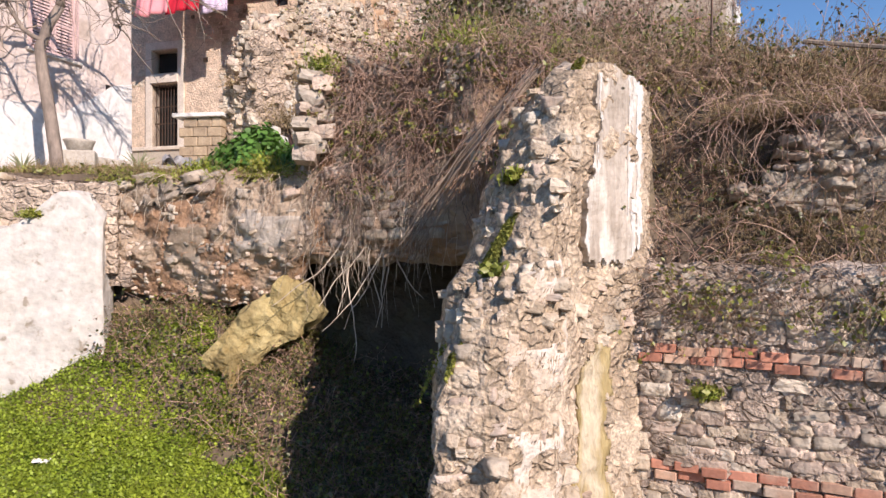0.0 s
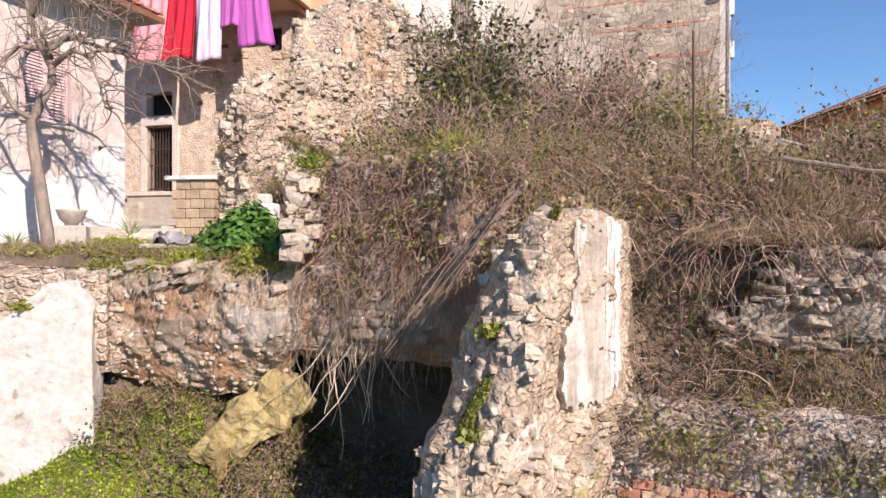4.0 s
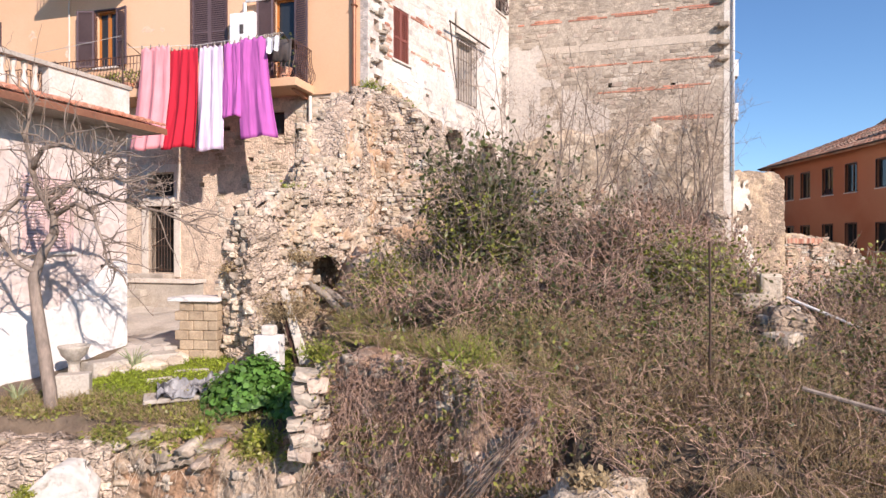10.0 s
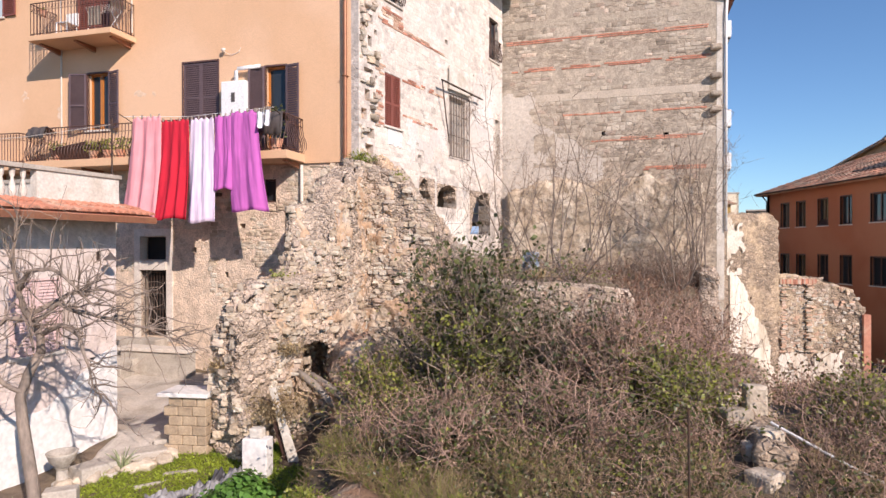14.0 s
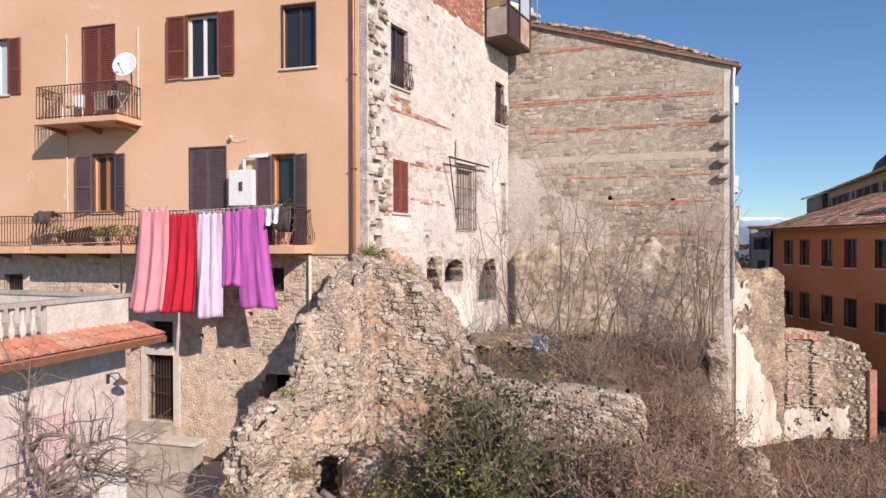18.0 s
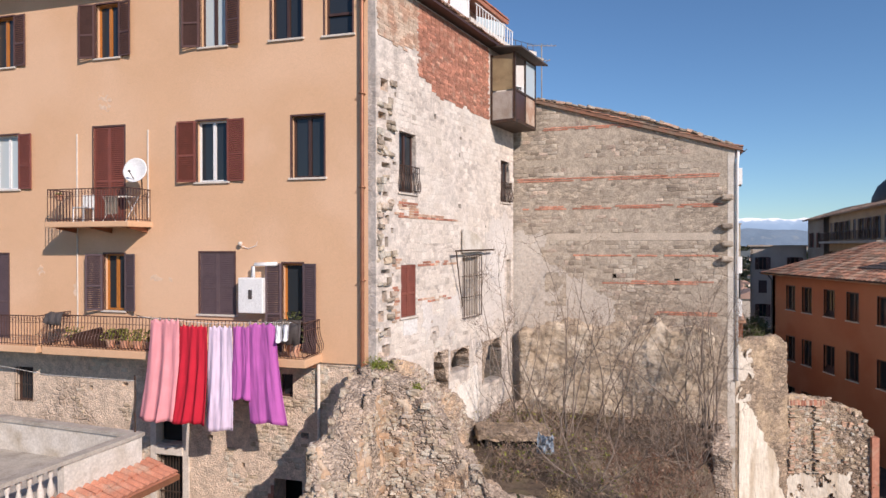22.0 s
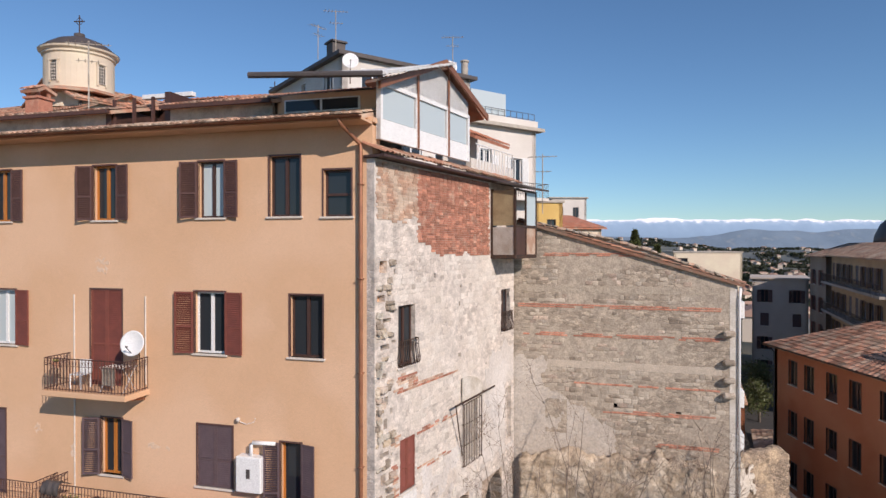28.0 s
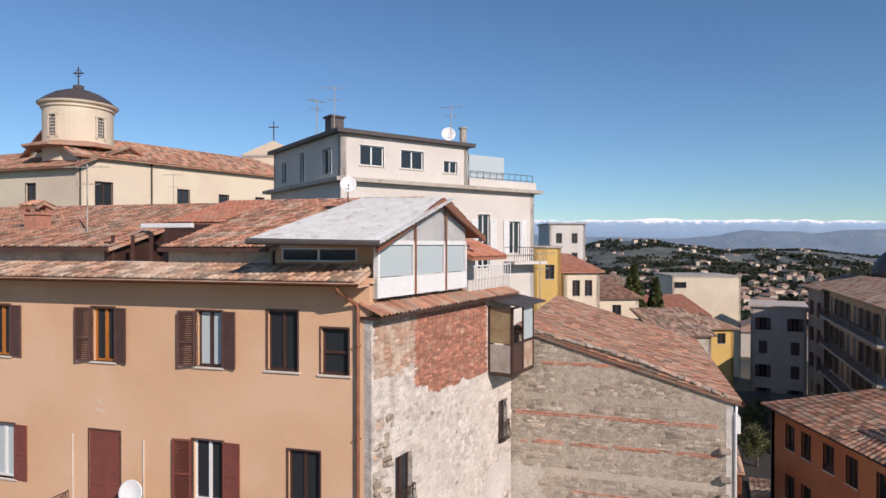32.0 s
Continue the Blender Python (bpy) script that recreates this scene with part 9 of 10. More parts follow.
# cypresses behind the roofs
def cypress(x, y, z, h, r):
    s = thing("cypress", pose(x, y, z), "tall dark evergreen tree between the houses", "tree", "evergreens in the town")
    part("trunk", tube(bmesh.new(), [(0, 0, -2), (0, 0, h * 0.5)], 0.25, 0.15, 8), M["bark"], s)
    n = 5000
    f = rng.uniform(0, 1, n)
    th = rng.uniform(0, math.tau, n)
    rr = r * np.minimum(1.0 - f, 0.25 + 3.0 * f) ** 0.75 * rng.uniform(0.45, 1.15, n) * (1 + 0.25 * np.sin(th * 5 + f * 9))
    leaves_mesh("crown", np.stack([rr * np.cos(th), rr * np.sin(th), f * h], 1), 0.42, M["leaf_dark"], s, long=2.0)


cypress(23.6, 76.5, 9.0, 11.6, 2.1)
cypress(27.6, 80, 9.0, 9.8, 1.5)
cypress(31.5, 98, 8.0, 7.0, 2.2)

# evergreen trees beside the shaded street
for x, y, h, r in ((29.6, 58.0, 4.6, 1.7), (32.6, 64.6, 5.0, 1.8), (36.2, 70.5, 4.4, 1.6)):
    t = thing("street_tree", pose(x, y, ground_z(x, y)), "dark evergreen tree beside the shaded street", "tree", "trees along the street")
    part("trunk", tube(bmesh.new(), [(0, 0, -0.2), (0.06, 0.02, h * 0.3), (-0.05, 0.04, h * 0.6)], 0.14, 0.07, 8), M["bark"], t, smooth=True)
    n = 26
    P = wander(np.tile(np.array([[0.0, 0.0, h * 0.35]]), (n, 1)) + np.array([0, 0, 1.0]) * rng.uniform(0, h * 0.25, (n, 1)), rng.normal(0, 1, (n, 3)) + np.array([0, 0, 0.7]), rng.uniform(0.6, 1.1, n) * r, 6, 0.2)
    tagged(stems_mesh("limb_mass", P, 0.04, 0.012, M["bark"], t), kind="stuff")
    c = P[:, 2:].reshape(-1, 3)
    c = np.repeat(c, 26, 0)
    tagged(leaves_mesh("crown", c + rng.normal(0, 0.28, c.shape), 0.13, M["leaf_dark"], t), kind="stuff")


# distant woods on the hills
n = 32000
w, r = rng.normal(0.45, 0.22, n), rng.uniform(350, 3000, n)
x, y = r * w / np.hypot(1, w), r / np.hypot(1, w)
ok = np.array([fbm(a / 140, b / 140, 1) + 0.5 * fbm(a / 600, b / 600, 4) > -0.06 for a, b in zip(x, y)]) & (w > 0.1) & (w < 0.95)
x, y = x[ok], y[ok]
C = np.stack([x, y, PZ(x, y) + 2.0], 1)
C = np.repeat(C, 3, 0) + rng.normal(0, 3.0, (3 * len(C), 3)) * np.array([1, 1, 0.6])
stuff(leaves_mesh("distant_woods", C, 6.5, leafy("wood_canopy", (0.045, 0.052, 0.028), (0.03, 0.036, 0.02), 0.9)), "dark woods and hedges over the distant hills", "woods")


# tufts on the broken wall tops
def tuft(x, y, z, r, n, mat, label):
    t = thing("weed_tuft", pose(x, y, z), label, "weeds", "tufts on the ruins")
    root = np.stack([rng.normal(0, r * 0.4, n), rng.normal(0, r * 0.4, n), np.zeros(n)], 1)
    stems_mesh("blade_mass", wander(root, upward(n, 0.6), rng.uniform(0.4, 1.2, n) * r, 5, 0.2, 0.08), 0.006, 0.002, M[mat], t)
    c = rng.normal(0, r * 0.45, (n * 2, 3)) * np.array([1, 1, 0.5]) + np.array([0, 0, r * 0.3])
    leaves_mesh("foliage", c, 0.045, M["leaf" if mat == "grass" else "drygrass"], t)


for x, y, z, r, mat in ((-2.95, 11.75, 5.2, 0.75, "drygrass"), (-2.75, 11.7, 5.3, 0.6, "drygrass"), (-1.9, 16.2, 10.7, 0.35, "grass"), (-1.0, 15.9, 10.2, 0.25, "grass"), (-2.6, 14.4, 8.1, 0.3, "grass"), (-2.3, 15.6, 9.4, 0.25, "drygrass"), (-3.2, 13.1, 7.7, 0.3, "grass"), (-2.9, 12.5, 6.3, 0.35, "drygrass"),
                        (0.6, 15.5, 8.2, 0.3, "drygrass"), (2.6, 15.0, 7.7, 0.3, "drygrass"), (-4.1, 12.0, 6.1, 0.25, "drygrass"), (0.9, 5.2, 4.2, 0.16, "drygrass"), (0.55, 4.7, 3.5, 0.12, "grass"), (1.3, 5.4, 4.5, 0.2, "drygrass"),
                        (0.35, 4.35, 2.8, 0.1, "grass"), (2.2, 5.05, 1.75, 0.12, "grass"), (-5.4, 8.0, 3.35, 0.16, "grass"), (-6.0, 7.9, 3.3, 0.14, "grass"), (-2.4, 8.2, 4.0, 0.3, "grass"), (-3.4, 8.5, 4.0, 0.25, "grass"), (-1.5, 7.7, 5.2, 0.3, "grass"), (0.3, 7.0, 5.25, 0.4, "grass")):
    tuft(x, y, z, r, 90, mat, "small tuft of weeds on the broken masonry")

# moss and seedlings along the broken edge of the pillar
n = 13000
f = rng.uniform(0.1, 1.5, n)
d = np.abs(rng.normal(0.02, 0.16, n))
keep = np.array([fbm(a * 4, b * 4, 6) > 0.0 for a, b in zip(f, d)])
f, d = f[keep], d[keep]
C = np.stack([-0.07 + 0.807 * f - 0.59 * d, 4.05 + 0.59 * f + 0.807 * d, np.interp(f, [0, 0.5, 0.78, 1.2, 1.52], [1.85, 2.8, 3.2, 3.8, 4.55]) - 0.9 * np.maximum(d - 0.1, 0) + rng.uniform(0, 0.05, len(f))], 1)
stuff(leaves_mesh("pillar_moss", C, 0.024, M["moss"], up=1.0), "yellow-green moss along the broken pillar", "moss")
# ---- stones, bricks and blocks, piece by piece ----
from mathutils.bvhtree import BVHTree

prn = random.Random(5)


def piece_meshes(mat, n=6, round_=0.35, jit=0.10, name="stone", cuts=1):
    out = []
    for i in range(n):
        bm = bmesh.new()
        bmesh.ops.create_cube(bm, size=1.0)
        bmesh.ops.subdivide_edges(bm, edges=bm.edges[:], cuts=cuts, use_grid_fill=True)
        off = Vector((prn.uniform(0, 50), 3.0, 7.0))
        for v in bm.verts:
            s = v.co.normalized() * 0.62
            v.co = v.co.lerp(s, round_) + noise.noise_vector(v.co * 1.6 + off) * jit * 2.2 + noise.noise_vector(v.co * 4.1 + off) * jit * 0.7
        bm.normal_update()
        me = bpy.data.meshes.new(name)
        bm.to_mesh(me)
        bm.free()
        me.polygons.foreach_set("use_smooth", [True] * len(me.polygons))
        me.materials.append(M[mat])
        out.append(me)
    return out


def brick_mesh(mat, name="brick"):
    bm = boxes((-0.5, 0.5, -0.5, 0.5, -0.5, 0.5))
    bmesh.ops.bevel(bm, geom=bm.edges[:], offset=0.05, segments=1, affect="EDGES")
    for v in bm.verts:
        v.co += Vector((prn.uniform(-0.02, 0.02),) * 3)
    me = bpy.data.meshes.new(name)
    bm.to_mesh(me)
    bm.free()
    me.materials.append(M[mat])
    return me


KIT = {k: piece_meshes(k, 10, 0.14, 0.085, cuts=2) for k in ("stone", "stone_cream", "stone_grey", "stone_warm", "stone_pink", "oldplaster", "mortar")}
KIT.update({k: piece_meshes(k, 6, 0.12, 0.05, cuts=2) for k in ("far_stone", "far_stone_dark", "side_stone", "side_stone_grey")})
for alias, k in (("rubble", "stone_warm"), ("pillar", "stone_cream"), ("wall_mortar", "stone_pink"), ("baseplaster", "stone_warm")):
    KIT[alias] = KIT[k] if k in KIT else piece_meshes(k, 8, 0.2, 0.085, cuts=2)
for k in ("stone_cream", "stone_warm", "stone_pink", "stone_grey", "stone"):
    KIT["near_" + k] = piece_meshes(k, 9, 0.12, 0.09, cuts=3)
    for me in KIT["near_" + k]:
        for v in me.vertices:
            v.co += noise.noise_vector(v.co * 7.0 + Vector((len(k), 0, 0))) * 0.05
BRICKS = {k: [brick_mesh(k)] for k in ("brick", "brick_pale")}
KIT.update(BRICKS)


def lay(parent, pieces, limit=280, name="stone", rest="stone_rest", label="rest of the small stones"):
    """Pieces are (mesh, matrix). Up to limit become parts, an even choice; the rest is one joined part."""
    prn.shuffle(pieces)
    for me, m in pieces[:limit]:
        link(name, me, None, parent, m=m)
    by = {}
    for me, m in pieces[limit:]:
        by.setdefault(me.materials[0].name, []).append((me, m))
    for items in by.values():
        vs, fs, off = [], {3: [], 4: []}, 0
        for me, m in items:
            co = np.empty(len(me.vertices) * 3)
            me.vertices.foreach_get("co", co)
            A = np.array(m)
            vs.append(co.reshape(-1, 3) @ A[:3, :3].T + A[:3, 3])
            for p in me.polygons:
                fs.setdefault(len(p.vertices), []).append([v + off for v in p.vertices])
            off += len(me.vertices)
        me2 = bpy.data.meshes.new(rest)
        me2.from_pydata(np.concatenate(vs).tolist(), [], [f for g in fs.values() for f in g])
        me2.update()
        tagged(link(rest, me2, items[0][0].materials[0], parent, label), kind="stuff")


def cast_face(bm_ob, p0, p1, way, z0, z1, w, h, kinds, keep=None, proud=0.0, gap=0.94, deep=0.7, tilt=6):
    """Courses of stones on the side of a rough mass that is met by rays along way from the line p0 to p1."""
    me = bm_ob.data
    tree = BVHTree.FromPolygons([v.co for v in me.vertices], [tuple(p.vertices) for p in me.polygons])
    a, b, d = Vector((*p0, 0)), Vector((*p1, 0)), Vector((*way, 0)).normalized()
    ln, out, z = (b - a).length, [], z0
    deg = math.degrees(math.atan2(d.y, d.x)) - 90
    while z < z1:
        hh = prn.uniform(*h)
        u = prn.uniform(-w[1], 0)
        while u < ln:
            ww = prn.uniform(*w)
            c = a.lerp(b, (u + ww / 2) / ln) + Vector((0, 0, z + hh / 2 + prn.uniform(-0.15, 0.15) * hh))
            hit, nrm, _, dist = tree.ray_cast(c, d)
            if hit is not None and dist < 6 and abs(nrm.normalized().dot(d)) > 0.45 and (keep is None or keep(hit.x, hit.y, hit.z)):
                me_ = prn.choice(KIT[prn.choice(kinds)])
                dd = deep * min(ww, hh * 1.6)
                m = Matrix.Translation(hit + d * (dd * 0.46 - prn.uniform(0.004, 0.026) - proud)) @ pose(0, 0, 0, prn.uniform(-tilt, tilt), prn.uniform(-tilt, tilt), deg + prn.uniform(-tilt, tilt)) @ Matrix.Diagonal((ww * gap, dd, hh * gap, 1))
                out.append((me_, m))
            u += ww
        z += hh * 0.97
    return out


def flat_face(m, u0, u1, z0, z1, w, h, kinds, keep=None, proud=0.012, fill=1.0, jitter=0.0, gap=0.93, deep=0.08, tilt=1.5):
    """Courses of blocks on a plane wall in frame m."""
    out, z = [], z0
    while z < z1 - h[0] * 0.4:
        hh = min(prn.uniform(*h), z1 - z)
        u = u0 + prn.uniform(-w[1], 0) * 0.5
        while u < u1:
            ww = prn.uniform(*w)
            c = (u + ww / 2, z + hh / 2 + prn.uniform(-jitter, jitter))
            if prn.random() < fill and u0 < c[0] < u1 and (keep is None or keep(*c)):
                me_ = prn.choice(KIT[prn.choice(kinds)])
                out.append((me_, m @ pose(c[0], deep / 2 - proud - prn.uniform(0, proud), c[1], 0, prn.uniform(-tilt, tilt), 0) @ Matrix.Diagonal((ww * gap, deep, hh * gap, 1))))
            u += ww
        z += hh
    return out


# pillar
def pil_keep(x, y, z):
    return not (x > 1.08 and y > 4.85 and z > 2.75) and not (x > 0.78 and z < 2.3 and fbm(x * 3, z * 1.5) > 0.0)


NEAR_P = ["near_stone_cream", "near_stone_warm", "near_stone_cream", "near_stone_pink"]
ps = cast_face(pillar, (-0.3, 3.0), (1.95, 3.0), (0.12, 1), -0.6, 4.5, (0.06, 0.24), (0.05, 0.15), NEAR_P, lambda x, y, z: pil_keep(x, y, z) and fbm(x * 2.5, y, z * 2.5) > 0.0, -0.026, 0.95, 0.9, 12)
ps += cast_face(pillar, (-1.5, 6.2), (-1.5, 4.1), (1, 0), -0.5, 4.5, (0.08, 0.26), (0.05, 0.12), ["near_stone_cream", "near_stone", "near_stone_warm"], lambda x, y, z: fbm(x, y * 2, z * 2) > -0.05, -0.02, 0.94, 0.8, 10)
lay(pillar, ps, 300)


def drape(ob, name, label, p0, p1, way, z0, z1, mat, mask, off=0.02, step=0.045):
    """A thin skin of plaster laid over a rough mass, with a ragged outline given by mask(u, z)."""
    me = ob.data
    tree = BVHTree.FromPolygons([v.co for v in me.vertices], [tuple(p.vertices) for p in me.polygons])
    a, b, d = Vector((*p0, 0)), Vector((*p1, 0)), Vector((*way, 0)).normalized()
    ln = (b - a).length
    nu, nz = int(ln / step), int((z1 - z0) / step)
    idx, vs, fs = {}, [], []
    for j in range(nz + 1):
        for i in range(nu + 1):
            u, z = ln * i / nu, z0 + (z1 - z0) * j / nz
            hit, nrm, _, dist = tree.ray_cast(a.lerp(b, u / ln) + Vector((0, 0, z)), d)
            if hit is not None and mask(u, z):
                idx[i, j] = len(vs)
                vs.append(hit - d * (off + 0.006 * fbm(u * 9, z * 9)))
    for (i, j) in idx:
        q = [(i, j), (i + 1, j), (i + 1, j + 1), (i, j + 1)]
        if all(k in idx for k in q):
            co = [vs[idx[k]] for k in q]
            if max((co[0] - co[2]).length, (co[1] - co[3]).length) < step * 4:
                fs.append(tuple(idx[k] for k in q))
    o = raw(name, vs, fs, mat, ob, label, smooth=True)
    md = o.modifiers.new("thick", "SOLIDIFY")
    md.thickness, md.offset = 0.03, -1
    return o


PW = (-0.58, 0.81)


def plane_patch(name, label, m, u0, u1, z0, z1, mat, mask, parent, step=0.016, thick=0.05):
    """A plate of plaster in the plane of frame m, with a ragged outline given by mask(u, z)."""
    nu, nz = int((u1 - u0) / step), int((z1 - z0) / step)
    idx, vs = {}, []
    for j in range(nz + 1):
        for i in range(nu + 1):
            u, z = u0 + step * i, z0 + step * j
            if mask(u, z):
                idx[i, j] = len(vs)
                vs.append((u + 0.006 * fbm(u * 20, z * 20), 0.012 * fbm(u * 5, z * 5) + 0.006 * fbm(u * 22, z * 22, 3), z))
    fs = [tuple(idx[k] for k in q) for (i, j) in idx for q in [[(i, j), (i + 1, j), (i + 1, j + 1), (i, j + 1)]] if all(k in idx for k in q)]
    o = raw(name, vs, fs, mat, parent, label, m=m)
    md = o.modifiers.new("thick", "SOLIDIFY")
    md.thickness, md.offset = thick, -1
    return o


grey_pl = surf("grey_stained_plaster", (0.47, 0.41, 0.345), (0.33, 0.28, 0.225), 7, c=(0.60, 0.55, 0.48), cscale=5, cspread=(0.5, 0.62), bump=0.9, bscale=30, depth=0.02, streak=0.22)
white_pl = surf("flaking_limewash", (0.66, 0.63, 0.59), (0.54, 0.50, 0.45), 9, c=(0.44, 0.39, 0.33), cscale=9, cspread=(0.58, 0.68), bump=0.9, bscale=30, depth=0.02, streak=0.15)
def plaster_mask(u, z):
    lo = 1.46 + 0.18 * ease(z, 3.0, 4.3) + 0.12 * fbm(z * 2.2, 1) + 0.04 * fbm(z * 11, 5)
    hi = 2.22 + 0.10 * fbm(z * 2.4, 6) + 0.05 * fbm(z * 12, 2)
    return lo < u < hi and 2.86 + 0.3 * fbm(u * 3, 1) + 0.07 * fbm(u * 14, 1) < z < 4.5 + 0.12 * fbm(u * 5, 2) - 0.35 * max(0, u - 1.9)


plane_patch("plaster_patch", "grey stained plaster", PIL @ pose(0, -0.032, 0), 1.3, 2.4, 2.6, 4.65, grey_pl, plaster_mask, pillar, 0.016, 0.11)
plane_patch("limewash_strip", "flaking white limewash strip", PIL @ pose(0, -0.038, 0), 1.38, 2.4, 2.75, 4.6, white_pl, lambda u, z: plaster_mask(u, z) and (2.0 + 0.06 * fbm(z * 1.5, 3) < u < 2.2 + 0.05 * fbm(z * 2, 8) or u < 1.52 + 0.16 * ease(z, 3.0, 4.3) + 0.07 * fbm(z * 4, 9)) and fbm(u * 16, z * 2.2, 4) > -0.2, pillar, 0.012, 0.006)
pale_pl = surf("pale_pink_mortar", (0.58, 0.48, 0.38), (0.49, 0.385, 0.29), 6, c=(0.65, 0.57, 0.49), cscale=3, cspread=(0.48, 0.6), bump=1.0, bscale=26, depth=0.03)
drape(pillar, "mortar_patch", "smeared pale mortar", (0.5, 2.9), (2.3, 4.2), PW, -0.6, 2.9, pale_pl, lambda u, z: 0.62 + 0.16 * fbm(z * 1.6, 4) < u < 1.25 - 0.12 * (z < 1.4) + 0.12 * fbm(z * 2.2, 7) and fbm(u * 3.5, z * 3.5, 12) > -0.02, 0.003, 0.025)
drape(pillar, "mossy_plaster", "yellow mossy plaster", (0.9, 3.3), (2.6, 4.4), PW, -0.6, 2.2, surf("mossy_yellow_plaster", (0.42, 0.33, 0.16), (0.28, 0.215, 0.09), 6, c=(0.54, 0.46, 0.33), cscale=3.5, cspread=(0.48, 0.6), bump=1.0, bscale=30, depth=0.04, streak=0.3), lambda u, z: 0.75 + 0.25 * (z - 0.6) + 0.15 * fbm(z * 2, 2) < u < 1.45 + 0.1 * fbm(z * 3, 9), 0.03)

# retaining wall: stones with brick courses
BANDS = ((1.98, 2.17), (0.98, 1.14))
keep_rw = lambda x, y, z: not any(a < z < b for a, b in BANDS)
ps = cast_face(retaining, (1.5, 4.5), (5.0, 2.75), (0.447, 0.894), -0.5, 2.75, (0.11, 0.27), (0.07, 0.14), ["near_stone_pink", "near_stone_warm", "near_stone_pink", "near_stone", "near_stone_cream"], lambda x, y, z: keep_rw(x, y, z) and fbm(x * 2.2, y, z * 2.6) > -0.22, -0.011, 0.92, 0.7, 6)
lay(retaining, ps, 300)
bs = []
for (z0, z1) in BANDS:
    for k in range(2):
        bs += cast_face(retaining, (1.5 + 0.06 * k, 4.5), (5.0, 2.75), (0.447, 0.894), z0 + 0.005 + k * 0.088, z0 + 0.03 + k * 0.088, (0.19, 0.23), (0.08, 0.081), ["brick", "brick", "brick_pale"], None, 0.01, 0.93, 1.0, 1.5)
lay(retaining, bs, 100, "brick")
ps, z, UK = [], 3.25, ["near_stone_grey", "near_stone_grey", "near_stone", "near_stone_pink"]
UP = frame_at(2.72, 5.62, -24.5)  # x along the foot of the dry wall
while z < 4.4:
    hh, u = prn.uniform(0.04, 0.12), prn.uniform(-0.1, 0.1)
    while u < 3.6:
        ww = prn.uniform(0.06, 0.22) * (1.4 if prn.random() < 0.15 else 1.0)
        if z + hh < 4.34 + 0.16 * fbm(u * 1.7, 3) - 0.6 * ease(u, 0.7, 0.0) and fbm(u * 1.6, z * 2.2, 9) > -0.12:
            big = 1.5 if prn.random() < 0.1 else 1.0
            ps.append((prn.choice(KIT[prn.choice(UK)]), UP @ pose(u + ww / 2, prn.uniform(0.06, 0.15) + 0.1 * (z - 3.3), z + hh / 2 + prn.uniform(-0.03, 0.03), prn.uniform(-18, 18), prn.uniform(-16, 16), prn.uniform(-22, 22)) @ Matrix.Diagonal((ww * big, 0.24, hh * big * prn.uniform(0.8, 1.15), 1))))
        u += ww
    z += hh
lay(upper, ps, 200)

ps = cast_face(terrace_wall, (-8.0, 6.0), (-4.6, 6.8), (0.0, 1), 3.2, 4.05, (0.14, 0.38), (0.08, 0.16), ["stone_pink", "stone", "stone_warm"], lambda x, y, z: fbm(x * 3, z * 4) > -0.1, 0.03, 0.93, 1.2, 12)
lay(terrace_wall, ps, 120)
# bank: ledge of stones along the terrace, pebbles in the earth
ps = cast_face(bank_ob, (-4.8, 6.5), (-1.3, 6.0), (0.05, 1), 3.55, 3.95, (0.14, 0.4), (0.08, 0.16), ["near_stone_grey", "near_stone_grey", "near_stone_pink"], lambda x, y, z: fbm(x * 3, z * 4) > 0.02, 0.05, 0.92, 1.5, 20)
ps += cast_face(bank_ob, (-1.9, 6.0), (1.4, 4.7), (0.3, 1), 2.7, 5.3, (0.12, 0.32), (0.09, 0.2), ["stone_warm", "stone", "stone_pink"], lambda x, y, z: fbm(x * 2, z * 2, 4) > 0.0, 0.02, 0.9, 0.9, 14)
ps += cast_face(bank_ob, (-4.7, 6.5), (-1.4, 6.0), (0.05, 1), 2.15, 3.0, (0.04, 0.12), (0.03, 0.08), ["stone_warm", "stone_pink", "stone_grey"], lambda x, y, z: prn.random() < 0.26, 0.0, 0.85, 0.9, 30)
ps += cast_face(bank_ob, (-4.7, 6.5), (-1.4, 6.0), (0.05, 1), 3.0, 3.6, (0.05, 0.16), (0.04, 0.1), ["stone_warm", "stone_grey", "stone_pink"], lambda x, y, z: prn.random() < 0.13, 0.0, 0.85, 0.9, 25)
lay(bank_ob, ps, 300)
drape(bank_ob, "plaster_slab", "grey slab of old floor mortar", (-4.7, 6.5), (-1.4, 6.0), (0.05, 1), 2.6, 3.55, surf("grey_floor_mortar", (0.31, 0.24, 0.175), (0.22, 0.165, 0.115), 4, c=(0.40, 0.35, 0.295), cscale=1.6, bump=0.9, bscale=16, depth=0.03), lambda u, z: (0.85 < u + 0.2 * fbm(u * 3, z * 3) < 1.35 and 2.72 < z + 0.1 * fbm(u * 4, z) < 3.3) or (1.9 < u + 0.35 * fbm(u * 2, z * 2, 3) < 3.1 and 2.8 < z + 0.2 * fbm(u * 2.5, 2) < 3.4), 0.012)

# spur, courtyard wall and footing
ST = ["stone_warm", "rubble", "stone_pink", "rubble"]
sk = lambda x, y, z: fbm(x * 1.3, y * 1.3, z * 1.3) > -0.08
ps = cast_face(spur_ob, (-5.2, 11.0), (-2.4, 10.6), (0.1, 1), 4.4, 8.5, (0.1, 0.34), (0.06, 0.16), ST, sk, -0.004)
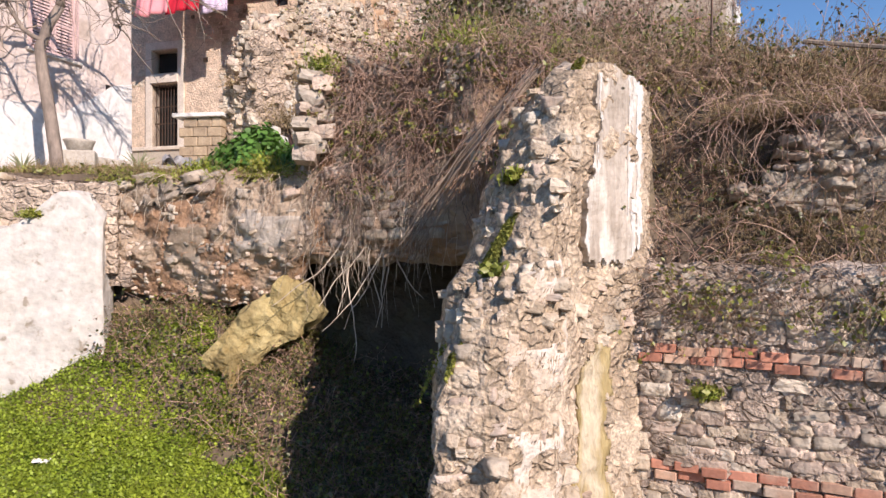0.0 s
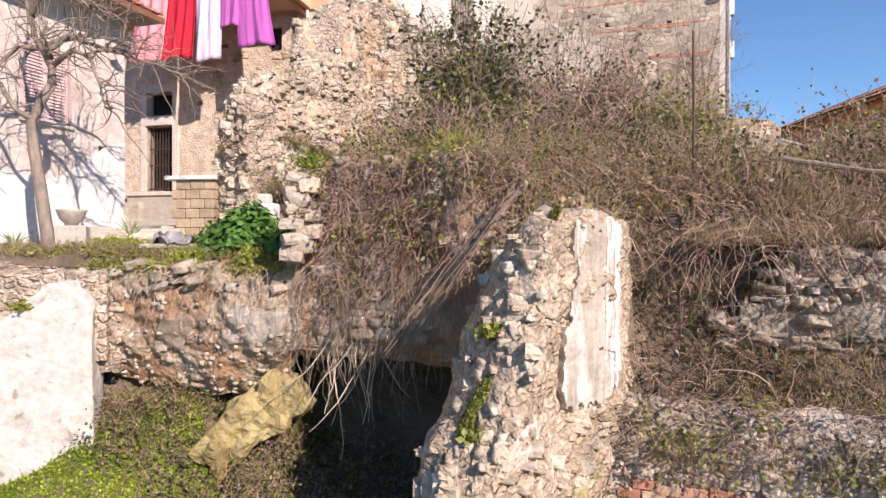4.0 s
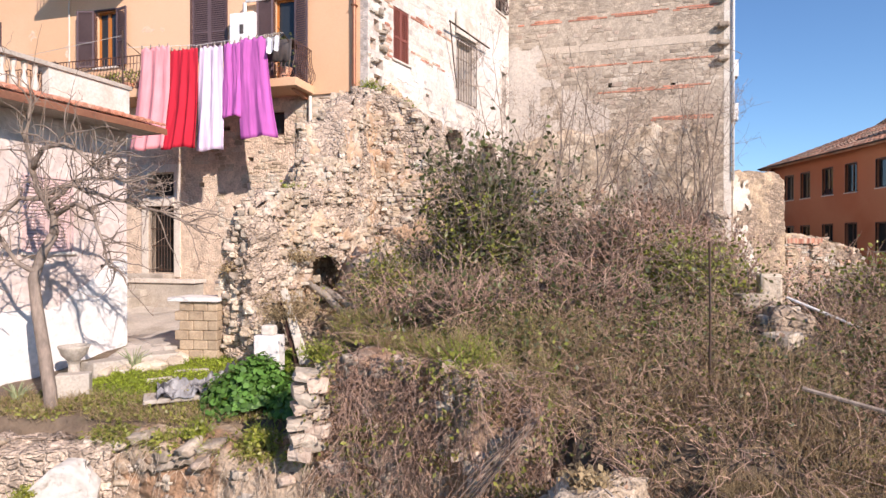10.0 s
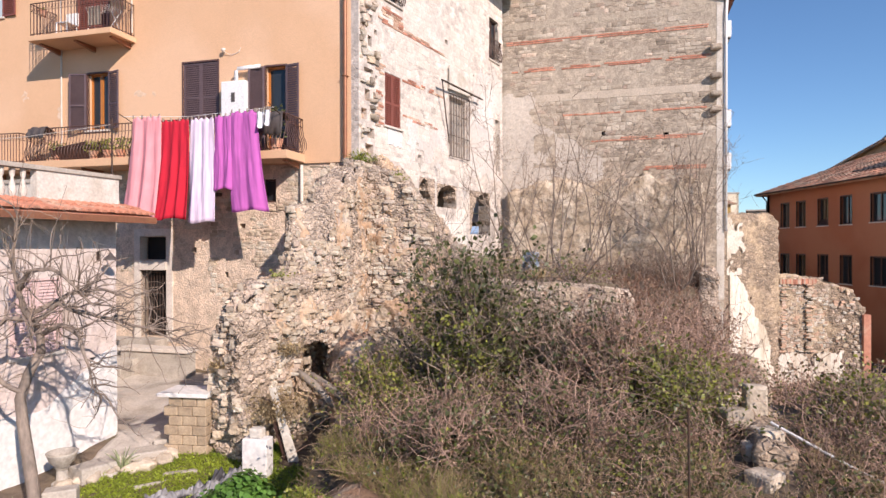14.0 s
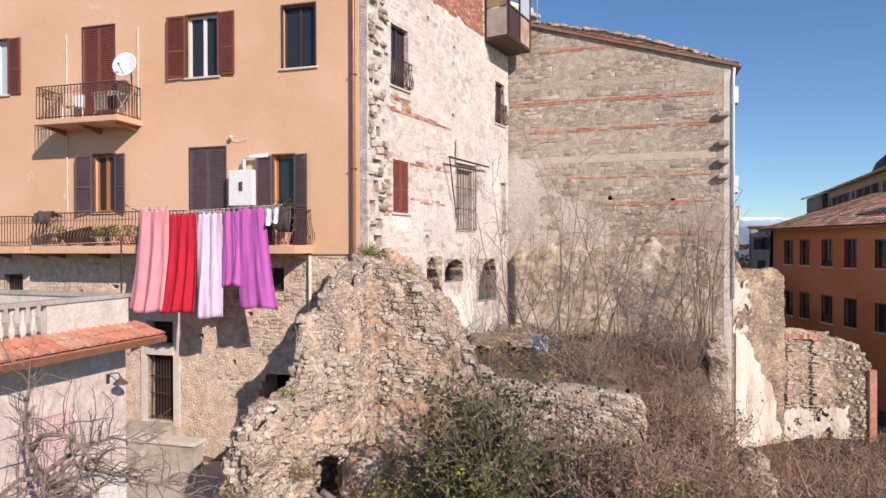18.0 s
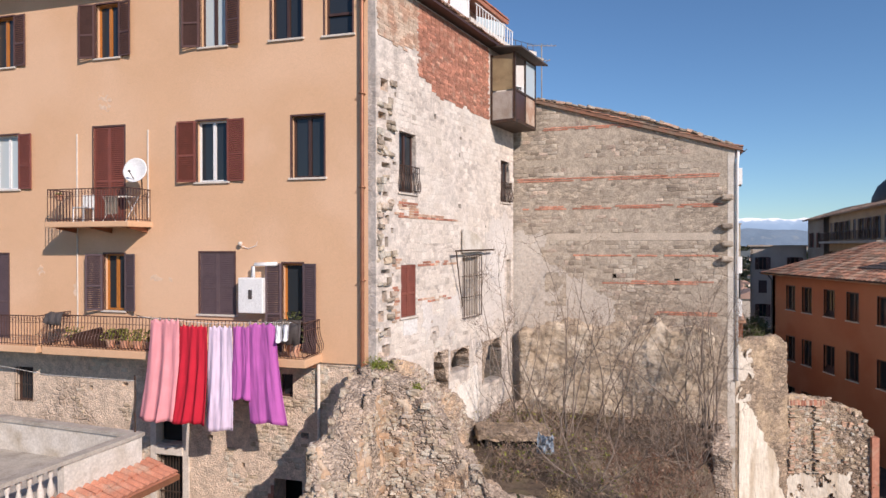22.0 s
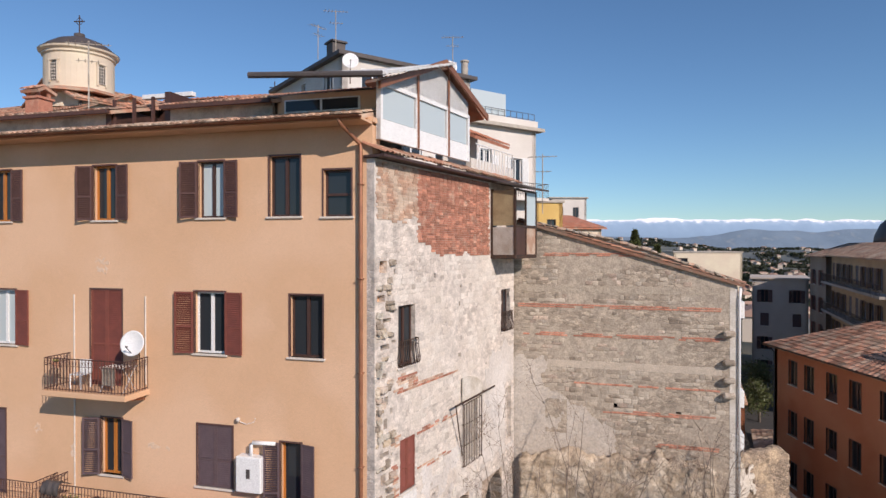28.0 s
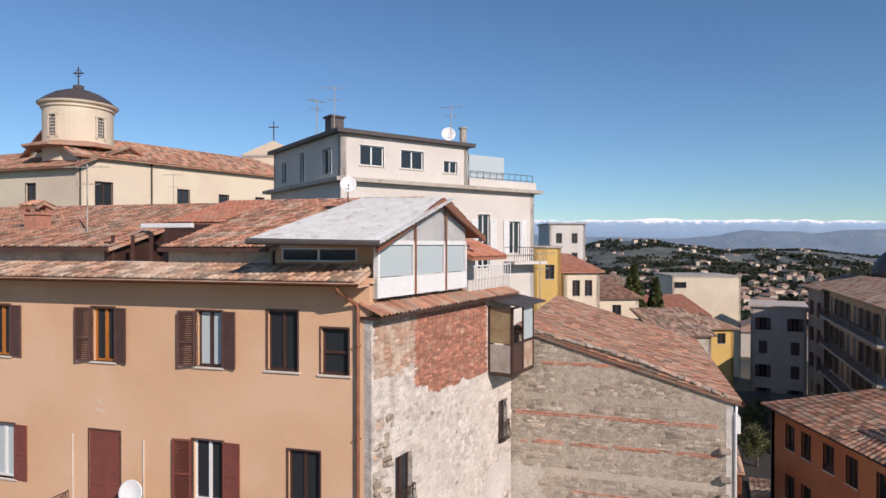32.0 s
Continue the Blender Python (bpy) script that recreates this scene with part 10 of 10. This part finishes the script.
ps += cast_face(spur_ob, (-0.8, 11.5), (-0.8, 16.3), (-1, 0.12), 4.6, 10.8, (0.1, 0.34), (0.06, 0.16), ST, lambda x, y, z: sk(x, y, z) and not (12.7 < y < 13.9 and z < 6.6), -0.01)
ps += cast_face(spur_ob, (-5.5, 16.2), (-5.5, 11.8), (1, 0.1), 4.6, 10.8, (0.14, 0.4), (0.08, 0.2), ["stone", "stone_grey", "stone_warm"])
lay(spur_ob, ps, 300)
ps = cast_face(ret_ob, (-2.3, 13.6), (4.9, 12.0), (0.2, 1), 4.4, 10.9, (0.1, 0.34), (0.06, 0.16), ST, sk, -0.004)
lay(ret_ob, ps, 300)
ps = cast_face(foot_ob, (-0.2, 15.0), (4.6, 22.4), (-0.87, 0.49), 7.2, 11.0, (0.1, 0.28), (0.07, 0.14), ["stone_warm", "rubble", "stone_pink"], sk, -0.01)
lay(foot_ob, ps, 250)
ps = cast_face(lw, (15.3, 25.5), (19.0, 25.2), (0.05, 1), 1.8, 7.1, (0.12, 0.34), (0.08, 0.16), ["stone_grey", "mortar", "stone_warm", "stone_pink", "brick_pale"], lambda x, y, z: fbm(x * 2, z * 2, 5) > -0.1, -0.012)
lay(lw, ps, 200)

earth_pl = surf("orange_earth_mortar", (0.52, 0.36, 0.235), (0.44, 0.295, 0.19), 2.5, c=(0.60, 0.49, 0.37), cscale=1.2, cspread=(0.48, 0.6), bump=1.0, bscale=14, depth=0.04)
drape(spur_ob, "earth_mortar", "orange earth mortar left on the ruin", (-0.9, 12.2), (-0.9, 16.2), (-1, 0.12), 5.4, 10.2, earth_pl, lambda u, z: fbm(u * 0.9, z * 0.7, 3) > 0.02 and not (0.3 < u < 1.9 and z < 6.7), 0.012, 0.06)
drape(ret_ob, "earth_mortar", "orange earth mortar left on the ruin", (-2.2, 13.4), (0.2, 13.0), (0.1, 1), 5.4, 10.0, earth_pl, lambda u, z: fbm(u * 0.9, z * 0.7, 9) > 0.0, 0.012, 0.06)

# base of the apartment front: rubble courses where the plaster has gone
def base_keep(u, z):
    if any(o[0] - 0.25 < u < o[1] + 0.25 and o[2] - 0.1 < z < o[3] + 0.35 for o in BASE_OPEN.values()):
        return False
    return fbm(u * 0.8, z * 0.8, 2) > (0.38 if u < -4.5 else 0.05 - 0.25 * ease(z, 7.5, 10))


base = [o for o in apartment.children if o.name.startswith("base_wall")][0]
ps = flat_face(pose(0, 0, 0), -11, -0.05, 4.6, 10.68, (0.14, 0.34), (0.08, 0.16), ["rubble", "baseplaster", "stone_warm", "baseplaster"], base_keep, 0.008, 0.9, 0.02, 0.93, 0.1, 5)
lay(base, ps, 300)

# side wall: ragged toothing at the corner, ashlar patches, brick panels and bands
side = [o for o in apartment.children if o.name.startswith("side_wall")][0]
def side_free(u, z):
    return not any(o[0] - 0.15 < u < o[1] + 0.15 and o[2] - 0.15 < z < o[3] + 0.15 for o in list(S_OPEN.values()) + NICHE)


ps = flat_face(pose(0, 0, 0), 0.75, 9.3, 8.0, 18.6, (0.16, 0.44), (0.11, 0.21), ["side_stone"] * 16 + ["side_stone_grey"], lambda u, z: side_free(u, z) and not (u > 6.3 and z < 15.4) and fbm(u * 0.55, z * 0.7, 6) > -0.2, 0.003, 0.8, 0.01, 0.96, 0.03, 1)
z = 9.6
while z < 18.5:
    hh, u = prn.uniform(0.09, 0.2), prn.uniform(0.02, 0.1)
    reach = 0.62 + 0.35 * fbm(z * 1.3, 2)
    while u < reach:
        ww = prn.uniform(0.12, 0.34)
        if prn.random() < 0.68 and side_free(u + ww / 2, z + hh / 2):
            me_ = prn.choice(KIT[prn.choice(["stone_warm", "stone_grey", "stone", "stone_pink", "mortar"])])
            ps.append((me_, pose(u + ww / 2, 0.12 - prn.uniform(0.0, 0.13), z + hh / 2, prn.uniform(-8, 8), prn.uniform(-9, 9), prn.uniform(-9, 9)) @ Matrix.Diagonal((ww * 0.97, 0.26, hh * 0.97, 1))))
        u += ww
    z += hh
lay(side, ps, 300)
# brickwork panel
bs = flat_face(pose(0, 0, 0), 2.2, 7.1, 18.55, 21.15, (0.25, 0.27), (0.072, 0.073), ["brick"], lambda u, z: z > 18.75 + 0.35 * fbm(u * 1.2, 1.0) - 0.03 * u + 0.25 * (u < 3), 0.012, 1.0, 0, 0.93, 0.05, 0.5)
bs += flat_face(pose(0, 0, 0), 0.15, 2.15, 19.45, 21.15, (0.25, 0.27), (0.072, 0.073), ["brick_pale"], lambda u, z: z > 19.6 + 0.3 * fbm(u * 1.7, 3.0), 0.012, 1.0, 0, 0.93, 0.05, 0.5)
for zb, ua, ub in ((14.74, 0.9, 4.6), (14.82, 1.0, 3.6), (13.33, 2.2, 4.6), (13.41, 2.4, 4.0), (12.22, 2.2, 4.2), (12.3, 2.2, 4.0)) + tuple((14.9 + 0.078 * k, 1.15 + 0.05 * (k % 2), 2.2 - 0.04 * k) for k in range(6)) + tuple((11.8 + 0.078 * k, 0.85 + 0.13 * (k % 2), 1.2) for k in range(23)):
    bs += flat_face(pose(0, 0, 0), ua, ub, zb, zb + 0.075, (0.24, 0.28), (0.07, 0.075), ["brick", "brick_pale"], side_free, 0.012, 0.85, 0, 0.93, 0.05, 0.5)
lay(side, bs, 280, "brick", "brick_rest", "rest of the small bricks")

smooth_pl = surf("smooth_grey_render", (0.60, 0.555, 0.51), (0.545, 0.50, 0.455), 1.2, c=(0.64, 0.60, 0.56), cscale=0.5, bump=0.3, bscale=14, depth=0.01)
plane_patch("render_patch", "smooth pale grey render", SIDE @ pose(0, -0.012, 0), 6.3, 9.35, 10.6, 15.4, smooth_pl, lambda u, z: side_free(u, z) and u > 6.6 + 0.5 * fbm(z * 0.9, 3) + 0.6 * ease(z, 14.2, 15.2) and z < 15.0 + 0.5 * fbm(u * 1.1, 5) and z > 11.0 + 0.3 * fbm(u * 2, 6), apartment, 0.06, 0.03)
plane_patch("render_patch", "smooth pale grey render", SIDE @ pose(0, -0.012, 0), 2.2, 4.8, 10.7, 12.3, smooth_pl, lambda u, z: side_free(u, z) and fbm(u * 1.2, z * 1.2, 8) > -0.15 and z > 11.0 + 0.2 * fbm(u * 2, 2), apartment, 0.05, 0.03)
plane_patch("white_patch", "white plaster patch under the window", SIDE @ pose(0, -0.016, 0), 1.2, 2.2, 11.2, 11.9, M["whitepaint"], lambda u, z: 1.3 < u < 2.08 + 0.04 * fbm(z * 4, 1) and 11.35 + 0.06 * fbm(u * 5, 2) < z < 11.82, apartment, 0.03, 0.03)
plane_patch("white_patch", "white plaster patch", SIDE @ pose(0, -0.016, 0), 3.1, 4.6, 9.9, 11.0, M["oldplaster"], lambda u, z: fbm(u * 1.6, z * 1.6, 3) > 0.0 and side_free(u, z), apartment, 0.04, 0.03)
def pier_mask(u, z):
    if z < 9.35 + 0.12 * fbm(u * 4, 1):
        return 3.55 + 0.1 * fbm(z * 3, 2) < u < 6.25 + 0.2 * fbm(z * 2.5, 8)
    return (4.0 + 0.05 * fbm(z * 4, 3) < u < 4.22 + 0.05 * fbm(z * 4, 6) and z < 10.4) or (5.5 < u < 6.1 + 0.12 * fbm(z * 4, 4) and z < 9.8)


plane_patch("white_plaster", "white plaster left on a broken pier", SIDE @ pose(0, -0.03, 0), 3.3, 6.7, 7.0, 10.5, surf("white_pier_plaster", (0.76, 0.72, 0.66), (0.68, 0.63, 0.56), 2.5, c=(0.60, 0.50, 0.40), cscale=1.6, cspread=(0.55, 0.68), bump=0.6, bscale=14, depth=0.02), lambda u, z: pier_mask(u, z) and side_free(u + 0.12 * (u < 4.1), z - 0.1), apartment, 0.05, 0.03)
faded = surf("faded_paint", (0.66, 0.47, 0.33), (0.70, 0.53, 0.40), 9, bump=0.1, bscale=40, depth=0.003)
for u, z, w, h in ((-8.75, 18.3, 0.35, 0.35), (-6.9, 13.0, 0.3, 0.14), (-6.4, 12.95, 0.1, 0.16), (-9.85, 12.6, 0.12, 0.3), (-14.2, 18.6, 0.3, 0.2), (-11.2, 13.2, 0.2, 0.2)):
    plane_patch("paint_mark", "pale worn mark in the paint", FACADE @ pose(0, -0.003, 0), u - w, u + w, z - h, z + h, faded, lambda a, b, u=u, z=z, w=w, h=h: math.hypot((a - u) / w, (b - z) / h) + 0.6 * fbm(a * 9, b * 9) < 0.75, apartment, 0.02, 0.01)

# party wall: coursed rubble with brick bands
party = [o for o in house.children if o.name.startswith("party_wall")][0]
FB = [(16.47, 0.3, 7.7), (16.55, 0.3, 7.7), (15.36, 0.3, 7.7), (15.44, 0.6, 7.7), (18.48, 1.1, 4.9), (18.56, 1.1, 4.4), (13.53, 2.4, 7.6), (12.47, 3.6, 7.5), (12.55, 4.6, 7.4), (11.32, 5.4, 7.6), (11.4, 5.6, 7.5)]


def render_zone(u, z):
    """Old render left in the inner corner and over a walled-up arch."""
    return (u < 1.35 + 0.3 * fbm(z * 1.5, 2) and z < 14.5 + 0.2 * fbm(u * 2, 1)) or (u < 4.0 + 0.3 * fbm(z * 2, 6) and z < 13.3 - 0.62 * max(0.0, u - 1.6) + 0.25 * fbm(u * 2, 4))


def far_keep(u, z):
    return z < far_top(u) - 0.15 and not any(a < u < b and zb - 0.05 < z < zb + 0.13 for zb, a, b in FB) and not (14.1 < z < 14.45 and u > 1.3) and not (17.03 < z < 17.4) and not render_zone(u, z)


ps = flat_face(pose(0, 0, 0), 0.1, 7.7, 8.0, 19.9, (0.16, 0.42), (0.1, 0.2), ["far_stone"] * 5 + ["far_stone_dark", "stone_pink"], lambda u, z: far_keep(u, z) and fbm(u * 0.6, z * 0.9, 1) > -0.08, 0.008, 0.62, 0.02, 0.93, 0.05, 2)
lay(party, ps, 300)
bs = []
for zb, a, b in FB:
    bs += flat_face(pose(0, 0, 0), a, b, zb, zb + 0.075, (0.2, 0.30), (0.055, 0.07), ["brick"], lambda u, z: fbm(u * 1.1, z * 5, 4) > -0.32, 0.012, 0.94, 0.008, 0.95, 0.05, 2)
lay(party, bs, 260, "brick", "brick_rest", "rest of the small bricks")
part("smooth_band", boxes((1.35, 7.7, -0.014, 0.02, 14.14, 14.42)), surf("tan_mortar_band", (0.55, 0.47, 0.38), (0.47, 0.40, 0.32), 3, bump=0.6, bscale=20, depth=0.02), party, "smooth mortar band")
plane_patch("mortar_band", "worn smooth mortar band", FAR @ pose(0, -0.008, 0), 0.1, 7.8, 16.95, 17.5, surf("buff_mortar_band", (0.44, 0.375, 0.295), (0.39, 0.33, 0.26), 3, bump=0.6, bscale=20, depth=0.02), lambda u, z: 17.05 + 0.05 * fbm(u * 2, 1) < z < 17.36 + 0.06 * fbm(u * 2.3, 7), house, 0.03, 0.03)
plane_patch("render_patch", "smooth grey render in the corner of the wall", FAR @ pose(0, -0.012, 0), 0.02, 4.6, 8.5, 14.9, surf("grey_buff_render", (0.52, 0.46, 0.395), (0.46, 0.405, 0.345), 1.2, c=(0.57, 0.51, 0.44), cscale=0.6, bump=0.4, bscale=14, depth=0.01), lambda u, z: render_zone(u, z) and not (1.3 < u < 2.1 and 11.6 < z < 13.9 and fbm(u * 2.5, z * 1.8, 5) > -0.05), house, 0.06, 0.03)
for z in (15.6, 14.55, 13.9, 13.35):
    part("corbel_stone", soft_box(7.72, 8.12, -0.26, 0.0, z, z + 0.2, 0.06, 2), M["stone_grey"], party, "projecting corbel stone")
# ruined house on the street side: peeling plaster, brick window surround
peel = surf("peeling_white_plaster", (0.72, 0.66, 0.56), (0.62, 0.55, 0.45), 2.5, c=(0.50, 0.42, 0.32), cscale=1.8, cspread=(0.54, 0.68), bump=0.8, bscale=14, depth=0.02, streak=0.2)
plane_patch("plaster", "peeling white plaster", SW @ pose(0, -0.13, 0), 0.0, 3.0, 2.2, 7.6, peel, lambda u, z: 0.12 < u < float(np.interp(z, [2.2, 4.2, 5.0, 6.0, 6.8, 7.4], [2.9, 2.5, 2.1, 1.35, 0.95, 0.5])) + 0.3 * fbm(z * 1.6, 2) + 0.07 * fbm(z * 9, 5) and z < 7.3 + 0.2 * fbm(u * 3, 1), st, 0.04, 0.08)
plane_patch("worn_render", "worn pale render", SW @ pose(0, -0.11, 0), 0.0, 1.6, 7.2, 9.7, surf("worn_buff_render", (0.55, 0.48, 0.385), (0.45, 0.385, 0.30), 3, c=(0.62, 0.56, 0.48), cscale=1.5, bump=0.8, bscale=14, depth=0.02), lambda u, z: fbm(u * 1.5, z * 1.2, 4) > -0.1 and u < 0.9 + 0.5 * fbm(z * 1.5, 3), st, 0.04, 0.06)
plane_patch("plaster", "peeling white plaster", NW @ pose(0, -0.1, 0), -0.3, 3.4, 1.6, 4.2, peel, lambda u, z: z < 3.65 + 0.35 * fbm(u * 1.8, 3) - 0.5 * (1.0 < u < 1.3) and fbm(u * 1.6, z * 1.6, 7) > -0.3, lw, 0.04, 0.07)
bs = flat_face(NW @ pose(0, -0.09, 0), -0.12, 0.1, 3.8, 6.75, (0.2, 0.22), (0.07, 0.075), ["brick_pale", "stone_warm"], None, 0.02, 0.9, 0.01, 0.94, 0.16, 3)
bs += flat_face(NW @ pose(0, -0.09, 0), 1.0, 1.26, 3.8, 6.75, (0.24, 0.26), (0.07, 0.075), ["brick_pale", "stone_warm"], None, 0.02, 0.9, 0.01, 0.94, 0.16, 3)
bs += flat_face(NW @ pose(0, -0.09, 0), -0.2, 1.4, 6.72, 6.98, (0.065, 0.075), (0.25, 0.26), ["brick_pale", "brick"], None, 0.02, 1.0, 0.02, 0.92, 0.18, 4)
bs += flat_face(NW @ pose(0, -0.09, 0), -0.15, 1.3, 3.68, 3.76, (0.24, 0.3), (0.07, 0.075), ["brick_pale", "mortar"], None, 0.02, 0.9, 0.01, 0.94, 0.2, 3)
lay(lw, bs, 150, "brick")
# loose capping stones and broken tiles along the rake of the party wall
cap = []
u = 0.2
while u < 8.1:
    w = prn.uniform(0.14, 0.34)
    me_ = prn.choice(KIT[prn.choice(["stone_grey", "stone_grey", "stone_pink", "brick_pale"])])
    z = float(far_top(u + w / 2))
    slope = math.degrees(math.atan2(float(far_top(u + w)) - float(far_top(u)), w))
    cap.append((me_, pose(u + w / 2, 0.02, z + prn.uniform(-0.02, 0.05), 0, -slope + prn.uniform(-7, 7), prn.uniform(-8, 8)) @ Matrix.Diagonal((w * 1.05, prn.uniform(0.2, 0.3), prn.uniform(0.07, 0.13), 1))))
    u += w
lay(party, cap, 60, "capping_stone")
